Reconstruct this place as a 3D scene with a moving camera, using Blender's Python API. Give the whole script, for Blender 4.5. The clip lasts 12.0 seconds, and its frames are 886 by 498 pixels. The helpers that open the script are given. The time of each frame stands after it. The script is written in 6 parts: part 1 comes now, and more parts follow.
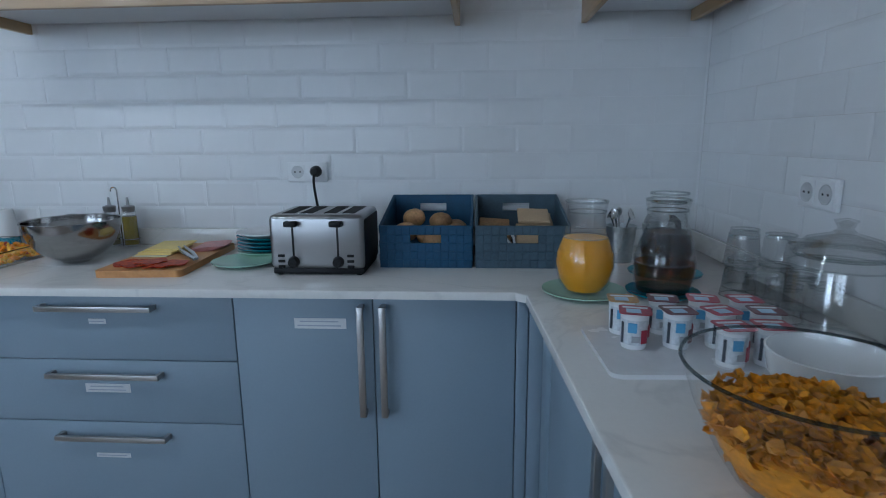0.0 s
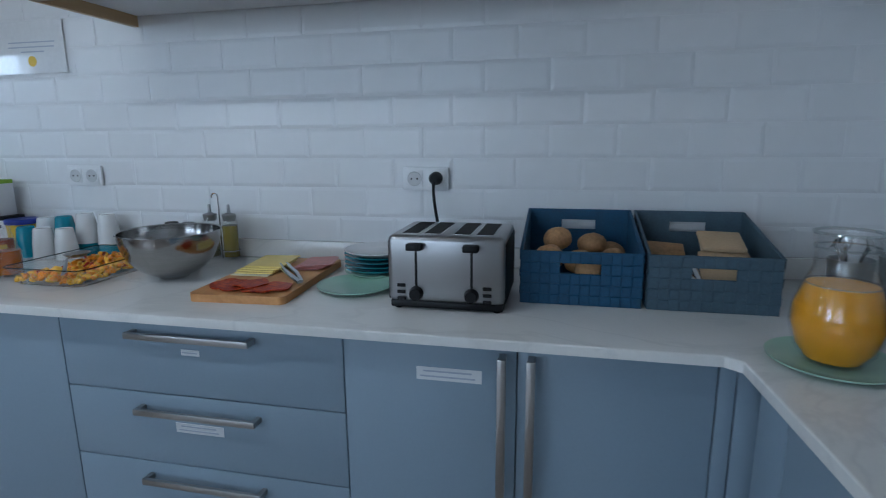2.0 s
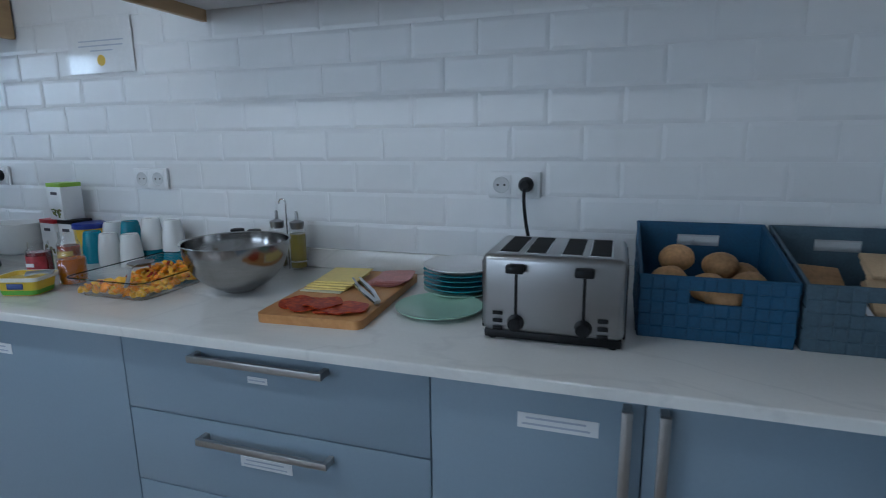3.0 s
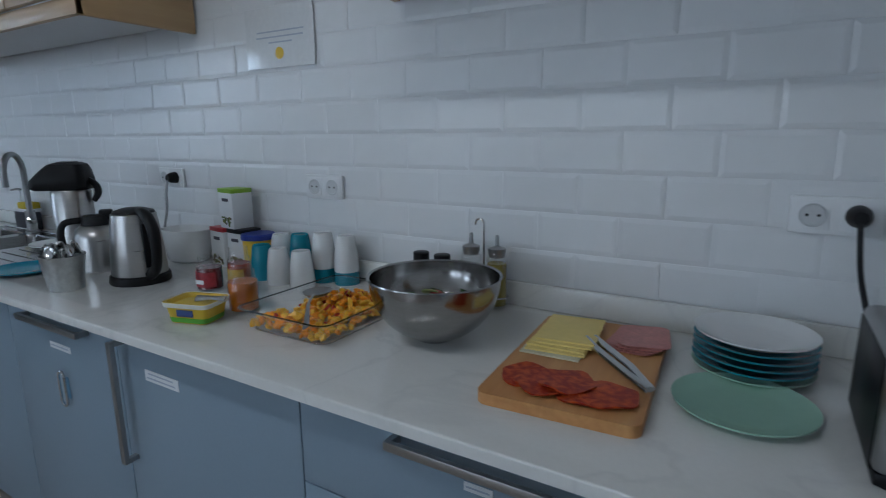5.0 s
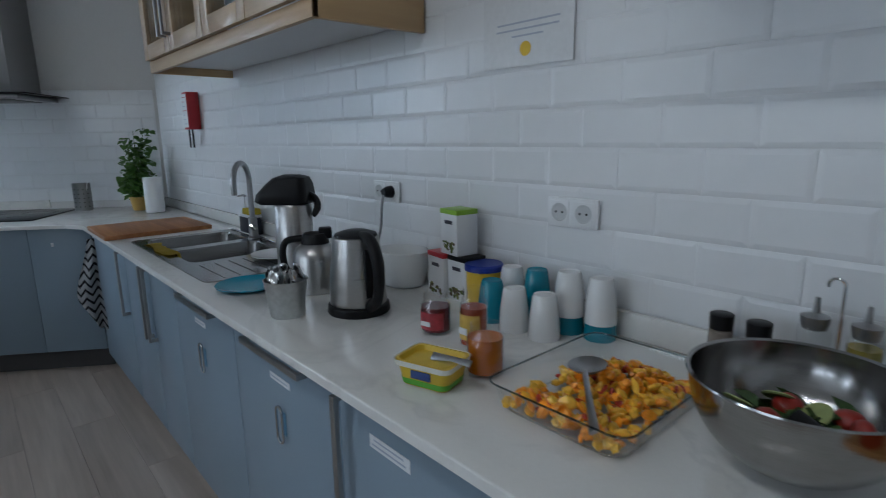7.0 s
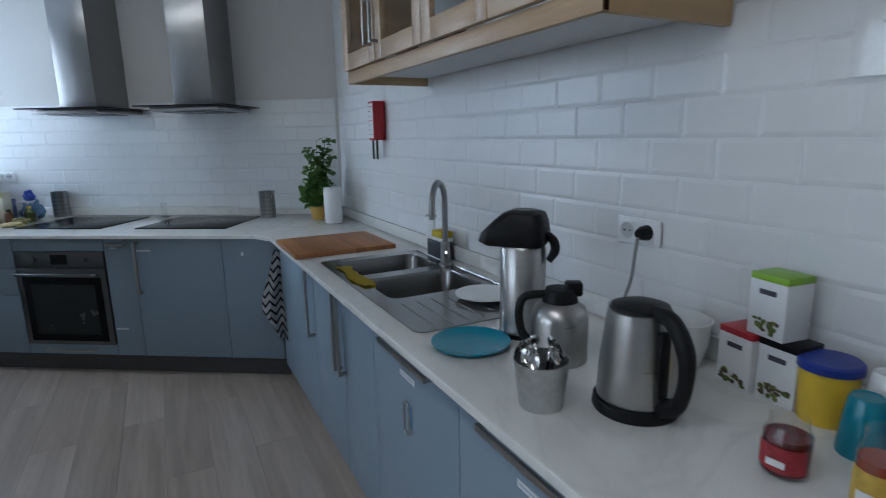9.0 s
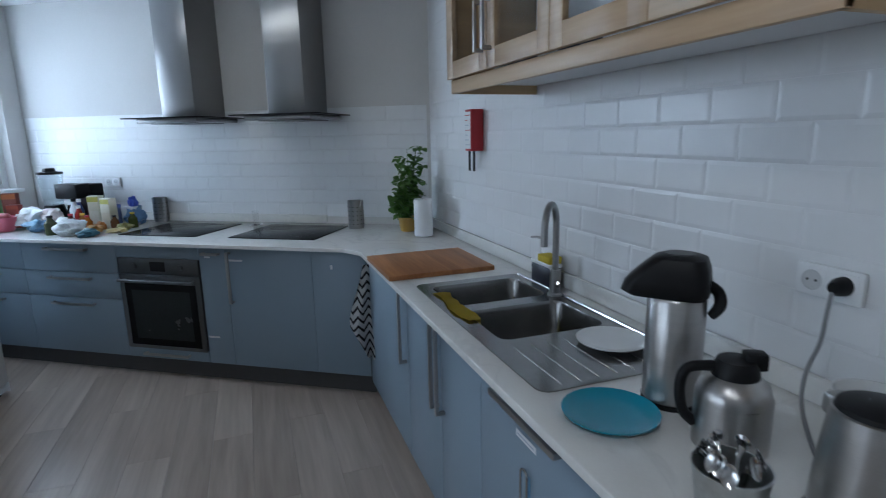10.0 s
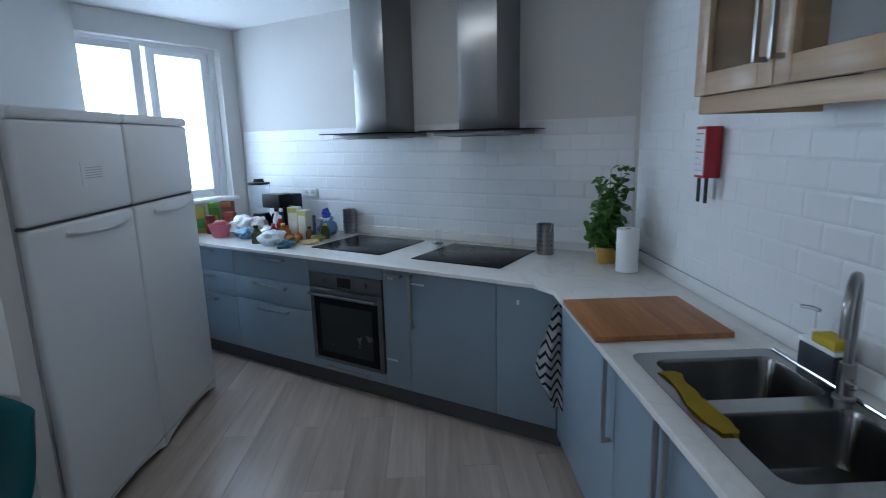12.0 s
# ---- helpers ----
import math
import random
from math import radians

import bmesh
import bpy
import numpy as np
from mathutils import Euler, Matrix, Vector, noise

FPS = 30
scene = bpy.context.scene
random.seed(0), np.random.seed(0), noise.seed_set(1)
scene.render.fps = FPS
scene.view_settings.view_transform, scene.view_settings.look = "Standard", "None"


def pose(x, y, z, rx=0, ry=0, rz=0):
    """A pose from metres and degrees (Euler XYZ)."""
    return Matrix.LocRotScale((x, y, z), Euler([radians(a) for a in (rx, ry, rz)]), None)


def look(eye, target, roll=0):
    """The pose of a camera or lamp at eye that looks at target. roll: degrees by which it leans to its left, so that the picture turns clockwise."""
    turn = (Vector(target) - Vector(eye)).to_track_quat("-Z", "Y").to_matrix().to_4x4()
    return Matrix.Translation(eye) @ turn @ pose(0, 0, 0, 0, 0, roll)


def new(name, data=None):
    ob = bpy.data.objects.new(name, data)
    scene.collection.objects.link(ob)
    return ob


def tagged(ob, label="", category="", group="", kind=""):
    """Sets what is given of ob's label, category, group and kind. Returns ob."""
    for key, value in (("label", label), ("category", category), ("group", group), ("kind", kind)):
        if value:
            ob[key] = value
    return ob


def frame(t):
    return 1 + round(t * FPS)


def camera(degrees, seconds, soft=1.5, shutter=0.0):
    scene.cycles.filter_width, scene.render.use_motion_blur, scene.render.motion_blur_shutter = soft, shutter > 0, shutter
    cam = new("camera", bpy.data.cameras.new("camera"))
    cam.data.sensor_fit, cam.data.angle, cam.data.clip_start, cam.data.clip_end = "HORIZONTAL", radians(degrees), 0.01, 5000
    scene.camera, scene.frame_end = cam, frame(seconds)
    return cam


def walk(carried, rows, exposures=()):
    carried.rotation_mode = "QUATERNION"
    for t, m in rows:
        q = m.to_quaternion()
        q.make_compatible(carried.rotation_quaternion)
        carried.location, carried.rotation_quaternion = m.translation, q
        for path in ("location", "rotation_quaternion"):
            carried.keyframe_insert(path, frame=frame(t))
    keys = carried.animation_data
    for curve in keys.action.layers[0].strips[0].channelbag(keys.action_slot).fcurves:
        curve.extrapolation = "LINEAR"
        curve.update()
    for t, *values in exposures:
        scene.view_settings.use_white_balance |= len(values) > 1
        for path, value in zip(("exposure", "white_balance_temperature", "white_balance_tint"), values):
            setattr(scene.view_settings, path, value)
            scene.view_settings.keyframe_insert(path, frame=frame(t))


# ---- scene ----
cam = camera(78.7, 12.0, 1.0, 0.35)
PATH = [
    (0, (0.21, 0.381, 1.297), (0.087, 2.337, 0.897), -0.5),
    (0.5, (0.174, 0.462, 1.297), (0.012, 2.416, 0.902), -0.4),
    (1, (0.129, 0.545, 1.303), (-0.115, 2.489, 0.902), -0.5),
    (1.5, (0.077, 0.622, 1.301), (-0.26, 2.552, 0.9), -0.5),
    (2, (0.011, 0.704, 1.304), (-0.417, 2.617, 0.904), -0.5),
    (2.5, (-0.056, 0.788, 1.307), (-0.58, 2.676, 0.908), -0.6),
    (4.5, (-0.425, 1.053, 1.33), (-1.302, 2.803, 0.916), -0.5),
    (5, (-0.525, 1.117, 1.333), (-1.533, 2.796, 0.924), -0.4),
    (5.5, (-0.614, 1.173, 1.343), (-1.758, 2.76, 0.927), -0.6),
    (6, (-0.708, 1.221, 1.351), (-1.991, 2.7, 0.943), -0.8),
    (6.5, (-0.8, 1.238, 1.364), (-2.18, 2.627, 0.954), -0.9),
    (7, (-0.917, 1.243, 1.372), (-2.382, 2.542, 0.964), -0.9),
    (7.5, (-1.05, 1.241, 1.384), (-2.597, 2.442, 0.977), -0.9),
    (9.5, (-1.543, 1.196, 1.482), (-3.335, 1.983, 1.072), -1.1),
    (10, (-1.677, 1.188, 1.516), (-3.521, 1.843, 1.106), -1.2),
    (10.5, (-1.795, 1.181, 1.555), (-3.689, 1.676, 1.145), -1.4),
    (11, (-1.901, 1.182, 1.591), (-3.833, 1.492, 1.18), -1.5),
    (11.5, (-1.987, 1.169, 1.612), (-3.939, 1.334, 1.206), -1.5),
    (12, (-2.089, 1.141, 1.629), (-4.047, 1.195, 1.225), -1.5),
]
walk(cam, [(t, look(eye, target, roll)) for t, eye, target, roll in PATH], [(0, 0.28, 5080, 5), (2.5, 0.2, 5170, 5), (5.5, -0.19, 5420, 6), (7.5, -0.14, 5550, 6), (9.5, 0.05, 5450, 7), (12, -0.04, 5330, 7)])

# ---- light ----
world = bpy.data.worlds.new("sky")
scene.world = world
world.use_nodes = True
wn = world.node_tree
sky = wn.nodes.new("ShaderNodeTexSky")
sky.sky_type, sky.sun_disc = "NISHITA", False
sky.sun_elevation, sky.sun_rotation = radians(35), radians(200)
wn.links.new(sky.outputs[0], wn.nodes["Background"].inputs[0])
wn.nodes["Background"].inputs[1].default_value = 0.12

COOL = (0.74, 0.87, 1.0)


def area_lamp(name, m, w, h, power, color):
    d = bpy.data.lights.new(name, "AREA")
    d.shape, d.size, d.size_y, d.energy, d.color = "RECTANGLE", w, h, power, color
    ob = new(name, d)
    ob.matrix_world = m
    return ob


# kitchen window, then unseen windows assumed on the dining side
STOVE = pose(-4.599, 1.727, 0, 0, 0, 56.8)
area_lamp("window_light", STOVE @ look((-3.352, 0.16, 1.83), (-2.0, 0.16, 1.83)), 1.04, 1.2, 18.5, COOL)
area_lamp("assumed_dining_light", look((-2.15, -4.02, 1.65), (-2.15, 0, 1.35)), 2.3, 1.5, 11.5, (0.89, 0.95, 1.0))
# added to brighten the east wall, in a made-up west window
area_lamp("assumed_dining_light", look((-3.93, -2.55, 1.62), (0, -2.55, 1.4)), 1.7, 1.4, 18, (0.84, 0.93, 1.0))
# ceiling strip lights: the first known by its reflection in a hood
NEUTRAL = (1.0, 0.95, 0.88)
area_lamp("unseen_strip_light", pose(-4.9, 0.58, 2.52, 0, 0, 56.8), 1.2, 0.06, 2.5, (1.0, 0.88, 0.70))
# added to brighten the long counter and its wall, no known lamp
area_lamp("unseen_strip_light", pose(-1.5, 0.75, 2.52), 1.2, 0.06, 7, NEUTRAL)

# ---- materials ----


def nodes_of(m):
    return m.node_tree.nodes, m.node_tree.links, m.node_tree.nodes["Principled BSDF"]


def paint(name, color, rough=0.5, metal=0.0, var=0.06, scale=6.0, fine=60.0, bump=0.0, coat=0.0, rvar=0.08, piece=0.0, stretch=(1, 1, 1)):
    """Plain surface with blotches at two scales, uneven gloss and fine relief."""
    m = bpy.data.materials.new(name)
    m.use_nodes = True
    n, l, b = nodes_of(m)
    tc = n.new("ShaderNodeTexCoord")
    mp = n.new("ShaderNodeMapping")
    mp.inputs["Scale"].default_value = stretch
    l.new(tc.outputs["Object"], mp.inputs[0])
    big, small = n.new("ShaderNodeTexNoise"), n.new("ShaderNodeTexNoise")
    big.inputs["Scale"].default_value, small.inputs["Scale"].default_value = scale, fine
    big.inputs["Detail"].default_value = small.inputs["Detail"].default_value = 4
    for t in (big, small):
        l.new(mp.outputs[0], t.inputs["Vector"])
    add = n.new("ShaderNodeMath")
    add.operation = "ADD"
    l.new(big.outputs[0], add.inputs[0]), l.new(small.outputs[0], add.inputs[1])
    val = n.new("ShaderNodeMapRange")
    val.inputs["From Min"].default_value, val.inputs["From Max"].default_value = 0.6, 1.4
    val.inputs["To Min"].default_value, val.inputs["To Max"].default_value = 1 - var, 1 + var
    l.new(add.outputs[0], val.inputs["Value"])
    src = val.outputs[0]
    if piece:
        oi = n.new("ShaderNodeObjectInfo")
        pr = n.new("ShaderNodeMapRange")
        pr.inputs["To Min"].default_value, pr.inputs["To Max"].default_value = 1 - piece, 1 + piece
        l.new(oi.outputs["Random"], pr.inputs["Value"])
        mul = n.new("ShaderNodeMath")
        mul.operation = "MULTIPLY"
        l.new(src, mul.inputs[0]), l.new(pr.outputs[0], mul.inputs[1])
        src = mul.outputs[0]
    hsv = n.new("ShaderNodeHueSaturation")
    hsv.inputs["Color"].default_value = (*color, 1)
    l.new(src, hsv.inputs["Value"])
    l.new(hsv.outputs[0], b.inputs["Base Color"])
    rr = n.new("ShaderNodeMapRange")
    rr.inputs["To Min"].default_value, rr.inputs["To Max"].default_value = max(0.02, rough - rvar), rough + rvar
    l.new(big.outputs[0], rr.inputs["Value"])
    l.new(rr.outputs[0], b.inputs["Roughness"])
    b.inputs["Metallic"].default_value = metal
    b.inputs["Coat Weight"].default_value = coat
    if bump:
        bp = n.new("ShaderNodeBump")
        bp.inputs["Strength"].default_value, bp.inputs["Distance"].default_value = bump, 0.002
        l.new(small.outputs[0], bp.inputs["Height"])
        l.new(bp.outputs[0], b.inputs["Normal"])
    return m


def wood(name, dark, light, rough=0.45, along="X", grain=14.0, piece=0.12, coat=0.0, blocks=0.0):
    """Wood with long grain along one axis."""
    m = bpy.data.materials.new(name)
    m.use_nodes = True
    n, l, b = nodes_of(m)
    tc = n.new("ShaderNodeTexCoord")
    oi = n.new("ShaderNodeObjectInfo")
    mp = n.new("ShaderNodeMapping")
    sc = [grain] * 3
    sc["XYZ".index(along)] = grain / 14
    mp.inputs["Scale"].default_value = sc
    l.new(tc.outputs["Object"], mp.inputs[0])
    off = n.new("ShaderNodeVectorMath")
    off.operation = "SCALE"
    off.inputs[0].default_value = (37, 51, 23)
    l.new(oi.outputs["Random"], off.inputs["Scale"])
    l.new(off.outputs[0], mp.inputs["Location"])
    no, fine = n.new("ShaderNodeTexNoise"), n.new("ShaderNodeTexNoise")
    no.inputs["Scale"].default_value, no.inputs["Detail"].default_value, no.inputs["Distortion"].default_value = 1.2, 5, 0.8
    fine.inputs["Scale"].default_value, fine.inputs["Detail"].default_value = 8, 3
    l.new(mp.outputs[0], no.inputs["Vector"]), l.new(mp.outputs[0], fine.inputs["Vector"])
    mixf = n.new("ShaderNodeMath")
    mixf.operation = "MULTIPLY_ADD"
    mixf.inputs[1].default_value = 0.35
    l.new(fine.outputs[0], mixf.inputs[0]), l.new(no.outputs[0], mixf.inputs[2])
    ramp = n.new("ShaderNodeValToRGB")
    ramp.color_ramp.elements[0].position, ramp.color_ramp.elements[1].position = 0.45, 0.9
    ramp.color_ramp.elements[0].color, ramp.color_ramp.elements[1].color = (*dark, 1), (*light, 1)
    l.new(mixf.outputs[0], ramp.inputs[0])
    hsv = n.new("ShaderNodeHueSaturation")
    pr = n.new("ShaderNodeMapRange")
    pr.inputs["To Min"].default_value, pr.inputs["To Max"].default_value = 1 - piece, 1 + piece
    l.new(oi.outputs["Random"], pr.inputs["Value"])
    l.new(pr.outputs[0], hsv.inputs["Value"]), l.new(ramp.outputs[0], hsv.inputs["Color"])
    l.new(hsv.outputs[0], b.inputs["Base Color"])
    b.inputs["Roughness"].default_value, b.inputs["Coat Weight"].default_value = rough, coat
    bp = n.new("ShaderNodeBump")
    bp.inputs["Strength"].default_value, bp.inputs["Distance"].default_value = 0.15, 0.001
    l.new(mixf.outputs[0], bp.inputs["Height"]), l.new(bp.outputs[0], b.inputs["Normal"])
    return m


def glass(name, color=(1, 1, 1), rough=0.0, ior=1.45):
    m = bpy.data.materials.new(name)
    m.use_nodes = True
    n, l, b = nodes_of(m)
    b.inputs["Base Color"].default_value = (*color, 1)
    b.inputs["Transmission Weight"].default_value, b.inputs["Roughness"].default_value, b.inputs["IOR"].default_value = 1, rough, ior
    return m


def thin_glass(name, color, rough=0.02, sheen=0.04):
    """Thin-walled glass: lets light straight through, with a Fresnel gloss."""
    m = bpy.data.materials.new(name)
    m.use_nodes = True
    n, l, b = nodes_of(m)
    tr, gl, mx, fr = n.new("ShaderNodeBsdfTransparent"), n.new("ShaderNodeBsdfGlossy"), n.new("ShaderNodeMixShader"), n.new("ShaderNodeLayerWeight")
    tr.inputs[0].default_value = (*color, 1)
    gl.inputs["Roughness"].default_value = rough
    fr.inputs["Blend"].default_value = 0.5
    pw, sc = n.new("ShaderNodeMath"), n.new("ShaderNodeMath")
    pw.operation, sc.operation = "POWER", "MULTIPLY_ADD"
    pw.inputs[1].default_value, sc.inputs[1].default_value, sc.inputs[2].default_value = 5.0, 0.6, sheen
    l.new(fr.outputs["Facing"], pw.inputs[0]), l.new(pw.outputs[0], sc.inputs[0])
    l.new(sc.outputs[0], mx.inputs[0]), l.new(tr.outputs[0], mx.inputs[1]), l.new(gl.outputs[0], mx.inputs[2])
    l.new(mx.outputs[0], n["Material Output"].inputs[0])
    n.remove(b)
    return m


def glow(name, color, strength):
    m = bpy.data.materials.new(name)
    m.use_nodes = True
    n, l, b = nodes_of(m)
    b.inputs["Emission Color"].default_value, b.inputs["Emission Strength"].default_value = (*color, 1), strength
    return m


WALL = paint("wall_paint", (0.615, 0.605, 0.59), 0.7, var=0.03, scale=1.5, fine=90, bump=0.12)
CEIL = paint("ceiling_paint", (0.8, 0.8, 0.8), 0.8, var=0.02, bump=0.1)
TILE = paint("white_glazed_tile", (0.74, 0.75, 0.76), 0.3, var=0.02, scale=3, fine=18, bump=0.0, piece=0.02, rvar=0.015)
GROUT = paint("grout", (0.80, 0.81, 0.82), 0.8, var=0.03)
CAB = paint("blue_grey_cabinet_foil", (0.245, 0.315, 0.385), 0.38, var=0.03, scale=2, fine=120, bump=0.03)
CARCASS = paint("grey_carcass", (0.2, 0.26, 0.32), 0.5)
PLINTH = paint("dark_plinth", (0.085, 0.085, 0.087), 0.6)
STEEL = paint("brushed_steel", (0.34, 0.34, 0.34), 0.30, 1.0, var=0.02, scale=3, fine=40, rvar=0.01, bump=0.0, stretch=(1, 1, 30))
OVENSTEEL = paint("dark_steel_panel", (0.17, 0.175, 0.18), 0.35, 1.0, var=0.06)
SHINY = paint("polished_steel", (0.55, 0.55, 0.55), 0.16, 1.0, var=0.05, rvar=0.05)
HANDLE = paint("brushed_nickel_handle", (0.42, 0.41, 0.40), 0.30, 1.0, var=0.06, fine=80)
BLACKP = paint("black_plastic", (0.008, 0.008, 0.009), 0.42, var=0.15)
BLACKP.node_tree.nodes["Principled BSDF"].inputs["Specular IOR Level"].default_value = 0.22
HOBGLASS = paint("black_ceramic_glass", (0.010, 0.011, 0.012), 0.2, var=0.1, rvar=0.03)
HOBGLASS.node_tree.nodes["Principled BSDF"].inputs["Specular IOR Level"].default_value = 0.12
WHITEP = paint("white_plastic", (0.78, 0.79, 0.80), 0.35, var=0.02)
FRIDGE = paint("white_enamel", (0.70, 0.72, 0.74), 0.3, var=0.015, scale=2, fine=200, bump=0.03, rvar=0.015)
BEECH = wood("light_beech", (0.40, 0.27, 0.15), (0.55, 0.40, 0.24), 0.4, "X", 10, 0.05, 0.1)
BEECHV = wood("light_beech_side", (0.38, 0.25, 0.12), (0.50, 0.34, 0.17), 0.4, "Y", 10, 0.05, 0.1)
OAK = wood("oiled_board", (0.20, 0.075, 0.022), (0.40, 0.175, 0.055), 0.5, "X", 9, 0.15)
BAMBOO = wood("pale_board", (0.44, 0.20, 0.06), (0.62, 0.33, 0.12), 0.5, "Y", 12, 0.1)
PLANK = wood("grey_laminate", (0.34, 0.28, 0.235), (0.57, 0.49, 0.425), 0.30, "X", 5, 0.08)
CLEAR = thin_glass("clear_glass", (0.995, 0.997, 0.996))
# edge tubes: tint and gloss stand in for refraction lines along glass rims
RIMGLASS = thin_glass("dark_rim_glass", (0.50, 0.55, 0.56))
THICK = thin_glass("thick_glass_edge", (0.90, 0.93, 0.93), 0.08, 0.24)
TUMB = thin_glass("washed_glass", (0.985, 0.99, 0.99), 0.12, 0.16)
PANE = glass("window_glass", (0.97, 0.99, 1.0), ior=1.1)
UNDER = paint("white_board_underside", (0.68, 0.68, 0.69), 0.5, var=0.02)


def quartz():
    m = paint("pale_marbled_worktop", (0.73, 0.725, 0.70), 0.14, var=0.03, scale=5, fine=120, rvar=0.04)
    n, l, b = nodes_of(m)
    tc, no, w = n.new("ShaderNodeTexCoord"), n.new("ShaderNodeTexNoise"), n.new("ShaderNodeValToRGB")
    no.inputs["Scale"].default_value, no.inputs["Detail"].default_value, no.inputs["Distortion"].default_value = 2.2, 6, 1.6
    l.new(tc.outputs["Object"], no.inputs["Vector"])
    e = w.color_ramp.elements
    e[0].position, e[0].color = 0.47, (0, 0, 0, 1)
    e[1].position, e[1].color = 0.53, (0, 0, 0, 1)
    mid = e.new(0.5)
    mid.color = (1, 1, 1, 1)
    l.new(no.outputs[0], w.inputs[0])
    patch, gate = n.new("ShaderNodeTexNoise"), n.new("ShaderNodeMath")
    patch.inputs["Scale"].default_value = 1.3
    l.new(tc.outputs["Object"], patch.inputs["Vector"])
    gate.operation = "MULTIPLY"
    l.new(w.outputs[0], gate.inputs[0]), l.new(patch.outputs[0], gate.inputs[1])
    sc = n.new("ShaderNodeMath")
    sc.operation = "MULTIPLY"
    sc.inputs[1].default_value = 0.3
    l.new(gate.outputs[0], sc.inputs[0])
    mix = n.new("ShaderNodeMix")
    mix.data_type = "RGBA"
    old = b.inputs["Base Color"].links[0].from_socket
    l.new(sc.outputs[0], mix.inputs[0]), l.new(old, mix.inputs[6])
    mix.inputs[7].default_value = (0.33, 0.34, 0.35, 1)
    l.new(mix.outputs[2], b.inputs["Base Color"])
    return m


QUARTZ = quartz()

# ---- building helpers ----


def box(bm, x0, x1, y0, y1, z0, z1, bev=0.0, seg=2):
    v = [bm.verts.new((x, y, z)) for z in (z0, z1) for y in (y0, y1) for x in (x0, x1)]
    f = [bm.faces.new([v[i] for i in q]) for q in ((0, 2, 3, 1), (4, 5, 7, 6), (0, 1, 5, 4), (2, 6, 7, 3), (0, 4, 6, 2), (1, 3, 7, 5))]
    if bev:
        edges = list({e for q in f for e in q.edges})
        bmesh.ops.bevel(bm, geom=edges, offset=bev, segments=seg, affect="EDGES", profile=0.5)
    return bm


def lathe(bm, prof, seg=32, c=(0, 0, 0), sx=1.0, sy=1.0):
    """Turned body: prof is a run of (radius, height)."""
    rings = []
    for r, z in prof:
        if r < 1e-5:
            rings.append([bm.verts.new((c[0], c[1], c[2] + z))])
        else:
            rings.append([bm.verts.new((c[0] + sx * r * math.cos(2 * math.pi * k / seg), c[1] + sy * r * math.sin(2 * math.pi * k / seg), c[2] + z)) for k in range(seg)])
    for a, b in zip(rings, rings[1:]):
        for k in range(seg):
            q = [a[k % len(a)], a[(k + 1) % len(a)], b[(k + 1) % len(b)], b[k % len(b)]]
            q = [p for i, p in enumerate(q) if p not in q[:i]]
            if len(q) > 2:
                bm.faces.new(q)
    return bm


def tube(bm, pts, r, seg=10, flat=1.0):
    """Rod along a run of points."""
    pts = [Vector(p) for p in pts]
    rings, side = [], None
    for i, p in enumerate(pts):
        d = (pts[min(i + 1, len(pts) - 1)] - pts[max(i - 1, 0)]).normalized()
        if side is None:
            side = d.orthogonal().normalized()
        side = (side - d * side.dot(d)).normalized()
        up = d.cross(side)
        rr = r[i] if isinstance(r, (list, tuple)) else r
        rings.append([bm.verts.new(p + rr * (math.cos(2 * math.pi * k / seg) * side + flat * math.sin(2 * math.pi * k / seg) * up)) for k in range(seg)])
    for a, b in zip(rings, rings[1:]):
        for k in range(seg):
            bm.faces.new((a[k], a[(k + 1) % seg], b[(k + 1) % seg], b[k]))
    bm.faces.new(rings[0][::-1]), bm.faces.new(rings[-1])
    return bm


def swept(pts, radii, n=5):
    """Points and radii of a rod, rounded off between the given ones."""
    run = [Vector((*p, r)) for p, r in zip(pts, radii)]
    out = []
    for i in range(len(run) - 1):
        p0, p1, p2, p3 = run[max(i - 1, 0)], run[i], run[i + 1], run[min(i + 2, len(run) - 1)]
        for k in range(n):
            t = k / n
            out.append(0.5 * ((2 * p1) + (p2 - p0) * t + (2 * p0 - 5 * p1 + 4 * p2 - p3) * t * t + (3 * p1 - p0 - 3 * p2 + p3) * t ** 3))
    out.append(run[-1])
    return [tuple(q[:3]) for q in out], [q[3] for q in out]


def arc(c, r, a0, a1, n, axis="y"):
    out = []
    for i in range(n + 1):
        a = radians(a0 + (a1 - a0) * i / n)
        p, q = r * math.cos(a), r * math.sin(a)
        out.append({"y": (c[0] + p, c[1], c[2] + q), "x": (c[0], c[1] + p, c[2] + q), "z": (c[0] + p, c[1] + q, c[2])}[axis])
    return out


def part(name, bm, material, parent=None, label="", smooth=True, m=None):
    bmesh.ops.recalc_face_normals(bm, faces=bm.faces)
    me = bpy.data.meshes.new(name)
    bm.to_mesh(me)
    bm.free()
    me.materials.append(material)
    if smooth:
        for p in me.polygons:
            p.use_smooth = True
        me.set_sharp_from_angle(angle=radians(35))
    ob = new(name, me)
    ob.parent = parent
    if m is not None:
        ob.matrix_local = m
    if label:
        ob["label"] = label
    return ob


def thing(name, m, label, category, group=""):
    ob = new(name)
    ob.empty_display_size = 0.05
    ob.matrix_world = m
    return tagged(ob, label, category, group)


def B():
    return bmesh.new()


def slab(name, x0, x1, y0, y1, z0, z1, material, parent=None, bev=0.0, label="", m=None):
    return part(name, box(B(), x0, x1, y0, y1, z0, z1, bev), material, parent, label, m=m)


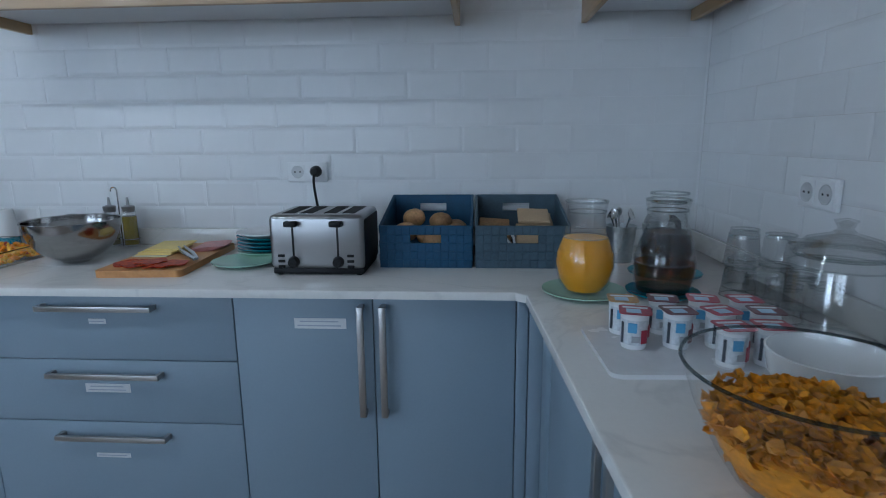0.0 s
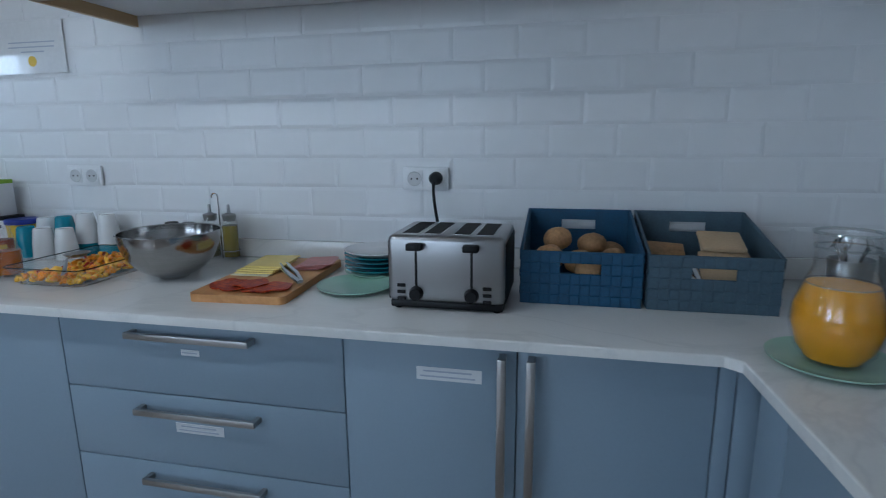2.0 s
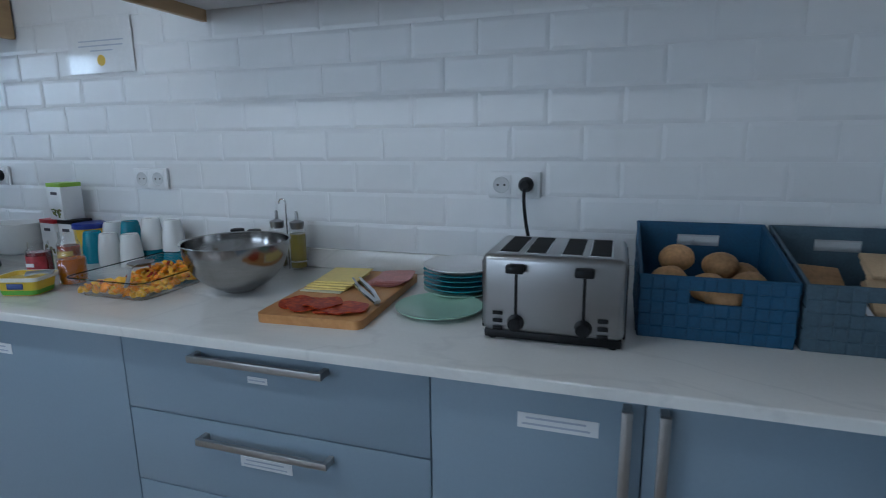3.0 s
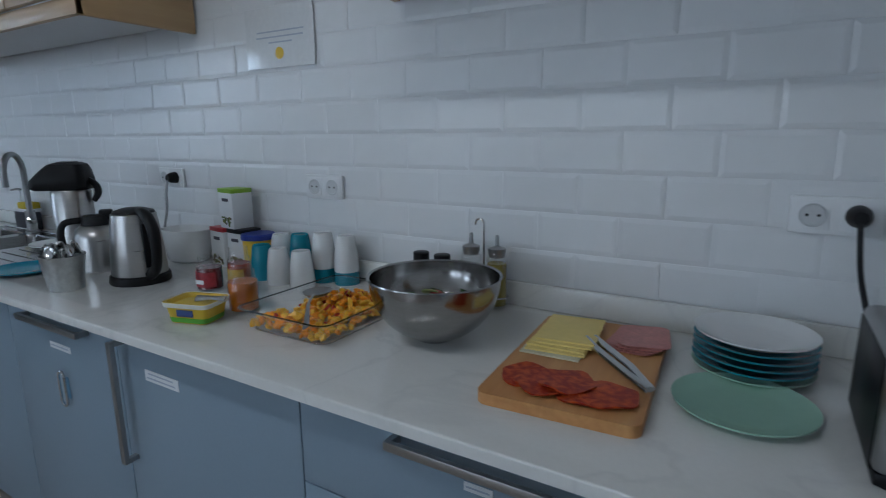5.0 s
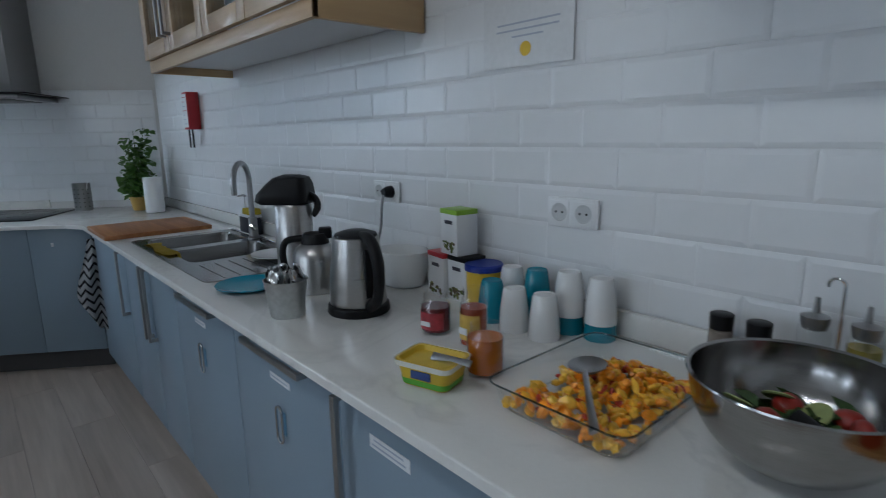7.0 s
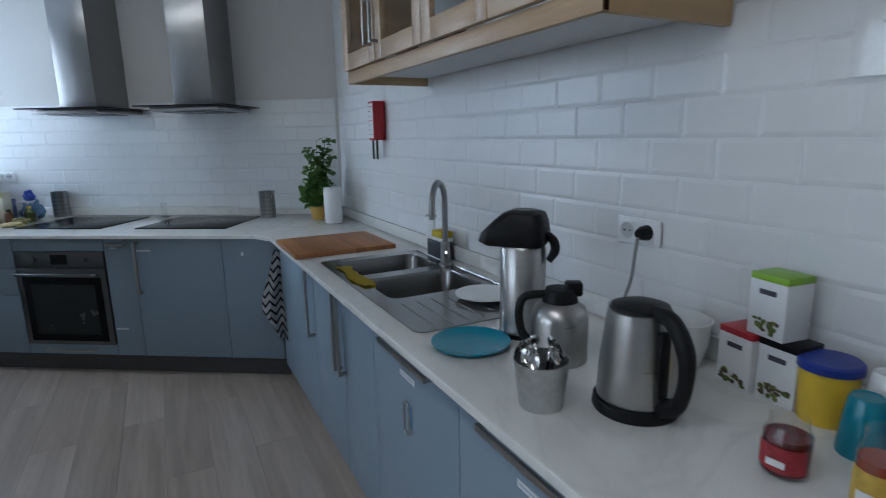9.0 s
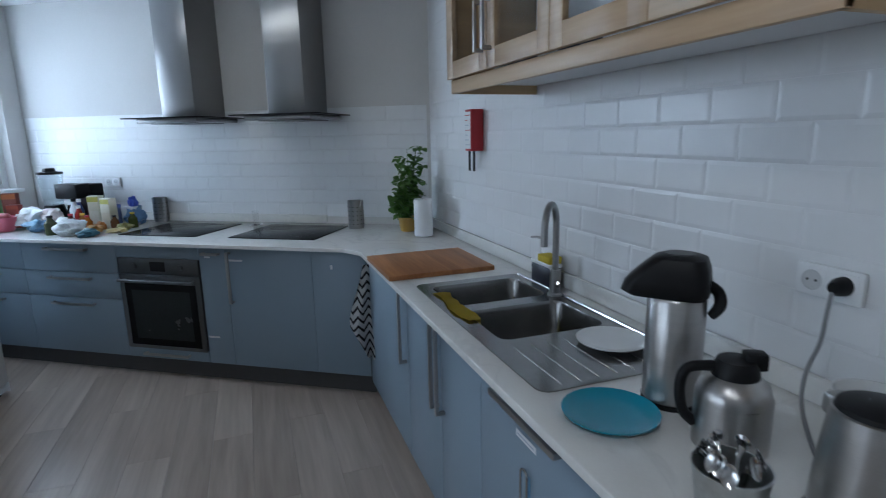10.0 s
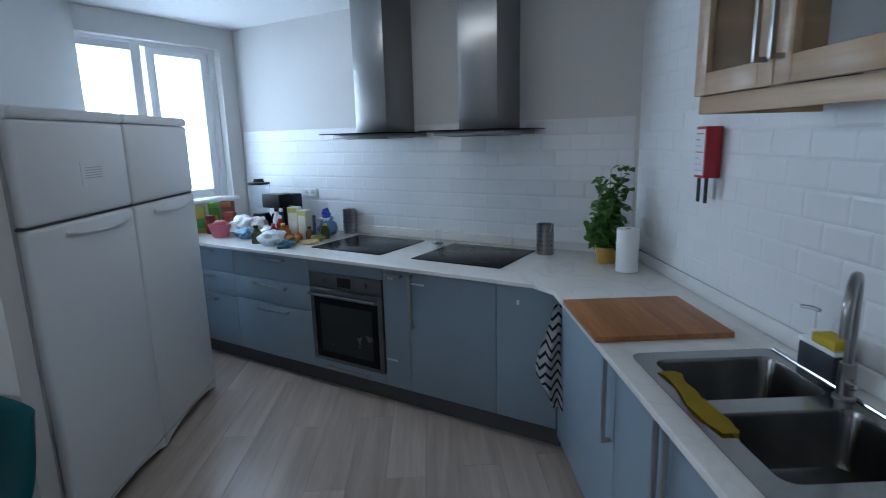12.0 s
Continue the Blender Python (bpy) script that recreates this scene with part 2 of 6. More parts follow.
def poly(bm, pts, z0, z1, holes=()):
    """Flat slab with any outline, and holes through it."""
    edges = []
    for loop in (pts, *holes):
        v = [bm.verts.new((x, y, z1)) for x, y in loop]
        edges += [bm.edges.new((v[i], v[(i + 1) % len(v)])) for i in range(len(v))]
    faces = [g for g in bmesh.ops.triangle_fill(bm, use_beauty=True, use_dissolve=False, edges=edges)["geom"] if isinstance(g, bmesh.types.BMFace)]
    low = bmesh.ops.extrude_face_region(bm, geom=faces)["geom"]
    for g in low:
        if isinstance(g, bmesh.types.BMVert):
            g.co.z = z0
    return bm


# ---- the room ----
ID = Matrix.Identity(4)
WALL_Y, CEIL_Z, RIGHT_X, TOP = 2.365, 2.572, 1.0, 0.91
STOVE_N, WIN_R = 0.85, -3.2


def st(r, n, z=0.0):
    return STOVE @ Vector((r, n, z))


# stove wall meets the long wall, window wall meets the stove wall
W1 = Vector((-5.215, WALL_Y, 0))
W2 = st(WIN_R, STOVE_N)
W3 = st(WIN_R, -0.40)


def structure(ob, label):
    return tagged(ob, label, "", "", "structure")


def wall_opening(bm, a0, a1, b0, b1, holes):
    """Upright wall of local x a0..a1, y 0..0.2, z b0..b1, with openings (x0, x1, z0, z1)."""
    xs = sorted({a0, a1, *[h[0] for h in holes], *[h[1] for h in holes]})
    for x0, x1 in zip(xs, xs[1:]):
        hs = [h for h in holes if h[0] <= x0 and h[1] >= x1]
        z = b0
        for h in sorted(hs, key=lambda h: h[2]):
            box(bm, x0, x1, 0, 0.2, z, h[2])
            z = h[3]
        box(bm, x0, x1, 0, 0.2, z, b1)
    bmesh.ops.remove_doubles(bm, verts=bm.verts, dist=0.0005)
    return bm


BACK_Y, NICHE_Y = -4.0, -1.18
structure(slab("wall_north", -6.0, RIGHT_X + 0.2, WALL_Y, WALL_Y + 0.2, 0, CEIL_Z, GROUT), "grouted wall behind white metro tiles")
structure(slab("wall_east", RIGHT_X, RIGHT_X + 0.2, BACK_Y - 0.2, WALL_Y - 0.002, 0, CEIL_Z, WALL), "white wall with metro tiles above the worktop")
structure(slab("wall_stove", WIN_R - 0.2, 0.5, STOVE_N, STOVE_N + 0.2, 0, CEIL_Z, WALL, m=STOVE), "white painted wall above a band of tiles")
wb = wall_opening(B(), -2.4, STOVE_N - 0.002, 0, CEIL_Z, [(-1.1, 0.70, 1.145, 2.40)])
structure(part("wall_window", wb, WALL, smooth=False, m=STOVE @ Matrix.Translation((WIN_R, 0, 0)) @ pose(0, 0, 0, 0, 0, 90)), "white painted wall with a window opening")
structure(slab("wall_niche", -5.995, -3.90, NICHE_Y - 0.08, NICHE_Y, 0, CEIL_Z, WALL), "white wall behind the refrigerators")
structure(slab("wall_niche_side", -4.06, -3.96, NICHE_Y + 0.002, -0.36, 0, CEIL_Z, WALL), "white wall end beside the refrigerators")
# opening made up for the added west lamp
wb = wall_opening(B(), BACK_Y + 0.002, NICHE_Y - 0.082, 0, CEIL_Z, [(-3.45, -1.65, 0.9, 2.35)])
structure(part("wall_west", wb, WALL, smooth=False, m=pose(-3.902, 0, 0, 0, 0, 90)), "white wall of the dining side with an assumed window")
# unseen openings, assumed so that daylight comes from behind
wb = wall_opening(B(), -4.3, RIGHT_X - 0.002, 0, CEIL_Z, [(-3.3, -2.25, 0.9, 2.4), (-2.05, -1.0, 0.9, 2.4)])
structure(part("wall_south", wb, WALL, smooth=False, m=pose(0, BACK_Y - 0.2, 0)), "white wall with assumed windows of the dining side")
structure(slab("ceiling", -8.5, RIGHT_X + 0.2, BACK_Y - 0.2, 3.2, CEIL_Z, CEIL_Z + 0.15, CEIL), "plain white plastered ceiling")
floor = structure(slab("floor", -8.5, RIGHT_X + 0.2, BACK_Y - 0.2, 3.2, -0.1, -0.008, paint("floor_base", (0.06, 0.055, 0.05), 0.8)), "grey-brown laminate plank floor")

# ---- worktop and upstands ----
PL = -0.01
e0, e1 = st(WIN_R, 0), st(-0.09, 0)
outline = [(RIGHT_X, -0.2), (RIGHT_X, WALL_Y), (W1.x, WALL_Y), (W2.x, W2.y), (e0.x, e0.y), (e1.x, e1.y), (-4.52, 1.722), (0.31, 1.722), (0.336, 1.70), (0.445, -0.2)]
SINK = (-3.75, -2.715, 1.796, 2.278)


def rounded(x0, x1, y0, y1, r, n=5):
    out = []
    for cx, cy, a in ((x1 - r, y1 - r, 0), (x0 + r, y1 - r, 90), (x0 + r, y0 + r, 180), (x1 - r, y0 + r, 270)):
        out += [(cx + r * math.cos(radians(a + 90 * i / n)), cy + r * math.sin(radians(a + 90 * i / n))) for i in range(n + 1)]
    return out


bm = poly(B(), outline, TOP - 0.022, TOP, [rounded(SINK[0] + 0.015, SINK[1] - 0.015, SINK[2] + 0.015, SINK[3] - 0.015, 0.03)])
bmesh.ops.recalc_face_normals(bm, faces=bm.faces)
top_edges = [e for e in bm.edges if len(e.link_faces) == 2 and 1.2 < e.calc_face_angle(0) < 1.9 and all(v.co.z > TOP - 0.001 for v in e.verts)]
bmesh.ops.bevel(bm, geom=top_edges, offset=0.004, segments=3, affect="EDGES", profile=0.5)
worktop = part("worktop", bm, QUARTZ)
tagged(worktop, "pale marbled stone worktop running round the kitchen", "worktop")


def upstand(label, a, b, off):
    d = Vector(b) - Vector(a)
    ob = slab("upstand", 0, d.length, -0.02, 0, TOP + 0.001, TOP + 0.062, QUARTZ, bev=0.003, m=Matrix.Translation((a[0], a[1], 0)) @ pose(0, 0, 0, 0, 0, math.degrees(math.atan2(d.y, d.x))))
    return tagged(ob, label, "upstand", "", "structure")


upstand("pale stone upstand along the tiled wall", (-5.19, WALL_Y - 0.008), (RIGHT_X - 0.022, WALL_Y - 0.008), 0)
upstand("pale stone upstand behind the hobs", st(WIN_R + 0.002, STOVE_N - 0.008), st(0.0, STOVE_N - 0.008) + Vector((-0.33, -0.48, 0)), 0)
upstand("pale stone upstand along the side wall", (RIGHT_X - 0.008, WALL_Y - 0.01), (RIGHT_X - 0.008, -0.2), 0)

# ---- base cabinets ----
FRONT_Y = 1.776


def bar_handle(parent, x, z, length, upright, y):
    """Flat steel bar on two stand-offs."""
    bm = B()
    if upright:
        box(bm, x - 0.009, x + 0.009, y - 0.036, y - 0.024, z, z + length, 0.0015)
        for q in (z, z + length - 0.012):
            box(bm, x - 0.007, x + 0.007, y - 0.0245, y, q, q + 0.012)
    else:
        box(bm, x, x + length, y - 0.034, y - 0.024, z - 0.008, z + 0.008, 0.0015)
        for q in (x, x + length - 0.012):
            box(bm, q, q + 0.012, y - 0.0245, y, z - 0.007, z + 0.007)
    return part("handle", bm, HANDLE, parent, "brushed steel bar handle")


def cabinet(m, x0, x1, y, depth, fronts, label, z0=0.10, z1=0.884, group="base cabinets"):
    """fronts: (name, x0, x1, z0, z1, handle) with handle 'h', 'l', 'r', 's' or ''."""
    c = thing("base_cabinet", m @ Matrix.Translation(((x0 + x1) / 2, y, 0)), label, "cabinet", group)
    cx = (x0 + x1) / 2
    slab("body", x0 - cx + 0.001, x1 - cx - 0.001, 0.0195, depth, z0, z1, CARCASS, c)
    slab("plinth", x0 - cx, x1 - cx, 0.06, 0.075, 0.0, z0, PLINTH, c)
    for name, a, b, c0, c1, hd in fronts:
        f = slab(name, a - cx + 0.0015, b - cx - 0.0015, 0, 0.019, c0 + 0.0015, c1 - 0.0015, CAB, c, 0.0015)
        if hd == "h":
            w = min(0.335, (b - a) * 0.62)
            bar_handle(f, (a + b) / 2 - cx - w / 2, c1 - 0.04, w, False, 0)
        elif hd == "l":
            bar_handle(f, a - cx + 0.03, c1 - 0.345, 0.32, True, 0)
        elif hd == "r":
            bar_handle(f, b - cx - 0.03, c1 - 0.345, 0.32, True, 0)
    return c


ZB, ZT, ZS = 0.10, 0.884, 0.128


def drawers(a, b):
    return [("drawer_front", a, b, 0.683, ZT, "h"), ("drawer_front", a, b, 0.489, 0.683, "h"), ("drawer_front", a, b, ZB, 0.489, "h")]


c_pair = cabinet(ID, -0.462, 0.405, FRONT_Y, 0.54, [("door", -0.462, -0.071, ZB, ZT, "r"), ("door", -0.071, 0.318, ZB, ZT, "l"), ("panel", 0.318, 0.352, ZB, ZT, ""), ("panel", 0.352, 0.40, ZB, ZT, "")], "blue-grey two-door base cabinet with steel bar handles")
c_draw = cabinet(ID, -1.237, -0.462, FRONT_Y, 0.57, drawers(-1.237, -0.462), "blue-grey three-drawer base cabinet with bar handles")
c_one = cabinet(ID, -1.858, -1.237, FRONT_Y, 0.57, [("door", -1.858, -1.237, ZB, ZT, "l")], "blue-grey one-door base cabinet with a paper label")
c_bin1 = cabinet(ID, -2.446, -1.858, FRONT_Y, 0.57, [("door", -2.446, -1.858, ZB, ZT, "h")], "blue-grey pull-out base cabinet with a hook")
c_bin2 = cabinet(ID, -3.028, -2.446, FRONT_Y, 0.57, [("door", -3.028, -2.446, ZB, ZT, "h")], "blue-grey pull-out base cabinet with a hook")
c_sink = cabinet(ID, -3.81, -3.028, FRONT_Y, 0.57, [("door", -3.81, -3.383, ZB, ZT, "r"), ("door", -3.383, -3.028, ZB, ZT, "l")], "blue-grey two-door cabinet under the sink", z1=0.70)
c_end = cabinet(ID, -4.622, -3.81, FRONT_Y, 0.45, [("door", -4.622, -3.81, ZB, ZT, "r")], "blue-grey corner base cabinet with a towel on it")
SF = 0.05


def low_drawers(a, b):
    return [("drawer_front", a, b, 0.689, ZT, "h"), ("drawer_front", a, b, 0.515, 0.689, "h"), ("drawer_front", a, b, ZS, 0.515, "h")]


cabinet(STOVE, -0.318, 0.022, SF, 0.50, [("door", -0.318, 0.022, ZS, ZT, "")], "blue-grey corner cabinet with a plain door", ZS)
cabinet(STOVE, -0.885, -0.318, SF, 0.78, [("door", -0.885, -0.318, ZS, ZT, "l")], "blue-grey one-door cabinet under a hob", ZS)
cabinet(STOVE, -1.07, -0.885, SF, 0.78, [("door", -1.07, -0.885, ZS, ZT, "h")], "narrow blue-grey pull-out cabinet beside the oven", ZS)
c_oven = cabinet(STOVE, -1.68, -1.07, SF, 0.03, [("panel", -1.68, -1.07, 0.80, ZT, ""), ("drawer_front", -1.68, -1.07, ZS, 0.205, "h")], "blue-grey oven housing with a low drawer", ZS)
cabinet(STOVE, -2.44, -1.68, SF, 0.78, low_drawers(-2.44, -1.68), "blue-grey three-drawer cabinet beside the oven", ZS)
cabinet(STOVE, -3.195, -2.44, SF, 0.78, low_drawers(-3.195, -2.44), "blue-grey three-drawer cabinet by the window wall", ZS)
EAST = pose(0.337, 1.70, 0, 0, 0, -90 + 3.3)
cabinet(EAST, -0.055, 0.06, 0.055, 0.5, [("panel", -0.055, 0.06, ZB, ZT, "")], "narrow blue-grey corner filler cabinet")
cabinet(EAST, 0.06, 0.595, 0.055, 0.55, [("door", 0.06, 0.595, ZB, ZT, "r")], "blue-grey one-door cabinet under the side worktop")
cabinet(EAST, 0.595, 1.26, 0.055, 0.55, [("door", 0.595, 1.26, ZB, ZT, "l")], "blue-grey one-door cabinet under the side worktop")
cabinet(EAST, 1.26, 1.88, 0.055, 0.55, [("door", 1.26, 1.88, ZB, ZT, "l")], "blue-grey one-door cabinet under the side worktop")

# ---- wall cabinets ----
UC_Y = 1.98


def wall_cabinet(x0, x1, label, doors):
    """doors: (x0, x1, 'glass' or 'wood', handle side)."""
    c = thing("wall_cabinet", pose((x0 + x1) / 2, UC_Y, 0), label, "cabinet", "wall cabinets")
    cx, z0, z1 = (x0 + x1) / 2, 1.677, 2.44
    d = WALL_Y - 0.012 - UC_Y
    for name, a in (("side_panel", x0), ("side_panel", x1 - 0.018)):
        slab(name, a - cx, a - cx + 0.018, 0.0, d, z0, z1, BEECHV, c, 0.001)
    slab("bottom", x0 - cx + 0.018, x1 - cx - 0.018, 0.018, d, z0 + 0.035, z0 + 0.053, UNDER, c)
    slab("valance", x0 - cx, x1 - cx, -0.002, 0.018, z0 + 0.0, z0 + 0.05, BEECH, c, 0.002)
    slab("roof", x0 - cx + 0.018, x1 - cx - 0.018, 0.02, d, z1 - 0.018, z1, UNDER, c)
    slab("back", x0 - cx + 0.018, x1 - cx - 0.018, d - 0.008, d, z0 + 0.053, z1 - 0.018, UNDER, c)
    slab("shelf", x0 - cx + 0.018, x1 - cx - 0.018, 0.05, d - 0.01, 2.08, 2.096, UNDER, c)
    for a, b, kind, hs in doors:
        a, b = a - cx + 0.0015, b - cx - 0.0015
        zz0, zz1 = z0 + 0.053, z1
        f = B()
        if kind == "glass":
            w = 0.062
            box(f, a, a + w, -0.02, 0, zz0, zz1, 0.0015), box(f, b - w, b, -0.02, 0, zz0, zz1, 0.0015)
            box(f, a + w, b - w, -0.02, 0, zz0, zz0 + w, 0.0015), box(f, a + w, b - w, -0.02, 0, zz1 - w, zz1, 0.0015)
            dd = part("door", f, BEECH, c)
            pane = slab("pane", a + w - 0.004, b - w + 0.004, -0.012, -0.008, zz0 + w - 0.004, zz1 - w + 0.004, PANE, dd, label="clear glass pane")
            pane.visible_shadow = False
        else:
            box(f, a, b, -0.02, 0, zz0, zz1, 0.002)
            dd = part("door", f, BEECH, c)
        if hs:
            hx = a + 0.03 if hs == "l" else b - 0.03
            hb = B()
            box(hb, hx - 0.007, hx + 0.007, -0.054, -0.044, zz0 + 0.055, zz0 + 0.215, 0.0015)
            for q in (zz0 + 0.055, zz0 + 0.203):
                box(hb, hx - 0.007, hx + 0.007, -0.0445, -0.02, q, q + 0.012)
            part("handle", hb, HANDLE, dd, "brushed steel bar handle")
    return c


wall_cabinet(-3.762, -2.236, "light beech wall cabinet with glass doors above the sink", [(-3.762, -3.385, "glass", "r"), (-3.385, -2.99, "glass", "l"), (-2.99, -2.613, "glass", ""), (-2.613, -2.236, "wood", "")])
wall_cabinet(-1.409, 0.152, "light beech wall cabinet above the breakfast counter", [(-1.409, -0.995, "wood", ""), (-0.995, -0.61, "wood", ""), (-0.61, -0.225, "wood", ""), (-0.225, 0.152, "wood", "")])
wall_cabinet(0.562, 0.94, "light beech wall cabinet in the corner", [(0.562, 0.94, "wood", "")])

# ---- cooker side ----


def hood(r0, r1):
    h = thing("cooker_hood", STOVE @ pose((r0 + r1) / 2, STOVE_N, 0), "stainless steel chimney cooker hood with a thin canopy", "cooker hood", "cooker hoods")
    w = (r1 - r0) / 2
    slab("canopy", -w, w, -0.52, -0.002, 1.665, 1.672, HOBGLASS, h, 0.001, "dark glass canopy edge")
    slab("body", -w + 0.07, w - 0.07, -0.46, -0.002, 1.637, 1.664, STEEL, h, 0.004)
    slab("filter", -w + 0.13, w - 0.13, -0.40, -0.08, 1.631, 1.6365, paint("filter_mesh", (0.2, 0.2, 0.2), 0.4, 0.9, fine=300, bump=0.6), h, 0.001)
    slab("chimney", -0.13, 0.13, -0.33, -0.002, 1.673, CEIL_Z - 0.002, STEEL, h, 0.002)
    return h


hood(-1.77, -1.17)
hood(-0.96, -0.36)


def hob(r0, r1):
    h = thing("hob", STOVE @ pose((r0 + r1) / 2, 0.21, TOP), "flat black ceramic hob set in the worktop", "hob", "hobs")
    w = (r1 - r0) / 2
    slab("glass", -w, w, 0, 0.52, 0.0, 0.006, HOBGLASS, h, 0.002)
    ring = paint("hob_print", (0.03, 0.03, 0.032), 0.25)
    for x, y, rad in ((-0.14, 0.15, 0.09), (0.14, 0.15, 0.07), (-0.14, 0.38, 0.07), (0.14, 0.38, 0.09)):
        b = B()
        lathe(b, [(rad, 0.0061), (rad, 0.0064), (rad + 0.003, 0.0064), (rad + 0.003, 0.0061)], 40, (x, y, 0))
        part("ring", b, ring, h, "printed cooking zone")
    return h


hob(-0.965, -0.37)
hob(-1.80, -1.205)


def oven():
    o = thing("oven", STOVE @ pose(-1.375, SF, -0.024), "built-in steel oven with a dark glass door", "oven")
    slab("body", -0.28, 0.28, 0.032, 0.55, 0.22, 0.79, BLACKP, o)
    slab("control_panel", -0.297, 0.297, -0.004, 0.03, 0.72, 0.823, OVENSTEEL, o, 0.002)
    slab("display", -0.055, 0.055, -0.0055, -0.0042, 0.742, 0.803, BLACKP, o, 0.0)
    for x in (-0.17, 0.17):
        b = lathe(B(), [(0, 0.012), (0.016, 0.012), (0.018, 0), (0.0, 0)], 20)
        part("knob", b, OVENSTEEL, o, m=pose(x, -0.0045, 0.772, 90))
    d = slab("door", -0.297, 0.297, -0.006, 0.03, 0.22, 0.717, OVENSTEEL, o, 0.002)
    slab("door_glass", -0.262, 0.262, -0.0075, -0.0062, 0.245, 0.66, HOBGLASS, d, label="black oven window")
    slab("inner_window", -0.215, 0.215, -0.0083, -0.0076, 0.29, 0.615, paint("tinted_oven_glass", (0.022, 0.026, 0.027), 0.25, var=0.1), d, 0.0)
    b = tube(B(), [(-0.275, -0.045, 0.684), (0.275, -0.045, 0.684)], 0.009)
    tube(b, [(-0.25, -0.045, 0.684), (-0.25, -0.006, 0.684)], 0.006), tube(b, [(0.25, -0.045, 0.684), (0.25, -0.006, 0.684)], 0.006)
    part("door_handle", b, OVENSTEEL, d)


oven()

# ---- refrigerators ----


def fridge(x0, x1, label):
    f = thing("refrigerator", pose((x0 + x1) / 2, -0.32, 0), label, "refrigerator", "refrigerators")
    w = (x1 - x0) / 2 - 0.004
    slab("body", -w, w, -0.68, -0.05, 0.03, 1.755, FRIDGE, f, 0.01)
    for name, a, b in (("freezer_door", 1.341, 1.736), ("fridge_door", 0.075, 1.330)):
        d = part(name, box(B(), -w, w, -0.048, 0.0, a, b, 0.017, 4), FRIDGE, f)
        if name == "fridge_door":
            g = tube(B(), [(-w + 0.05 + 0.06 * i, 0.004 + 0.012 * math.sin(math.pi * i / 8), b - 0.045 - 0.02 * math.sin(math.pi * i / 8)) for i in range(9)], 0.011, 8, 0.6)
            part("grip", g, FRIDGE, d, "moulded white grip")
    slab("gasket", -w + 0.004, w - 0.004, -0.046, -0.012, 1.331, 1.340, PLINTH, f)
    b = B()
    prof = [(-w, 1.737), (w, 1.737), (w, 1.768), (w * 0.94, 1.782), (-w * 0.94, 1.782), (-w, 1.768)]
    v0, v1 = [b.verts.new((x, 0.004, z)) for x, z in prof], [b.verts.new((x, -0.68, z)) for x, z in prof]
    b.faces.new(v0[::-1]), b.faces.new(v1)
    for i in range(6):
        b.faces.new((v0[i], v0[(i + 1) % 6], v1[(i + 1) % 6], v1[i]))
    bmesh.ops.bevel(b, geom=list(b.edges), offset=0.006, segments=2, affect="EDGES")
    part("lid", b, FRIDGE, f)
    b = B()
    k = 13
    lo = [(-w + 2 * w * i / (k - 1), 0.015 + 0.05 * math.sin(math.pi * i / (k - 1)) ** 0.6) for i in range(k)]
    va, vb = [b.verts.new((x, -0.004, z)) for x, z in lo], [b.verts.new((x, -0.004, 0.074)) for x, z in lo]
    vc, vd = [b.verts.new((x, -0.04, z)) for x, z in lo], [b.verts.new((x, -0.04, 0.074)) for x, z in lo]
    for i in range(k - 1):
        b.faces.new((va[i], va[i + 1], vb[i + 1], vb[i])), b.faces.new((vc[i + 1], vc[i], vd[i], vd[i + 1]))
        b.faces.new((va[i + 1], va[i], vc[i], vc[i + 1])), b.faces.new((vb[i], vb[i + 1], vd[i + 1], vd[i]))
    b.faces.new((va[0], vb[0], vd[0], vc[0])), b.faces.new((va[-1], vc[-1], vd[-1], vb[-1]))
    part("kick_panel", b, FRIDGE, f)
    for x in (-w + 0.03, w - 0.03):
        part("foot", lathe(B(), [(0, 0), (0.018, 0), (0.018, 0.03), (0, 0.03)], 14, (x, -0.06, 0)), BLACKP, f)
        part("foot", lathe(B(), [(0, 0), (0.018, 0), (0.018, 0.03), (0, 0.03)], 14, (x, -0.62, 0)), BLACKP, f)
    return f


fridge(-4.82, -4.075, "white two-door refrigerator with a printed notice on it")
fridge(-5.54, -4.822, "white two-door refrigerator beside another one")

# ---- window ----


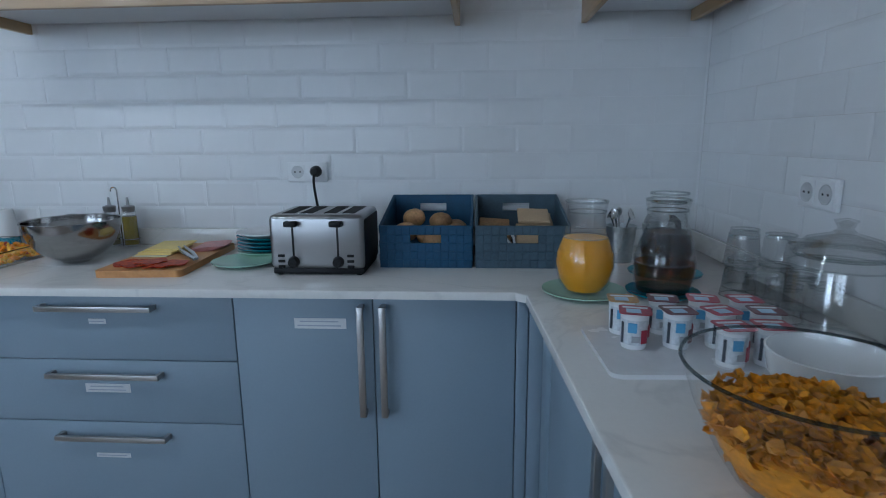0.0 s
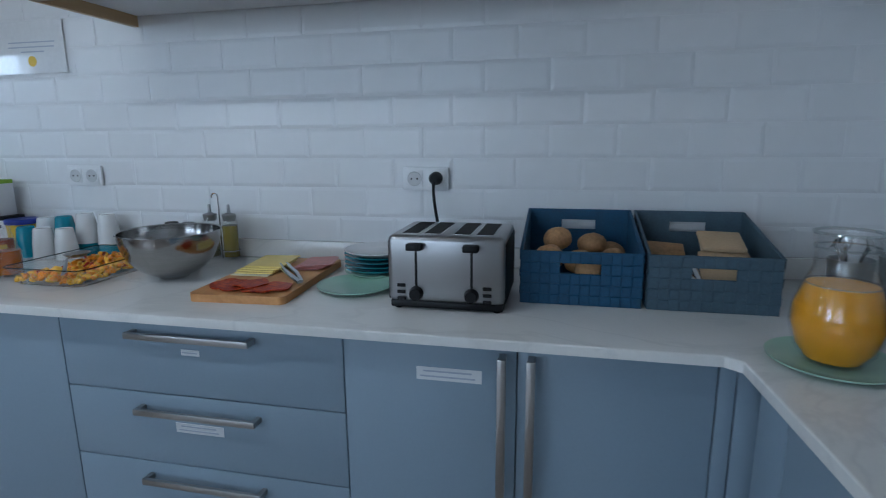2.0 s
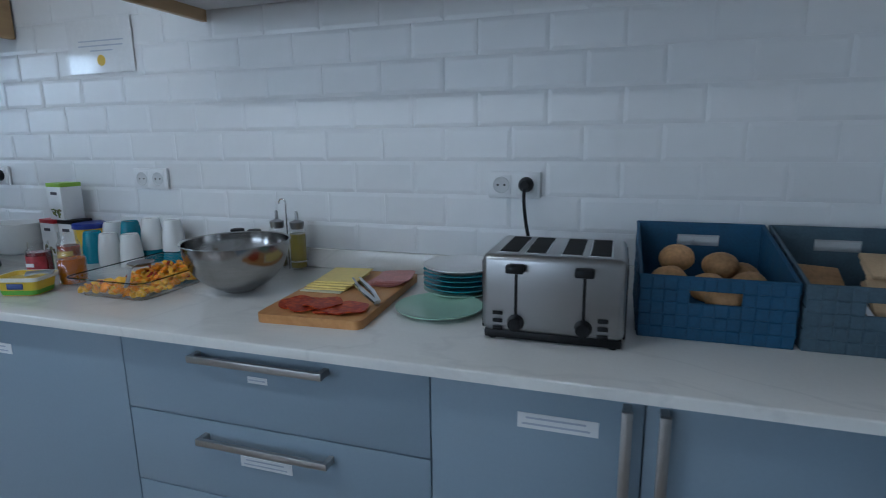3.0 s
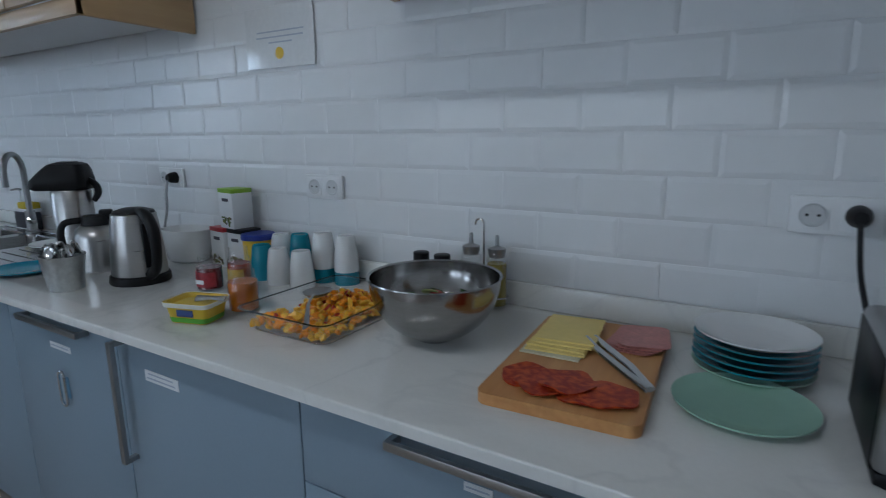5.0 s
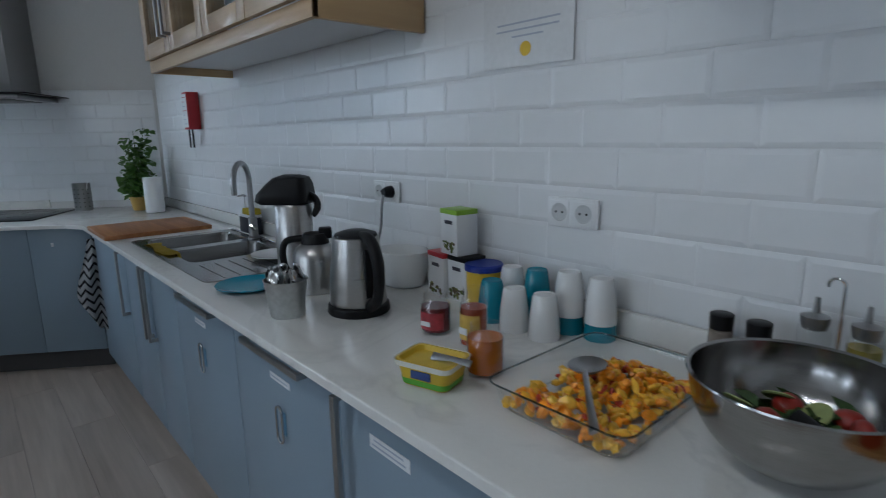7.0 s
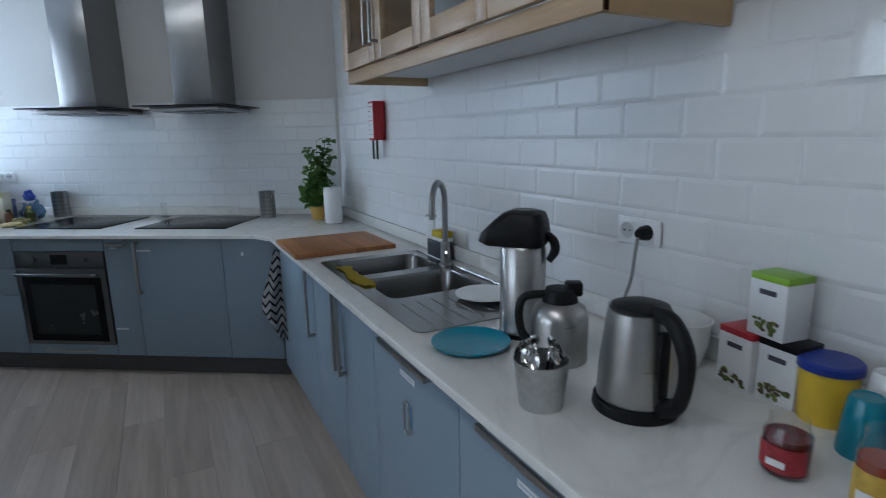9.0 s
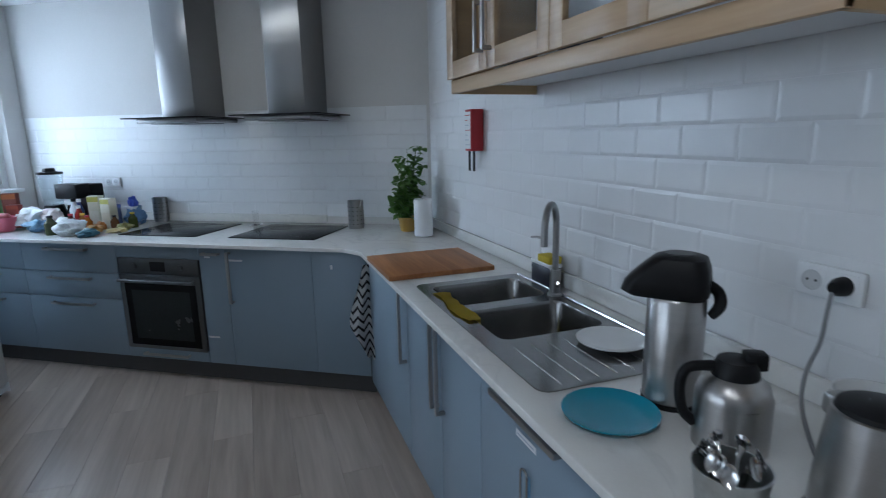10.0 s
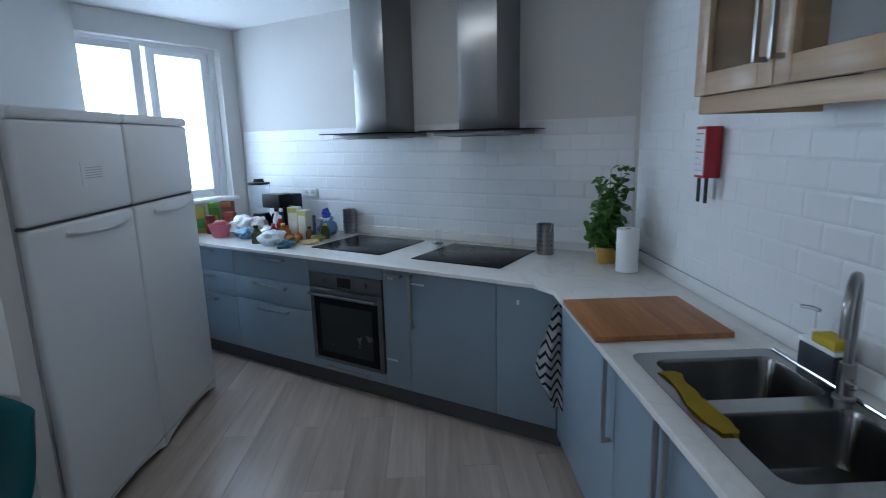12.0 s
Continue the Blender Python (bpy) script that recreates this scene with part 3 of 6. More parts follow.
def window():
    m = STOVE @ Matrix.Translation((WIN_R, 0, 0)) @ pose(0, 0, 0, 0, 0, 90)
    w = new("window_1")
    w.matrix_world = m
    tagged(w, "white plastic window with two sashes, one tilted open", "", "", "structure")
    x0, x1, z0, z1 = -1.1, 0.70, 1.173, 2.40
    fz = 0.02
    b = B()
    box(b, x0, x0 + 0.05, 0.08, 0.14, z0, z1), box(b, x1 - 0.05, x1, 0.08, 0.14, z0, z1)
    box(b, x0 + 0.05, x1 - 0.05, 0.08, 0.14, z0, z0 + fz), box(b, x0 + 0.05, x1 - 0.05, 0.08, 0.14, z1 - 0.035, z1)
    part("window_frame", b, WHITEP, w)
    for a, c, tilt in ((x0 + 0.05, 0.03, 0), (0.105, x1 - 0.05, 0)):
        b, h = B(), z1 - z0 - 0.035 - fz
        cw = c - a
        y0 = -0.05 if a < 0 else 0.0
        box(b, 0, 0.075, y0, y0 + 0.05, 0, h, 0.004), box(b, cw - 0.075, cw, y0, y0 + 0.05, 0, h, 0.004)
        box(b, 0.075, cw - 0.075, y0, y0 + 0.05, 0, 0.055, 0.004), box(b, 0.075, cw - 0.075, y0, y0 + 0.05, h - 0.05, h, 0.004)
        s = part("sash", b, WHITEP, w, m=pose(a, 0.09, z0 + fz, 1.0 if a < 0 else 0))
        p = slab("pane", 0.07, cw - 0.07, y0 + 0.02, y0 + 0.026, 0.05, h - 0.045, PANE, s)
        p.visible_shadow = False
    slab("window_sill", x0 - 0.03, x1 + 0.03, -0.04, 0.08, 1.146, 1.171, WHITEP, w, 0.004)


window()
# bright sky outside; the two dining ones glow behind assumed windows
structure(slab("backdrop", -3.0, 3.0, 3.0, 3.02, -0.5, 5.0, glow("bright_sky", (0.92, 0.96, 1.0), 4.0), m=STOVE @ Matrix.Translation((WIN_R, 0, 0)) @ pose(0, 0, 0, 0, 0, 90)), "bright overcast sky outside")
structure(slab("backdrop", -4.5, 3.5, -7.0, -6.98, -0.5, 4.5, glow("assumed_sky_dining", (0.92, 0.96, 1.0), 2.2)), "bright overcast sky outside")
structure(slab("backdrop", -5.6, -5.58, -4.15, -1.75, -0.05, CEIL_Z - 0.01, glow("assumed_sky_side", (0.92, 0.96, 1.0), 2.2)), "bright overcast sky outside")


def plain_window(name, x0, x1, z0, z1, m):
    w = new(name)
    w.matrix_world = m
    tagged(w, "assumed white framed window of the unseen dining side", "", "", "structure")
    b = B()
    box(b, x0, x0 + 0.06, -0.13, -0.07, z0, z1), box(b, x1 - 0.06, x1, -0.13, -0.07, z0, z1)
    xm = (x0 + x1) / 2
    box(b, xm - 0.05, xm + 0.05, -0.13, -0.07, z0, z1)
    for a, c in ((x0 + 0.06, xm - 0.05), (xm + 0.05, x1 - 0.06)):
        box(b, a, c, -0.13, -0.07, z0, z0 + 0.06), box(b, a, c, -0.13, -0.07, z1 - 0.06, z1)
    part("window_frame", b, WHITEP, w)


# unseen windows, assumed round the added dining lamps
plain_window("assumed_window_3", -3.3, -2.25, 0.9, 2.4, pose(0, BACK_Y, 0))
plain_window("assumed_window_west", -3.45, -1.65, 0.9, 2.35, pose(-3.902, 0, 0, 0, 0, 90) @ pose(0, 0.2, 0))
plain_window("assumed_window_2", -2.05, -1.0, 0.9, 2.4, pose(0, BACK_Y, 0))

# ceiling lamp over the cooker side, and an added one before the counter
for lm in (pose(-4.9, 0.58, CEIL_Z - 0.04, 0, 0, 56.8), pose(-1.5, 0.75, CEIL_Z - 0.04)):
    lamp = thing("ceiling_light", lm, "slim lit ceiling strip light out of view", "lamp", "ceiling lights")
    slab("housing", -0.62, 0.62, -0.03, 0.03, 0.015, 0.0385, WHITEP, lamp, 0.003)
    part("tube", tube(B(), [(-0.6, 0, 0.002), (0.6, 0, 0.002)], 0.012, 12), glow("lamp_glow", (1.0, 0.97, 0.92), 9.0), lamp, "lit tube")

# ---- sink ----


DRAINER = paint("brushed_drainer_steel", (0.29, 0.285, 0.28), 0.18, 1.0, var=0.12, scale=12, fine=90)
# basins darker than the drainer: dark reflections put into the steel colour
BASIN = paint("dark_basin_steel", (0.23, 0.225, 0.22), 0.2, 1.0, var=0.07, scale=3, fine=120, rvar=0.03)


def sink():
    x0, x1, y0, y1 = SINK
    s = thing("sink", pose((x0 + x1) / 2, (y0 + y1) / 2, TOP), "stainless steel double sink with a ribbed drainer", "sink")
    cx, cy = (x0 + x1) / 2, (y0 + y1) / 2
    bowls = [(-3.69, -3.415, y0 + 0.05, y1 - 0.05), (-3.345, -3.05, y0 + 0.06, y1 - 0.05)]
    shift = lambda loop: [(x - cx, y - cy) for x, y in loop]
    bm = poly(B(), shift(rounded(x0, x1, y0, y1, 0.035)), 0.0005, 0.004, [shift(rounded(*q, 0.04)) for q in bowls])
    part("rim", bm, DRAINER, s)
    for q in bowls:
        b = B()
        rings = []
        for inset, z in ((0.0, 0.004), (0.004, -0.01), (0.012, -0.13), (0.02, -0.15), (0.04, -0.16)):
            lp = shift(rounded(q[0] + inset, q[1] - inset, q[2] + inset, q[3] - inset, 0.04))
            rings.append([b.verts.new((x, y, z)) for x, y in lp])
        for a, c in zip(rings, rings[1:]):
            for k in range(len(a)):
                b.faces.new((a[k], a[(k + 1) % len(a)], c[(k + 1) % len(a)], c[k]))
        b.faces.new(rings[-1])
        bw = part("bowl", b, BASIN, s)
        part("drain", lathe(B(), [(0, 0.003), (0.03, 0.003), (0.034, 0)], 24, ((q[0] + q[1]) / 2 - cx, (q[2] + q[3]) / 2 - cy, -0.159)), SHINY, bw)
    for i in range(6):
        y = y0 + 0.07 + 0.055 * i
        b = tube(B(), [(-2.995 - cx, y - cy, 0.0035), (-2.96 - cx, y - cy, 0.0045), (-2.78 - cx, y - cy, 0.0045), (-2.74 - cx, y - cy, 0.0035)], 0.0022, 8, 0.6)
        part("rib", b, DRAINER, s)
    b = tube(B(), [(x0 - cx + 0.01, y1 - cy - 0.006, 0.005), (x1 - cx - 0.01, y1 - cy - 0.006, 0.005)], 0.006, 8)
    part("back_lip", b, SHINY, s)


sink()


def faucet():
    f = thing("faucet", pose(-3.40, 2.248, TOP + 0.004), "brushed steel gooseneck mixer tap behind the sink", "faucet")
    b = lathe(B(), [(0, 0), (0.028, 0), (0.028, 0.006), (0.021, 0.012), (0.02, 0.10), (0.0, 0.10)], 24)
    part("base", b, STEEL, f)
    dx, dy, rr = 0.7, -0.7, 0.085
    arch = [(dx * (rr - rr * math.cos(radians(a))), dy * (rr - rr * math.cos(radians(a))), 0.27 + rr * math.sin(radians(a))) for a in range(0, 181, 12)]
    part("spout", tube(B(), [(0, 0, 0.09), (0, 0, 0.2)] + arch + [(dx * 2 * rr, dy * 2 * rr, 0.22)], 0.0125, 14), STEEL, f)
    part("lever", tube(B(), [(0.015, 0, 0.05), (0.05, -0.02, 0.055), (0.09, -0.045, 0.075)], [0.013, 0.011, 0.006], 12), SHINY, f)


faucet()

# ---- things on the breakfast counter ----
T = TOP


def solid(name, color, rough=0.45, **k):
    return paint(name, color, rough, **k)


WHITE_CER = solid("white_porcelain", (0.76, 0.77, 0.77), 0.15, var=0.02, rvar=0.04)
TEAL_CER = solid("teal_ceramic", (0.02, 0.22, 0.30), 0.2, var=0.04, rvar=0.05)
GREEN_CER = solid("pale_green_ceramic", (0.40, 0.60, 0.48), 0.2, var=0.03, rvar=0.05)
BLUE_CER = solid("turquoise_ceramic", (0.02, 0.25, 0.36), 0.2, var=0.03, rvar=0.05)
PAPER = solid("white_paper", (0.72, 0.73, 0.74), 0.6, var=0.03)
INK = solid("dark_ink", (0.06, 0.06, 0.08), 0.6)
LABELINK = solid("blue_ink", (0.42, 0.46, 0.54), 0.6)
YELLOW = solid("yellow_plastic", (0.70, 0.47, 0.03), 0.4)
RED = solid("red_plastic", (0.42, 0.02, 0.03), 0.35)
BREAD = solid("bread_crust", (0.44, 0.25, 0.11), 0.7, var=0.35, scale=25, fine=120, bump=0.4, piece=0.2)
CRUMB = solid("bread_crumb", (0.55, 0.40, 0.24), 0.8, var=0.12, fine=200, bump=0.4, piece=0.15)
STEELH = paint("spun_steel", (0.35, 0.34, 0.33), 0.13, 1.0, var=0.12, scale=5, fine=60, bump=0.06, stretch=(1, 1, 14))
FLASK = paint("brushed_flask_steel", (0.44, 0.43, 0.42), 0.31, 1.0, var=0.08, scale=4, fine=70, bump=0.03, stretch=(1, 1, 16))
GALV = paint("galvanised_steel", (0.55, 0.57, 0.57), 0.38, 1.0, var=0.15, scale=30, fine=90)


def simple(name, bm, material, m, label, category, group="", smooth=True):
    ob = part(name, bm, material, None, "", smooth)
    ob.matrix_world = m
    return tagged(ob, label, category, group)


def strip_label(name, x0, x1, z0, z1, y, rows, label, parent):
    """Small printed sticker on an upright front, facing -y, in the parent's frame."""
    s = slab(name, x0, x1, y - 0.0012, y, z0, z1, PAPER, parent, 0.0, label)
    h = (z1 - z0) / (2 * rows + 1)
    for i in range(rows):
        ind = 0.06 + 0.05 * (i % 2)
        slab("print", x0 + (x1 - x0) * ind, x1 - (x1 - x0) * (ind + 0.04), y - 0.0018, y - 0.0013, z0 + h * (2 * i + 1.2), z0 + h * (2 * i + 1.8), LABELINK, s)


def front_of(cab, k=0):
    return [c for c in cab.children if c.name.split(".")[0] in ("door", "drawer_front")][k]


def on_front(cab, k, x0, x1, z0, z1, rows=2):
    strip_label("sticker", x0 - cab.location.x, x1 - cab.location.x, z0, z1, -0.0002, rows, "small white printed sticker", front_of(cab, k))


on_front(c_pair, 0, -0.291, -0.146, 0.786, 0.816, 2)
on_front(c_draw, 0, -0.885, -0.835, 0.792, 0.807, 1)
on_front(c_draw, 1, -0.923, -0.788, 0.583, 0.609, 2)
on_front(c_draw, 2, -0.92, -0.815, 0.373, 0.387, 1)
on_front(c_one, 0, -1.744, -1.616, 0.772, 0.80, 2)
on_front(c_bin1, 0, -2.205, -2.095, 0.763, 0.781, 1)
on_front(c_bin2, 0, -2.80, -2.70, 0.765, 0.783, 1)


def hook(cab, x):
    b = tube(B(), arc((x - cab.location.x, -0.012, 0.69), 0.016, 0, 180, 8) + arc((x - cab.location.x, -0.012, 0.62), 0.016, 180, 360, 8) + [(x + 0.016 - cab.location.x, -0.012, 0.69)], 0.0035, 8)
    part("pull_ring", b, SHINY, front_of(cab), "oval steel ring pull")
    slab("tag", x - 0.012 - cab.location.x, x + 0.012 - cab.location.x, -0.0012, -0.0002, 0.622, 0.686, solid("blue_tag", (0.10, 0.24, 0.38), 0.5), front_of(cab), 0, "small blue recycling tag")


hook(c_bin1, -2.145)
hook(c_bin2, -2.737)


# flat black for the shade inside the toaster slots
SLOT_SHADE = paint("slot_shade_black", (0.004, 0.004, 0.004), 0.9)


def toaster():
    t = thing("toaster", pose(-0.2475, 1.876, T), "brushed steel four-slot toaster with black levers", "toaster")
    w, d, h = 0.1375, 0.225, 0.178
    slab("base", -w + 0.004, w - 0.004, 0.006, d - 0.006, 0.004, 0.022, BLACKP, t, 0.004)
    b = box(B(), -w, w, 0, d, 0.02, h, 0.014, 4)
    part("shell", b, STEEL, t)
    for x in (-w - 0.002, w - 0.004):
        slab("side_panel", x, x + 0.006, 0.012, d - 0.012, 0.022, h - 0.014, BLACKP, t, 0.003)
    for x in (-0.088, -0.035, 0.035, 0.088):
        # slots are black strips laid on top, their dark depth is only colour
        s = slab("slot", x - 0.019, x + 0.019, 0.03, d - 0.028, h - 0.002, h + 0.0012, SLOT_SHADE, t)
        slab("slot_rim", x - 0.0215, x + 0.0215, 0.0275, d - 0.0255, h - 0.003, h + 0.0006, SHINY, s, 0.0005)
    for x in (-0.068, 0.062):
        slab("track", x - 0.003, x + 0.003, -0.0008, 0.0002, 0.055, h - 0.035, BLACKP, t)
        part("lever", box(B(), x - 0.018, x + 0.018, -0.026, -0.0005, h - 0.032, h - 0.016, 0.004), BLACKP, t)
        k = part("knob", lathe(B(), [(0, 0.018), (0.013, 0.018), (0.017, 0.002), (0.017, 0), (0, 0)], 24), BLACKP, t, m=pose(x, -0.0002, 0.042, 90))
        sx = x - 0.036 if x < 0 else x + 0.036
        for z in (0.028, 0.044, 0.060):
            part("button", box(B(), sx - 0.010, sx + 0.010, -0.004, -0.0001, z - 0.004, z + 0.004, 0.0015), BLACKP, t)
    for x in (-w + 0.02, w - 0.02):
        for y in (0.02, d - 0.02):
            part("foot", lathe(B(), [(0, 0), (0.008, 0), (0.008, 0.006), (0, 0.006)], 12, (x, y, 0)), BLACKP, t)


toaster()


def socket(m, plugged, label):
    s = thing("wall_socket", m, label, "socket", "wall sockets")
    part("plate", box(B(), -0.073, 0.073, -0.010, 0, -0.036, 0.036, 0.003), WHITEP, s)
    for x in (-0.035, 0.035):
        slab("frame", x - 0.027, x + 0.027, -0.0125, -0.0102, -0.028, 0.028, WHITEP, s, 0.001)
        if plugged and x > 0:
            p = part("plug", lathe(B(), [(0, 0.034), (0.012, 0.034), (0.019, 0.02), (0.021, 0), (0, 0)], 20), BLACKP, s, "black plug", m=pose(x, -0.0128, 0.002, 90))
        else:
            r = part("well", lathe(B(), [(0.0, 0.0004), (0.0195, 0.0004), (0.0205, 0.0016), (0.0225, 0.0016), (0.023, 0)], 28), solid("socket_well", (0.55, 0.56, 0.57), 0.4), s, m=pose(x, -0.0128, 0, 90))
            for dx in (-0.0095, 0.0095):
                part("hole", lathe(B(), [(0, 0.0006), (0.003, 0.0006), (0.003, 0)], 10, (dx, 0, 0.0004)), BLACKP, r)
    return s


socket(pose(-0.411, WALL_Y - 0.007, 1.182), True, "white double wall socket with a black plug in it")
socket(pose(-1.6875, WALL_Y - 0.007, 1.184), False, "empty white double wall socket on the tiles")
socket(pose(-2.459, WALL_Y - 0.007, 1.187), True, "white double wall socket with a kettle plug in it")
socket(pose(RIGHT_X - 0.007, 1.66, 1.168, 0, 0, -90), False, "empty white double wall socket on the side wall")
socket(STOVE @ pose(-2.40, STOVE_N - 0.007, 1.21), False, "white double wall socket behind the groceries")


def cable(name, pts, label, r=0.0035):
    cu = [Vector(p) for p in pts]
    out = []
    for i in range(len(cu) - 1):
        p0, p1, p2, p3 = cu[max(i - 1, 0)], cu[i], cu[i + 1], cu[min(i + 2, len(cu) - 1)]
        for k in range(6):
            t = k / 6
            out.append(0.5 * ((2 * p1) + (p2 - p0) * t + (2 * p0 - 5 * p1 + 4 * p2 - p3) * t * t + (3 * p1 - p0 - 3 * p2 + p3) * t ** 3))
    out.append(cu[-1])
    return simple(name, tube(B(), out, r, 8), BLACKP if "black" in label else solid("grey_cable", (0.25, 0.25, 0.26), 0.5), ID, label, "cable")


cable("power_cable", [(-0.376, 2.312, 1.175), (-0.374, 2.30, 1.14), (-0.366, 2.296, 1.08), (-0.349, 2.28, 1.01), (-0.334, 2.22, 0.94), (-0.31, 2.14, 0.915)], "black power cable of the toaster hanging from the socket", 0.0048)
cable("power_cable", [(-2.424, 2.312, 1.18), (-2.422, 2.302, 1.14), (-2.426, 2.298, 1.07), (-2.442, 2.29, 1.0), (-2.43, 2.27, 0.94), (-2.36, 2.20, 0.914), (-2.225, 2.07, 0.914)], "grey power cable of the kettle hanging from the socket", 0.0045)

# ---- woven baskets ----


def basket(x0, x1, color, label):
    y0, y1, hf, hb = 1.985, 2.297, 0.128, 0.19
    k = thing("basket", pose((x0 + x1) / 2, y0, T), label, "basket", "bread baskets")
    m = paint(color[0], color[1], 0.6, var=0.22, scale=30, fine=160, bump=0.3)
    w, d = (x1 - x0) / 2 - 0.003, y1 - y0
    slab("base", -w, w, 0, d, 0, 0.006, m, k)

    def weave(name, ux, n, height, place, hole=None):
        b, corner = B(), {}
        nz = max(4, round(height(0.5) / 0.026))

        def at(i, j, o):
            if (i, j, o) not in corner:
                corner[i, j, o] = b.verts.new(place(i / n, height(i / n) * j / nz, o))
            return corner[i, j, o]

        solid_ = [(i, j) for i in range(n) for j in range(nz) if not (hole and j == nz - 2 + hole[2] and hole[0] < (i + 0.5) / n < hole[1])]
        for i, j in solid_:
            ring = ((i, j), (i + 1, j), (i + 1, j + 1), (i, j + 1))
            f = [at(*c, 0.0) for c in ring]
            e = 0.0024 if (i + j) % 2 else 0.0008
            up = [b.verts.new(place((i + s) / n, height((i + s) / n) * (j + t) / nz, -e)) for s, t in ((0.08, 0.08), (0.92, 0.08), (0.92, 0.92), (0.08, 0.92))]
            b.faces.new(up)
            for q in range(4):
                b.faces.new((f[q], f[(q + 1) % 4], up[(q + 1) % 4], up[q]))
            g = [at(*c, 0.005) for c in ring]
            b.faces.new(g[::-1])
            for q, nb in enumerate(((i, j - 1), (i + 1, j), (i, j + 1), (i - 1, j))):
                if nb not in solid_:
                    b.faces.new((f[(q + 1) % 4], f[q], g[q], g[(q + 1) % 4]))
        return part(name, b, m, k, smooth=False)

    weave("front_panel", 1, 12, lambda s: hf, lambda s, z, o: (-w + 2 * w * s, o, z), (0.34, 0.67, 0))
    weave("back_panel", 1, 12, lambda s: hb, lambda s, z, o: (-w + 2 * w * s, d - o, z), (0.36, 0.64, 0))
    weave("side_panel", 1, 12, lambda s: hf + (hb - hf) * s, lambda s, z, o: (-w + o, d * s, z))
    weave("side_panel", 1, 12, lambda s: hf + (hb - hf) * s, lambda s, z, o: (w - o, d * s, z))
    for y, z in ((0.002, hf), (d - 0.002, hb)):
        part("rim_wire", tube(B(), [(-w, y, z), (w, y, z)], 0.003, 8), m, k)
    for x in (-w, w):
        part("rim_wire", tube(B(), [(x, 0.002, hf), (x, d - 0.002, hb)], 0.003, 8), m, k)
    return k


basket(-0.087, 0.2, ("blue_woven_strap", (0.012, 0.066, 0.14)), "dark blue woven strap basket full of bread rolls")
basket(0.206, 0.492, ("grey_blue_woven_strap", (0.06, 0.10, 0.135)), "grey-blue woven strap basket with sliced bread")


def blob(bm, c, r, squash=0.7, rough=0.08, seg=14):
    s = len(bm.verts)
    bmesh.ops.create_icosphere(bm, subdivisions=3, radius=1.0)
    bm.verts.ensure_lookup_table()
    off = Vector((random.uniform(0, 50), random.uniform(0, 50), 0))
    for v in bm.verts[s:]:
        n = 1 + rough * noise.noise(v.co * 1.7 + off)
        v.co = Vector((v.co.x * r * n, v.co.y * r * n, v.co.z * r * squash * n)) + Vector(c)
    return bm


for x, y, z, r in ((-0.02, 2.10, 0.065, 0.046), (0.055, 2.08, 0.06, 0.044), (0.14, 2.12, 0.058, 0.045), (0.08, 2.03, 0.052, 0.042), (0.14, 2.04, 0.05, 0.04), (0.0, 2.18, 0.10, 0.045), (0.09, 2.17, 0.09, 0.044), (-0.045, 2.05, 0.045, 0.04), (0.14, 2.2, 0.06, 0.045)):
    simple("bread_roll", blob(B(), (0, 0, 0), r * 0.86, 0.82), BREAD, pose(x, y, T + z + 0.026, random.uniform(-15, 15), random.uniform(-15, 15), random.uniform(0, 180)), "round golden bread roll in a basket", "bread", "bread rolls")


def slice_bread(m, mat, label):
    b = box(B(), -0.05, 0.05, -0.045, 0.045, -0.006, 0.006, 0.004)
    return simple("bread_slice", b, mat, m, label, "bread", "bread slices")


for i in range(6):
    slice_bread(pose(0.40 + random.uniform(-0.012, 0.012), 2.13 + random.uniform(-0.012, 0.012), T + 0.07 + 0.0142 * i, 18 + random.uniform(-3, 3), random.uniform(-4, 4), random.uniform(-14, 14)), CRUMB, "pale toast slice stacked in a basket")
for i in range(4):
    slice_bread(pose(0.265 + random.uniform(-0.005, 0.005), 2.15, T + 0.062 + 0.013 * i, 25, 4, random.uniform(-6, 6)), BREAD, "brown bread slice in a basket")
for i in range(2):
    slice_bread(pose(0.385, 2.045 + 0.02 * i, T + 0.075 + 0.014 * i, 40, 0, 0), CRUMB, "white bread slice leaning in a basket")


def tongs(m, label):
    t = thing("tongs", m, label, "tongs")
    for s in (-1, 1):
        b = tube(B(), [(s * 0.004, 0.0, 0.006), (s * 0.014, 0.06, 0.010), (s * 0.015, 0.12, 0.008), (s * 0.012, 0.16, 0.006)], [0.009, 0.0095, 0.009, 0.012], 10, 0.6)
        part("arm", b, SHINY, t)
    return t


tongs(pose(0.325, 2.015, T + 0.05, 14, 0, 12), "steel bread tongs lying in a basket")

# ---- plates, board and cold cuts ----


def plate(m, r, mat, label, group="plates", h=0.016):
    b = lathe(B(), [(0, 0.003), (r * 0.58, 0.003), (r * 0.72, 0.006), (r * 0.97, h), (r, h + 0.0012), (r * 0.99, h - 0.002), (r * 0.7, 0.001), (r * 0.6, 0.0), (0, 0.0)], 48)
    return simple("plate", b, mat, m, label, "plate", group)


for i in range(5):
    plate(pose(-0.518, 2.192, T + 0.0125 * i), 0.1, TEAL_CER if i else GREEN_CER, "blue-green ceramic plate in a stack")
plate(pose(-0.518, 2.192, T + 0.0125 * 5), 0.1, WHITE_CER, "white plate on top of a stack")
plate(pose(-0.525, 2.025, T), 0.104, GREEN_CER, "pale green ceramic plate on the worktop", h=0.014)

BOARD = pose(-0.784, 2.055, T, 0, 0, 3.5)


def on_board(x, y, z, rx=0, ry=0, rz=0):
    return BOARD @ pose((x + 0.768) * 0.96, (y - 2.042) * 1.06, z - T, rx, ry, rz)


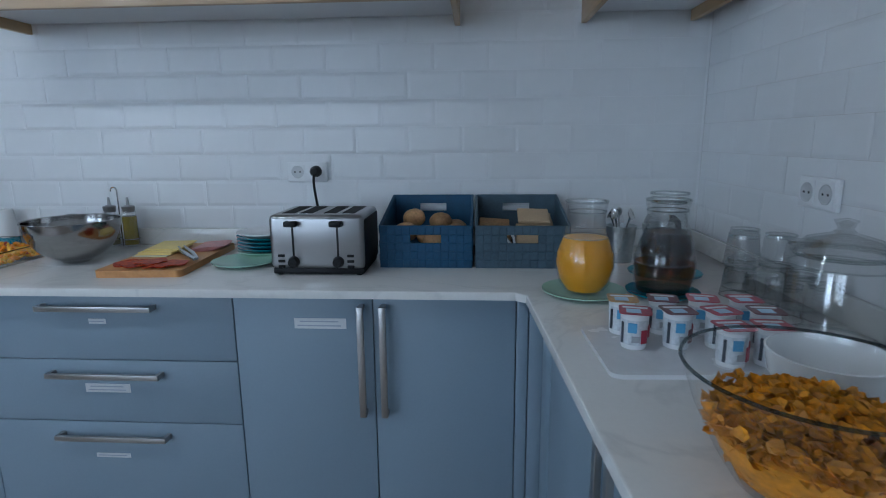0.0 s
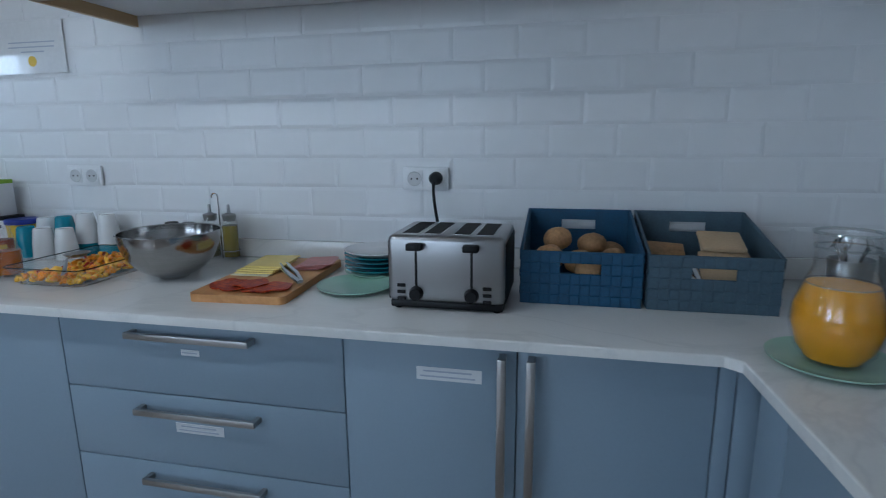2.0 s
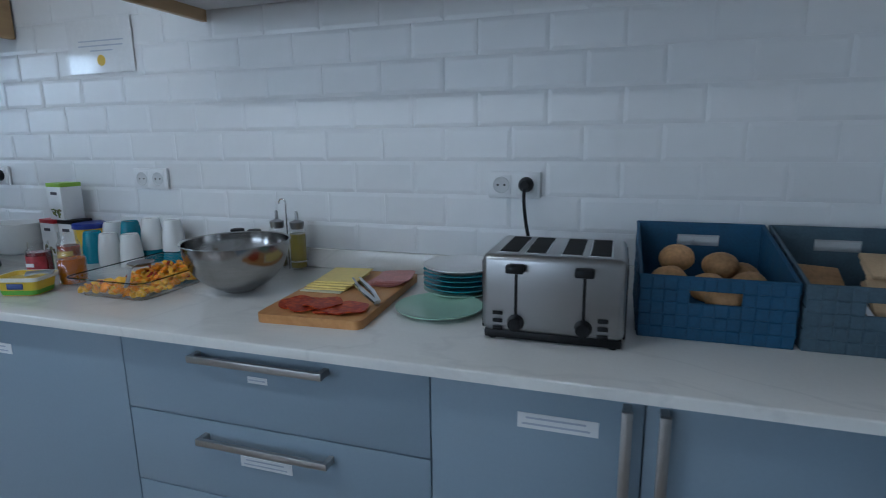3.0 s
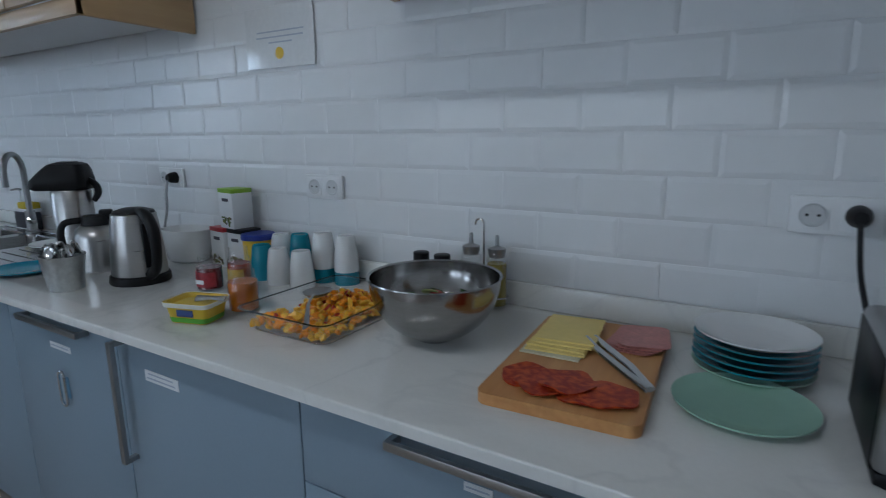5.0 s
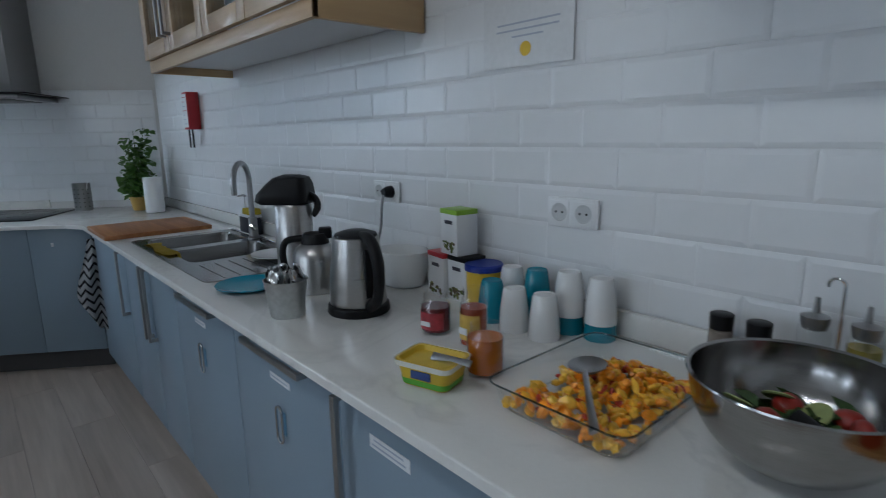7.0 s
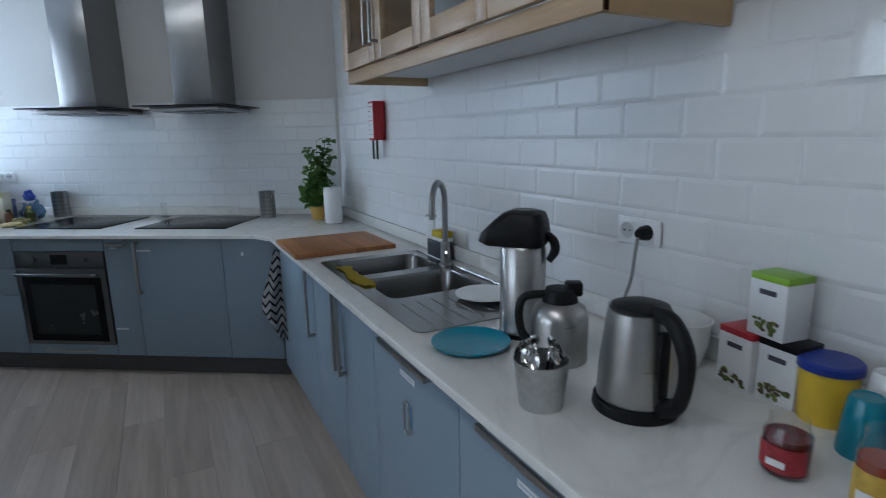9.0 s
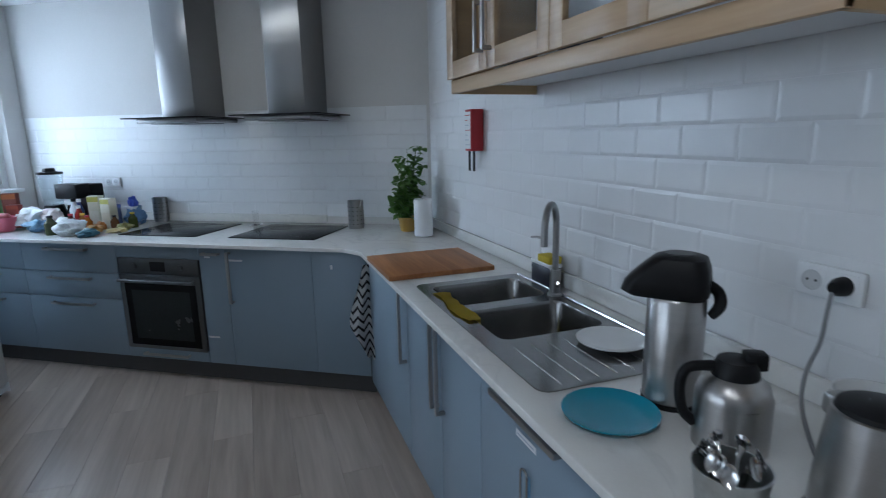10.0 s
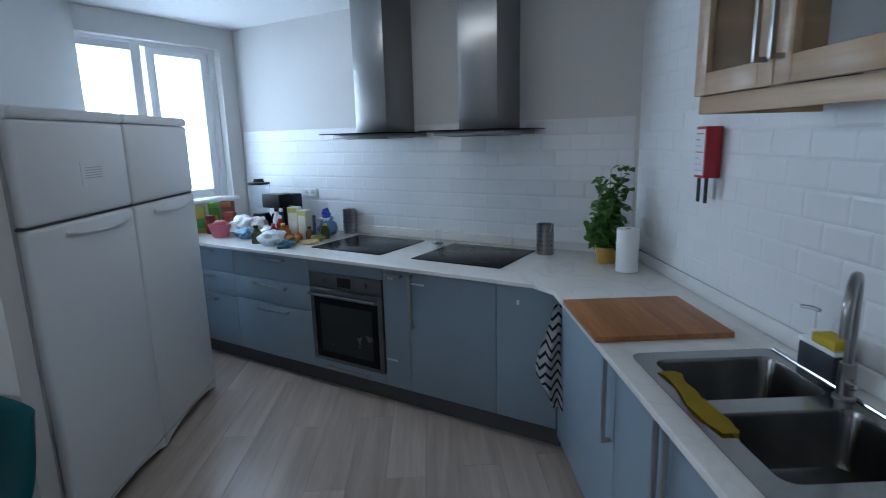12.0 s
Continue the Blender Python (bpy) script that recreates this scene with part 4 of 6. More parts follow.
b = poly(B(), rounded(-0.128, 0.128, -0.214, 0.214, 0.02), 0, 0.02)
simple("serving_board", b, BAMBOO, BOARD, "pale wooden serving board with cold cuts", "board")


def flake(bm, pts, z, th):
    v0, v1 = [bm.verts.new((x, y, z + dz)) for x, y, dz in pts], [bm.verts.new((x, y, z + dz + th)) for x, y, dz in pts]
    bm.faces.new(v0[::-1]), bm.faces.new(v1)
    n = len(pts)
    for i in range(n):
        bm.faces.new((v0[i], v0[(i + 1) % n], v1[(i + 1) % n], v1[i]))
    return bm


CHEESE = solid("cheese", (0.80, 0.63, 0.20), 0.45, var=0.06)
CHEESE2 = solid("pale_cheese", (0.62, 0.58, 0.42), 0.45, var=0.05)
HAM = solid("ham", (0.52, 0.21, 0.19), 0.4, var=0.22, scale=40, fine=120)
CHORIZO = solid("chorizo", (0.33, 0.032, 0.003), 0.4, var=0.6, scale=70, fine=260)
cn, cl_, cb_ = nodes_of(CHORIZO)
ctc, cno, crm = cn.new("ShaderNodeTexCoord"), cn.new("ShaderNodeTexNoise"), cn.new("ShaderNodeValToRGB")
cno.inputs["Scale"].default_value, cno.inputs["Detail"].default_value = 70, 2
crm.color_ramp.elements[0].position, crm.color_ramp.elements[0].color = 0.40, (0.27, 0.016, 0.005, 1)
crm.color_ramp.elements[1].position, crm.color_ramp.elements[1].color = 0.70, (0.56, 0.095, 0.018, 1)
cl_.new(ctc.outputs["Object"], cno.inputs["Vector"]), cl_.new(cno.outputs[0], crm.inputs[0]), cl_.new(crm.outputs[0], cb_.inputs["Base Color"])
cb_.inputs["Specular IOR Level"].default_value = 0.2
ZB2 = T + 0.021
for i in range(5):
    b = flake(B(), [(-0.056, -0.075, 0), (0.056, -0.075, 0), (0.056, 0.075, 0.001), (-0.056, 0.075, 0.001)], 0, 0.003)
    simple("cheese_slice", b, CHEESE2 if i == 0 else CHEESE, on_board(-0.83 + 0.003 * i, 2.085 + 0.012 * i, ZB2 + 0.0032 * i, 0, 0, random.uniform(-5, 5)), "thin yellow cheese slice on the board", "cheese", "cheese slices")
for i in range(4):
    b = flake(B(), [(x, y, 0.0012 * math.sin(30 * x)) for x, y in rounded(-0.048, 0.048, -0.062, 0.062, 0.02)], 0, 0.002)
    simple("ham_slice", b, HAM, on_board(-0.695 + 0.006 * i, 2.15 + 0.004 * i, ZB2 + 0.0034 * i, 0, 0, -8 + 5 * i), "pink ham slice on the board", "ham", "ham slices")
for i, (x, y) in enumerate(((-0.838, 1.925), (-0.805, 1.905), (-0.768, 1.92), (-0.732, 1.902), (-0.695, 1.905))):
    b = flake(B(), [(0.046 * math.cos(a) * (1 + 0.06 * math.sin(5 * a + i)), 0.048 * math.sin(a), 0.0025 * math.sin(4 * a + i)) for a in [2 * math.pi * k / 22 for k in range(22)]], 0, 0.0025)
    simple("chorizo_slice", b, CHORIZO, on_board(x, y, ZB2 + 0.0012 + 0.0028 * (i % 3), 0, 2, 37 * i), "dark red chorizo slice on the board", "sausage", "chorizo slices")
tongs(pose(-0.652, 1.955, ZB2 + 0.006, 0, 0, 40) @ Matrix.Diagonal((0.75, 1.4, 0.7, 1)), "steel serving tongs lying on the board")

# ---- mixing bowl with salad ----
bowl = thing("mixing_bowl", pose(-1.103, 2.045, T), "large brushed steel mixing bowl half full of salad", "bowl")
R, H = 0.138, 0.137
prof = [(0, 0.0), (0.034, 0.0), (0.040, 0.003)] + [(R * math.sin(a) ** 0.95, 0.002 + (H - 0.002) * (1 - math.cos(a))) for a in [radians(19 + 71 * i / 14) for i in range(15)]]
inner = [(max(r - 0.002, 0), z + 0.0015) for r, z in prof[::-1]]
part("shell", lathe(B(), prof + [(R + 0.004, H + 0.001), (R + 0.003, H + 0.004)] + inner, 64), STEELH, bowl)
LEAF = solid("salad_leaf", (0.06, 0.13, 0.03), 0.5, var=0.4, scale=60, piece=0.3)
CUC = solid("cucumber", (0.35, 0.42, 0.16), 0.45, var=0.15, scale=50)
TOM = solid("tomato", (0.35, 0.03, 0.02), 0.3, var=0.2)


def scatter_leaves(n, c, rad, z, size):
    b = B()
    for i in range(n):
        a, q = random.uniform(0, 6.28), rad * math.sqrt(random.random())
        m = Matrix.Translation((c[0] + q * math.cos(a), c[1] + q * math.sin(a), z + random.uniform(0, 0.03))) @ Euler((random.uniform(-0.8, 0.8), random.uniform(-0.8, 0.8), random.uniform(0, 6.28))).to_matrix().to_4x4()
        s = size * random.uniform(0.6, 1.2)
        pts = [(0, -s, 0), (s * 0.5, -s * 0.4, 0.006), (s * 0.55, s * 0.3, 0.008), (0, s, 0.0), (-s * 0.55, s * 0.3, 0.008), (-s * 0.5, -s * 0.4, 0.006)]
        mid = b.verts.new(m @ Vector((0, 0, -0.004)))
        v = [b.verts.new(m @ Vector(p)) for p in pts]
        for k in range(6):
            b.faces.new((mid, v[k], v[(k + 1) % 6]))
    return b


sal = thing("salad", pose(-1.103, 2.045, T + 0.03), "mixed salad of leaves, tomato and cucumber in a bowl", "salad")
part("leaves", scatter_leaves(60, (0, 0), 0.075, 0.02, 0.026), LEAF, sal)["kind"] = "stuff"
part("bed", lathe(B(), [(0, 0.030), (0.06, 0.024), (0.085, 0.012), (0.080, 0.0), (0, -0.004)], 24), LEAF, sal)
for i in range(7):
    a = i * 0.9
    part("cucumber_slice", lathe(B(), [(0, 0.004), (0.02, 0.004), (0.022, 0.002), (0.02, 0), (0, 0)], 18), CUC, sal, m=pose(0.06 * math.cos(a) - 0.02, 0.07 * math.sin(a) - 0.03, 0.046 + 0.004 * (i % 3), random.uniform(-35, 35), random.uniform(-35, 35), 0))
for i in range(5):
    part("tomato_piece", blob(B(), (0, 0, 0), 0.02, 0.7), TOM, sal, m=pose(0.055 * math.cos(i * 1.4 + 1) + 0.02, 0.055 * math.sin(i * 1.4 + 1), 0.048, 20 * i, 0, 30 * i))
part("salad_tongs", tube(B(), [(0.0, -0.02, 0.055), (0.06, -0.055, 0.06), (0.10, -0.075, 0.085)], [0.018, 0.007, 0.006], 10, 0.4), BLACKP, sal, "black serving spoon")

for x, y, h in ((-1.235, 2.295, 0.122), (-1.302, 2.298, 0.122)):
    g = thing("spice_mill", pose(x, y, T), "small glass spice jar with a black cap", "jar", "spice jars")
    part("glass", lathe(B(), [(0, 0), (0.021, 0), (0.022, 0.004), (0.022, h - 0.035), (0.018, h - 0.03), (0.0, h - 0.03)], 20), solid("spice_glass", (0.2, 0.17, 0.14), 0.1, var=0.2), g)
    part("cap", lathe(B(), [(0, h - 0.03), (0.021, h - 0.03), (0.022, h - 0.002), (0.019, h), (0, h)], 20), BLACKP, g, "black cap")

cruet = thing("cruet_set", pose(-1.117, 2.302, T), "oil and vinegar bottles in a wire stand with a hook", "cruet")
OIL = solid("olive_oil", (0.32, 0.26, 0.05), 0.1, var=0.05)
VIN = solid("vinegar", (0.30, 0.28, 0.16), 0.1, var=0.05)
for x, lv, mt in ((-0.036, 0.05, VIN), (0.036, 0.115, OIL)):
    bt = part("bottle", lathe(B(), [(0, 0.003), (0.024, 0.003), (0.026, 0.008), (0.026, 0.125), (0.022, 0.140), (0.020, 0.142), (0.020, 0.137), (0.0245, 0.123), (0.0245, 0.009), (0, 0.006)], 24, (x, 0, 0)), CLEAR, cruet, "square clear glass bottle")
    part("liquid", lathe(B(), [(0, 0.0065), (0.0243, 0.0095), (0.0243, lv), (0, lv)], 24, (x, 0, 0)), mt, bt)
    part("stopper", lathe(B(), [(0, 0.13), (0.019, 0.13), (0.0225, 0.143), (0.0225, 0.152), (0.006, 0.158), (0.004, 0.185), (0, 0.186)], 18, (x, 0, 0)), STEEL, bt, "steel pouring cap")
part("wire_handle", tube(B(), [(0, 0, 0.0), (0, 0, 0.21)] + arc((-0.012, 0, 0.21), 0.012, 0, 200, 8), 0.0025, 8), SHINY, cruet)
for x in (-0.036, 0.036):
    part("wire_ring", tube(B(), arc((x, 0, 0.03), 0.028, 0, 360, 24, "z"), 0.002, 6), SHINY, cruet)

# ---- glass dish of diced fruit ----
GX0, GX1, GY0, GY1 = -1.515, -1.252, 1.866, 2.20


def rect_dish(x0, x1, y0, y1, h, label):
    b = B()
    prof = [(0.03, 0.0), (0.02, 0.001), (0.012, 0.01), (0.0, h), (-0.006, h + 0.002), (-0.006, h - 0.002), (0.004, h - 0.004), (0.017, 0.012), (0.03, 0.006)]
    rings = []
    for ins, z in prof:
        rings.append([b.verts.new((x, y, z)) for x, y in rounded(x0 + ins, x1 - ins, y0 + ins, y1 - ins, 0.03)])
    n = len(rings[0])
    for a, c in zip(rings, rings[1:]):
        for k in range(n):
            b.faces.new((a[k], a[(k + 1) % n], c[(k + 1) % n], c[k]))
    b.faces.new(rings[0][::-1]), b.faces.new(rings[-1])
    d = simple("glass_dish", b, CLEAR, pose(0, 0, T), label, "dish")
    for name, z, o, r, mt in (("rim", h + 0.001, 0.003, 0.0018, RIMGLASS), ("foot", 0.003, -0.02, 0.002, THICK)):
        loop = rounded(x0 - o, x1 + o, y0 - o, y1 + o, 0.03)
        part(name, tube(B(), [(x, y, z) for x, y in loop + loop[:1]], r, 8), mt, d, "thick glass edge")
    return d


rect_dish(GX0, GX1, GY0, GY1, 0.052, "clear rectangular glass dish of diced fruit")
fruit = thing("fruit_salad", pose((GX0 + GX1) / 2, (GY0 + GY1) / 2, T + 0.008), "diced orange, yellow and red fruit in a glass dish", "fruit")


def chunks(n, mat, name, sizes):
    """Irregular cut pieces, heaped at the back and thin towards the front."""
    b = B()
    i = 0
    while i < n:
        x, y = random.uniform(-0.105, 0.105), random.uniform(-0.148, 0.148)
        cover = 0.052 * math.exp(-((x - 0.005) / 0.09) ** 2 - ((y - 0.045) / 0.085) ** 2) + 0.034 * math.exp(-((y + 0.12) / 0.035) ** 2 - ((x + 0.01) / 0.11) ** 2)
        if random.random() > cover / 0.03 + 0.03:
            continue
        i += 1
        z = random.uniform(0.007, max(0.009, cover))
        s = [random.uniform(*sizes) for _ in range(3)]
        s[0] *= 1.5
        e = Euler((random.uniform(0, 6), random.uniform(-0.6, 0.6), random.uniform(0, 6))).to_matrix()
        out = bmesh.ops.create_icosphere(b, subdivisions=1, radius=1.0)
        for v in out["verts"]:
            p = v.co * random.uniform(0.75, 1.1)
            v.co = Vector((x, y, z)) + e @ Vector((p.x * s[0], p.y * s[1], p.z * s[2] * 0.8))
            v.co.z = max(v.co.z, 0.001)
    part(name, b, mat, fruit, smooth=False)["kind"] = "stuff"


chunks(190, solid("orange_flesh", (0.88, 0.32, 0.008), 0.3, var=0.3, scale=60), "orange_flesh", (0.006, 0.0125))
chunks(170, solid("yellow_flesh", (0.90, 0.52, 0.04), 0.3, var=0.25, scale=60), "yellow_flesh", (0.006, 0.0135))
chunks(70, solid("red_flesh", (0.42, 0.03, 0.008), 0.3, var=0.25, scale=60), "red_flesh", (0.004, 0.009))
sp = thing("serving_spoon", pose(-1.415, 2.02, T + 0.056, 0, 0, 0), "large steel serving spoon lying in the fruit", "spoon")
part("spoon_bowl", lathe(B(), [(0, -0.004), (0.02, 0.0), (0.032, 0.010), (0.031, 0.011), (0.02, 0.002), (0, -0.002)], 24, sy=1.25), STEEL, sp)
part("spoon_handle", tube(B(), [(0.015, -0.03, 0.009), (0.06, -0.09, 0.013), (0.115, -0.155, -0.01)], [0.006, 0.005, 0.009], 10, 0.4), STEEL, sp)

# ---- spreads, cups and boxes ----
tub = thing("butter_tub", pose(-1.657, 1.868, T, 0, 0, 17), "open yellow margarine tub with a green base", "tub")
b = B()
prof = [(0.045, 0.032, 0), (0.05, 0.037, 0.002), (0.058, 0.044, 0.045), (0.061, 0.047, 0.046), (0.061, 0.047, 0.052), (0.056, 0.042, 0.052), (0.052, 0.038, 0.042)]
rings = [[b.verts.new((x, y, z)) for x, y in rounded(-a, a, -c, c, 0.016)] for a, c, z in prof]
for p, q in zip(rings, rings[1:]):
    for k in range(len(p)):
        b.faces.new((p[k], p[(k + 1) % len(p)], q[(k + 1) % len(p)], q[k]))
b.faces.new(rings[0][::-1]), b.faces.new(rings[-1])
part("shell", b, solid("tub_yellow", (0.66, 0.46, 0.03), 0.35), tub)
for z0, z1, col, nm in ((0.004, 0.016, (0.12, 0.38, 0.03), "green_band"), (0.041, 0.0525, (0.75, 0.74, 0.66), "white_rim")):
    b = B()
    f = lambda z: (0.0505 + 0.008 * (z - 0.002) / 0.043, 0.0375 + 0.007 * (z - 0.002) / 0.043)
    o = 0.0035 if nm == "white_rim" else 0.0004
    ra = [[b.verts.new((x, y, z)) for x, y in rounded(-f(z)[0] - o, f(z)[0] + o, -f(z)[1] - o, f(z)[1] + o, 0.016)] for z in (z0, z1)]
    for k in range(len(ra[0])):
        b.faces.new((ra[0][k], ra[0][(k + 1) % len(ra[0])], ra[1][(k + 1) % len(ra[0])], ra[1][k]))
    part(nm, b, solid("tub_" + nm, col, 0.4), tub)
slab("logo", -0.022, 0.022, -0.0445, -0.0415, 0.020, 0.036, solid("blue_print", (0.03, 0.06, 0.22), 0.4), tub, 0.002, "small dark blue printed oval")
part("margarine", lathe(B(), [(0, 0.047), (0.3, 0.046), (0.9, 0.044), (1.0, 0.040), (0, 0.040)], 20, sx=0.05, sy=0.037), solid("margarine", (0.66, 0.48, 0.06), 0.4, var=0.08, bump=0.3), tub)
part("knife", tube(B(), [(0.0, 0.0, 0.052), (0.05, -0.01, 0.060), (0.095, -0.022, 0.064)], [0.009, 0.005, 0.007], 10, 0.3), STEEL, tub)


def jar(m, r, h, fill, body, cap, label, band=None):
    j = thing("jar", m, label, "jar", "jars of spread")
    part("glass", lathe(B(), [(0, 0), (r * 0.9, 0), (r, 0.005), (r, h * 0.72), (r * 0.8, h * 0.84), (r * 0.8, h), (r * 0.74, h), (r * 0.74, h * 0.83), (r * 0.95, h * 0.71), (r * 0.95, 0.007), (0, 0.006)], 28), CLEAR, j)
    part("filling", lathe(B(), [(0, 0.0065), (r * 0.945, 0.008), (r * 0.945, h * fill), (0, h * fill)], 28), body, j)
    if cap:
        part("lid", lathe(B(), [(0, h + 0.012), (r * 0.85, h + 0.012), (r * 0.88, h + 0.008), (r * 0.88, h - 0.006), (0, h - 0.006)], 28), cap, j)
    if band:
        b = B()
        n = 18
        va = [b.verts.new(((r + 0.0006) * math.sin(radians(-70 + 140 * i / n)), -(r + 0.0006) * math.cos(radians(-70 + 140 * i / n)), z)) for z in (h * 0.15, h * 0.58) for i in range(n + 1)]
        for i in range(n):
            b.faces.new((va[i], va[i + 1], va[n + 2 + i], va[n + 1 + i]))
        lab = part("label", b, band, j, "printed paper label")
        slab("print", -r * 0.4, r * 0.35, -r - 0.003, -r - 0.001, h * 0.25, h * 0.36, PAPER, lab)
    return j


JAM = solid("red_jam", (0.11, 0.006, 0.008), 0.2)
APR = solid("apricot_jam", (0.44, 0.12, 0.004), 0.2, var=0.2)
jar(pose(-1.858, 2.051, T, 0, 0, 10), 0.036, 0.098, 0.68, JAM, None, "open jar of dark red jam with a printed label", solid("jam_label", (0.30, 0.025, 0.035), 0.5, var=0.3, scale=60))
hj = jar(pose(-1.615, 1.969, T, 0, 0, 0), 0.037, 0.104, 0.74, APR, None, "open glass jar of orange marmalade")
jar(pose(-1.733, 2.055, T, 0, 0, 0), 0.031, 0.135, 0.68, solid("chutney", (0.28, 0.05, 0.02), 0.25), None, "tall jar of red spread with a yellow label", solid("yellow_label", (0.55, 0.36, 0.06), 0.5, var=0.3, scale=50))


def cup(x, y, z, mat, label):
    b = lathe(B(), [(0.037, 0), (0.0375, 0.003), (0.034, 0.05), (0.028, 0.090), (0.025, 0.096), (0.0225, 0.0935), (0.0, 0.0935), (0.0, 0.091), (0.025, 0.089), (0.0315, 0.05), (0.0345, 0.002)], 14)
    return simple("cup", b, mat, pose(x, y, T + z, 0, 0, random.uniform(0, 90)) @ Matrix.Diagonal((1, 1, 1.1, 1)), label, "cup", "upturned cups")


WHITE_L, TEAL_L = "white porcelain cup standing upside down", "teal ceramic cup standing upside down"
for x, y, z, mt in ((-1.825, 2.212, 0, TEAL_CER), (-1.738, 2.198, 0, WHITE_CER), (-1.653, 2.205, 0, WHITE_CER), (-1.83, 2.295, 0.02, WHITE_CER), (-1.83, 2.295, 0, TEAL_CER), (-1.748, 2.296, 0.0, TEAL_CER), (-1.748, 2.296, 0.026, TEAL_CER), (-1.642, 2.284, 0.0, TEAL_CER), (-1.642, 2.284, 0.042, WHITE_CER), (-1.563, 2.296, 0.0, TEAL_CER), (-1.563, 2.296, 0.038, WHITE_CER)):
    cup(x, y, z, mt, TEAL_L if mt is TEAL_CER else WHITE_L)

cocoa = thing("cocoa_tub", pose(-1.92, 2.282, T), "yellow plastic cocoa tub with a blue lid", "tub")
part("body", lathe(B(), [(0, 0), (0.044, 0), (0.046, 0.003), (0.050, 0.11), (0, 0.11)], 28), YELLOW, cocoa)
part("lid", lathe(B(), [(0, 0.122), (0.050, 0.122), (0.054, 0.118), (0.054, 0.104), (0, 0.104)], 28), solid("blue_lid", (0.015, 0.035, 0.26), 0.4), cocoa)


def tea_box(m, lid, label, w=0.041, d=0.036, h=0.13):
    t = thing("tea_box", m, label, "box", "tea boxes")
    slab("carton", -w, w, -d, d, 0, h - 0.014, PAPER, t, 0.001)
    slab("lid", -w - 0.0008, w + 0.0008, -d - 0.0008, d + 0.0008, h - 0.0138, h, lid, t, 0.001)
    slab("printed_bar", -w * 0.45, w * 0.45, -d - 0.0012, -d - 0.0001, h * 0.68, h * 0.76, INK, t)
    for i in range(22):
        a = random.uniform(-w * 0.9, w * 0.9)
        z = random.uniform(0.002, 0.028)
        part("leaf_print", lathe(B(), [(0, 0), (1, 0), (1, 0.0006), (0, 0.0006)], 10, sx=random.uniform(0.004, 0.008), sy=random.uniform(0.003, 0.006)), solid("leaf_print", random.choice(((0.10, 0.13, 0.03), (0.18, 0.20, 0.05), (0.10, 0.07, 0.04))), 0.6), t, m=pose(a * 0.8, -d - 0.0002 - 0.00005 * i, z + 0.008, 90, 0, 0))
    return t


tea_box(pose(-2.087, 2.29, T, 0, 0, -8), RED, "white tea carton with a red lid")
tea_box(pose(-2.0, 2.292, T, 0, 0, -5), BLACKP, "white tea carton with a black lid")
tea_box(pose(-2.03, 2.292, T + 0.131, 0, 0, -8), solid("lime_lid", (0.25, 0.45, 0.03), 0.4), "white tea carton with a lime green lid on others")

crock = thing("white_pot", pose(-2.262, 2.262, T), "oval white porcelain pot behind the kettle", "pot")
part("shell", lathe(B(), [(0, 0), (0.07, 0), (0.078, 0.006), (0.092, 0.06), (0.096, 0.105), (0.098, 0.112), (0.093, 0.113), (0.088, 0.06), (0.072, 0.01), (0, 0.008)], 40, sx=1.0, sy=0.8), WHITE_CER, crock)

# ---- kettle and flasks ----
KX, KY = -2.132, 2.010
kt = thing("kettle", pose(KX, KY, T, 0, 0, -8), "brushed steel electric kettle with a black handle", "kettle")
part("base", lathe(B(), [(0, 0), (0.083, 0), (0.085, 0.004), (0.083, 0.022), (0.079, 0.025), (0, 0.025)], 40), BLACKP, kt)
part("body", lathe(B(), [(0, 0.026), (0.076, 0.026), (0.077, 0.03), (0.073, 0.10), (0.064, 0.185), (0.061, 0.205), (0.058, 0.207), (0, 0.207)], 48), FLASK, kt)
part("lid", lathe(B(), [(0.058, 0.2075), (0.055, 0.214), (0.03, 0.222), (0, 0.224)], 40), BLACKP, kt)
part("spout", box(B(), -0.082, -0.052, -0.018, 0.018, 0.168, 0.205, 0.008), FLASK, kt)
part("handle", tube(B(), *swept([(0.045, 0, 0.210), (0.085, 0, 0.206), (0.121, 0, 0.165), (0.128, 0, 0.11), (0.113, 0, 0.055), (0.076, 0, 0.032)], [0.014, 0.016, 0.016, 0.014, 0.014, 0.016]), 14, 1.25), BLACKP, kt)
part("gauge", box(B(), 0.064, 0.076, -0.012, 0.012, 0.05, 0.18, 0.003), BLACKP, kt)

tx, ty = -2.585, 2.058
air = thing("vacuum_jug", pose(tx, ty, T, 0, 0, 0), "tall steel pump flask with a black head", "flask")
part("foot", lathe(B(), [(0, 0), (0.064, 0), (0.064, 0.012), (0, 0.012)], 36), BLACKP, air)
part("body", lathe(B(), [(0, 0.0125), (0.062, 0.0125), (0.062, 0.245), (0.058, 0.252), (0, 0.252)], 44), FLASK, air)
b = B()
sect = [(0.2525, 0.055, -0.10, 0.060), (0.262, 0.060, -0.115, 0.066), (0.285, 0.060, -0.108, 0.066), (0.318, 0.056, -0.075, 0.062), (0.338, 0.048, -0.052, 0.055), (0.344, 0.035, -0.035, 0.045)]
rings = [[b.verts.new((x, y, z)) for x, y in rounded(xa, xb, -w, w, min(w, 0.03) * 0.95)] for z, w, xa, xb in sect]
for p, q in zip(rings, rings[1:]):
    for k in range(len(p)):
        b.faces.new((p[k], p[(k + 1) % len(p)], q[(k + 1) % len(p)], q[k]))
b.faces.new(rings[0][::-1]), b.faces.new(rings[-1])
part("head", b, BLACKP, air, m=pose(0, 0, 0, 0, 0, 40))
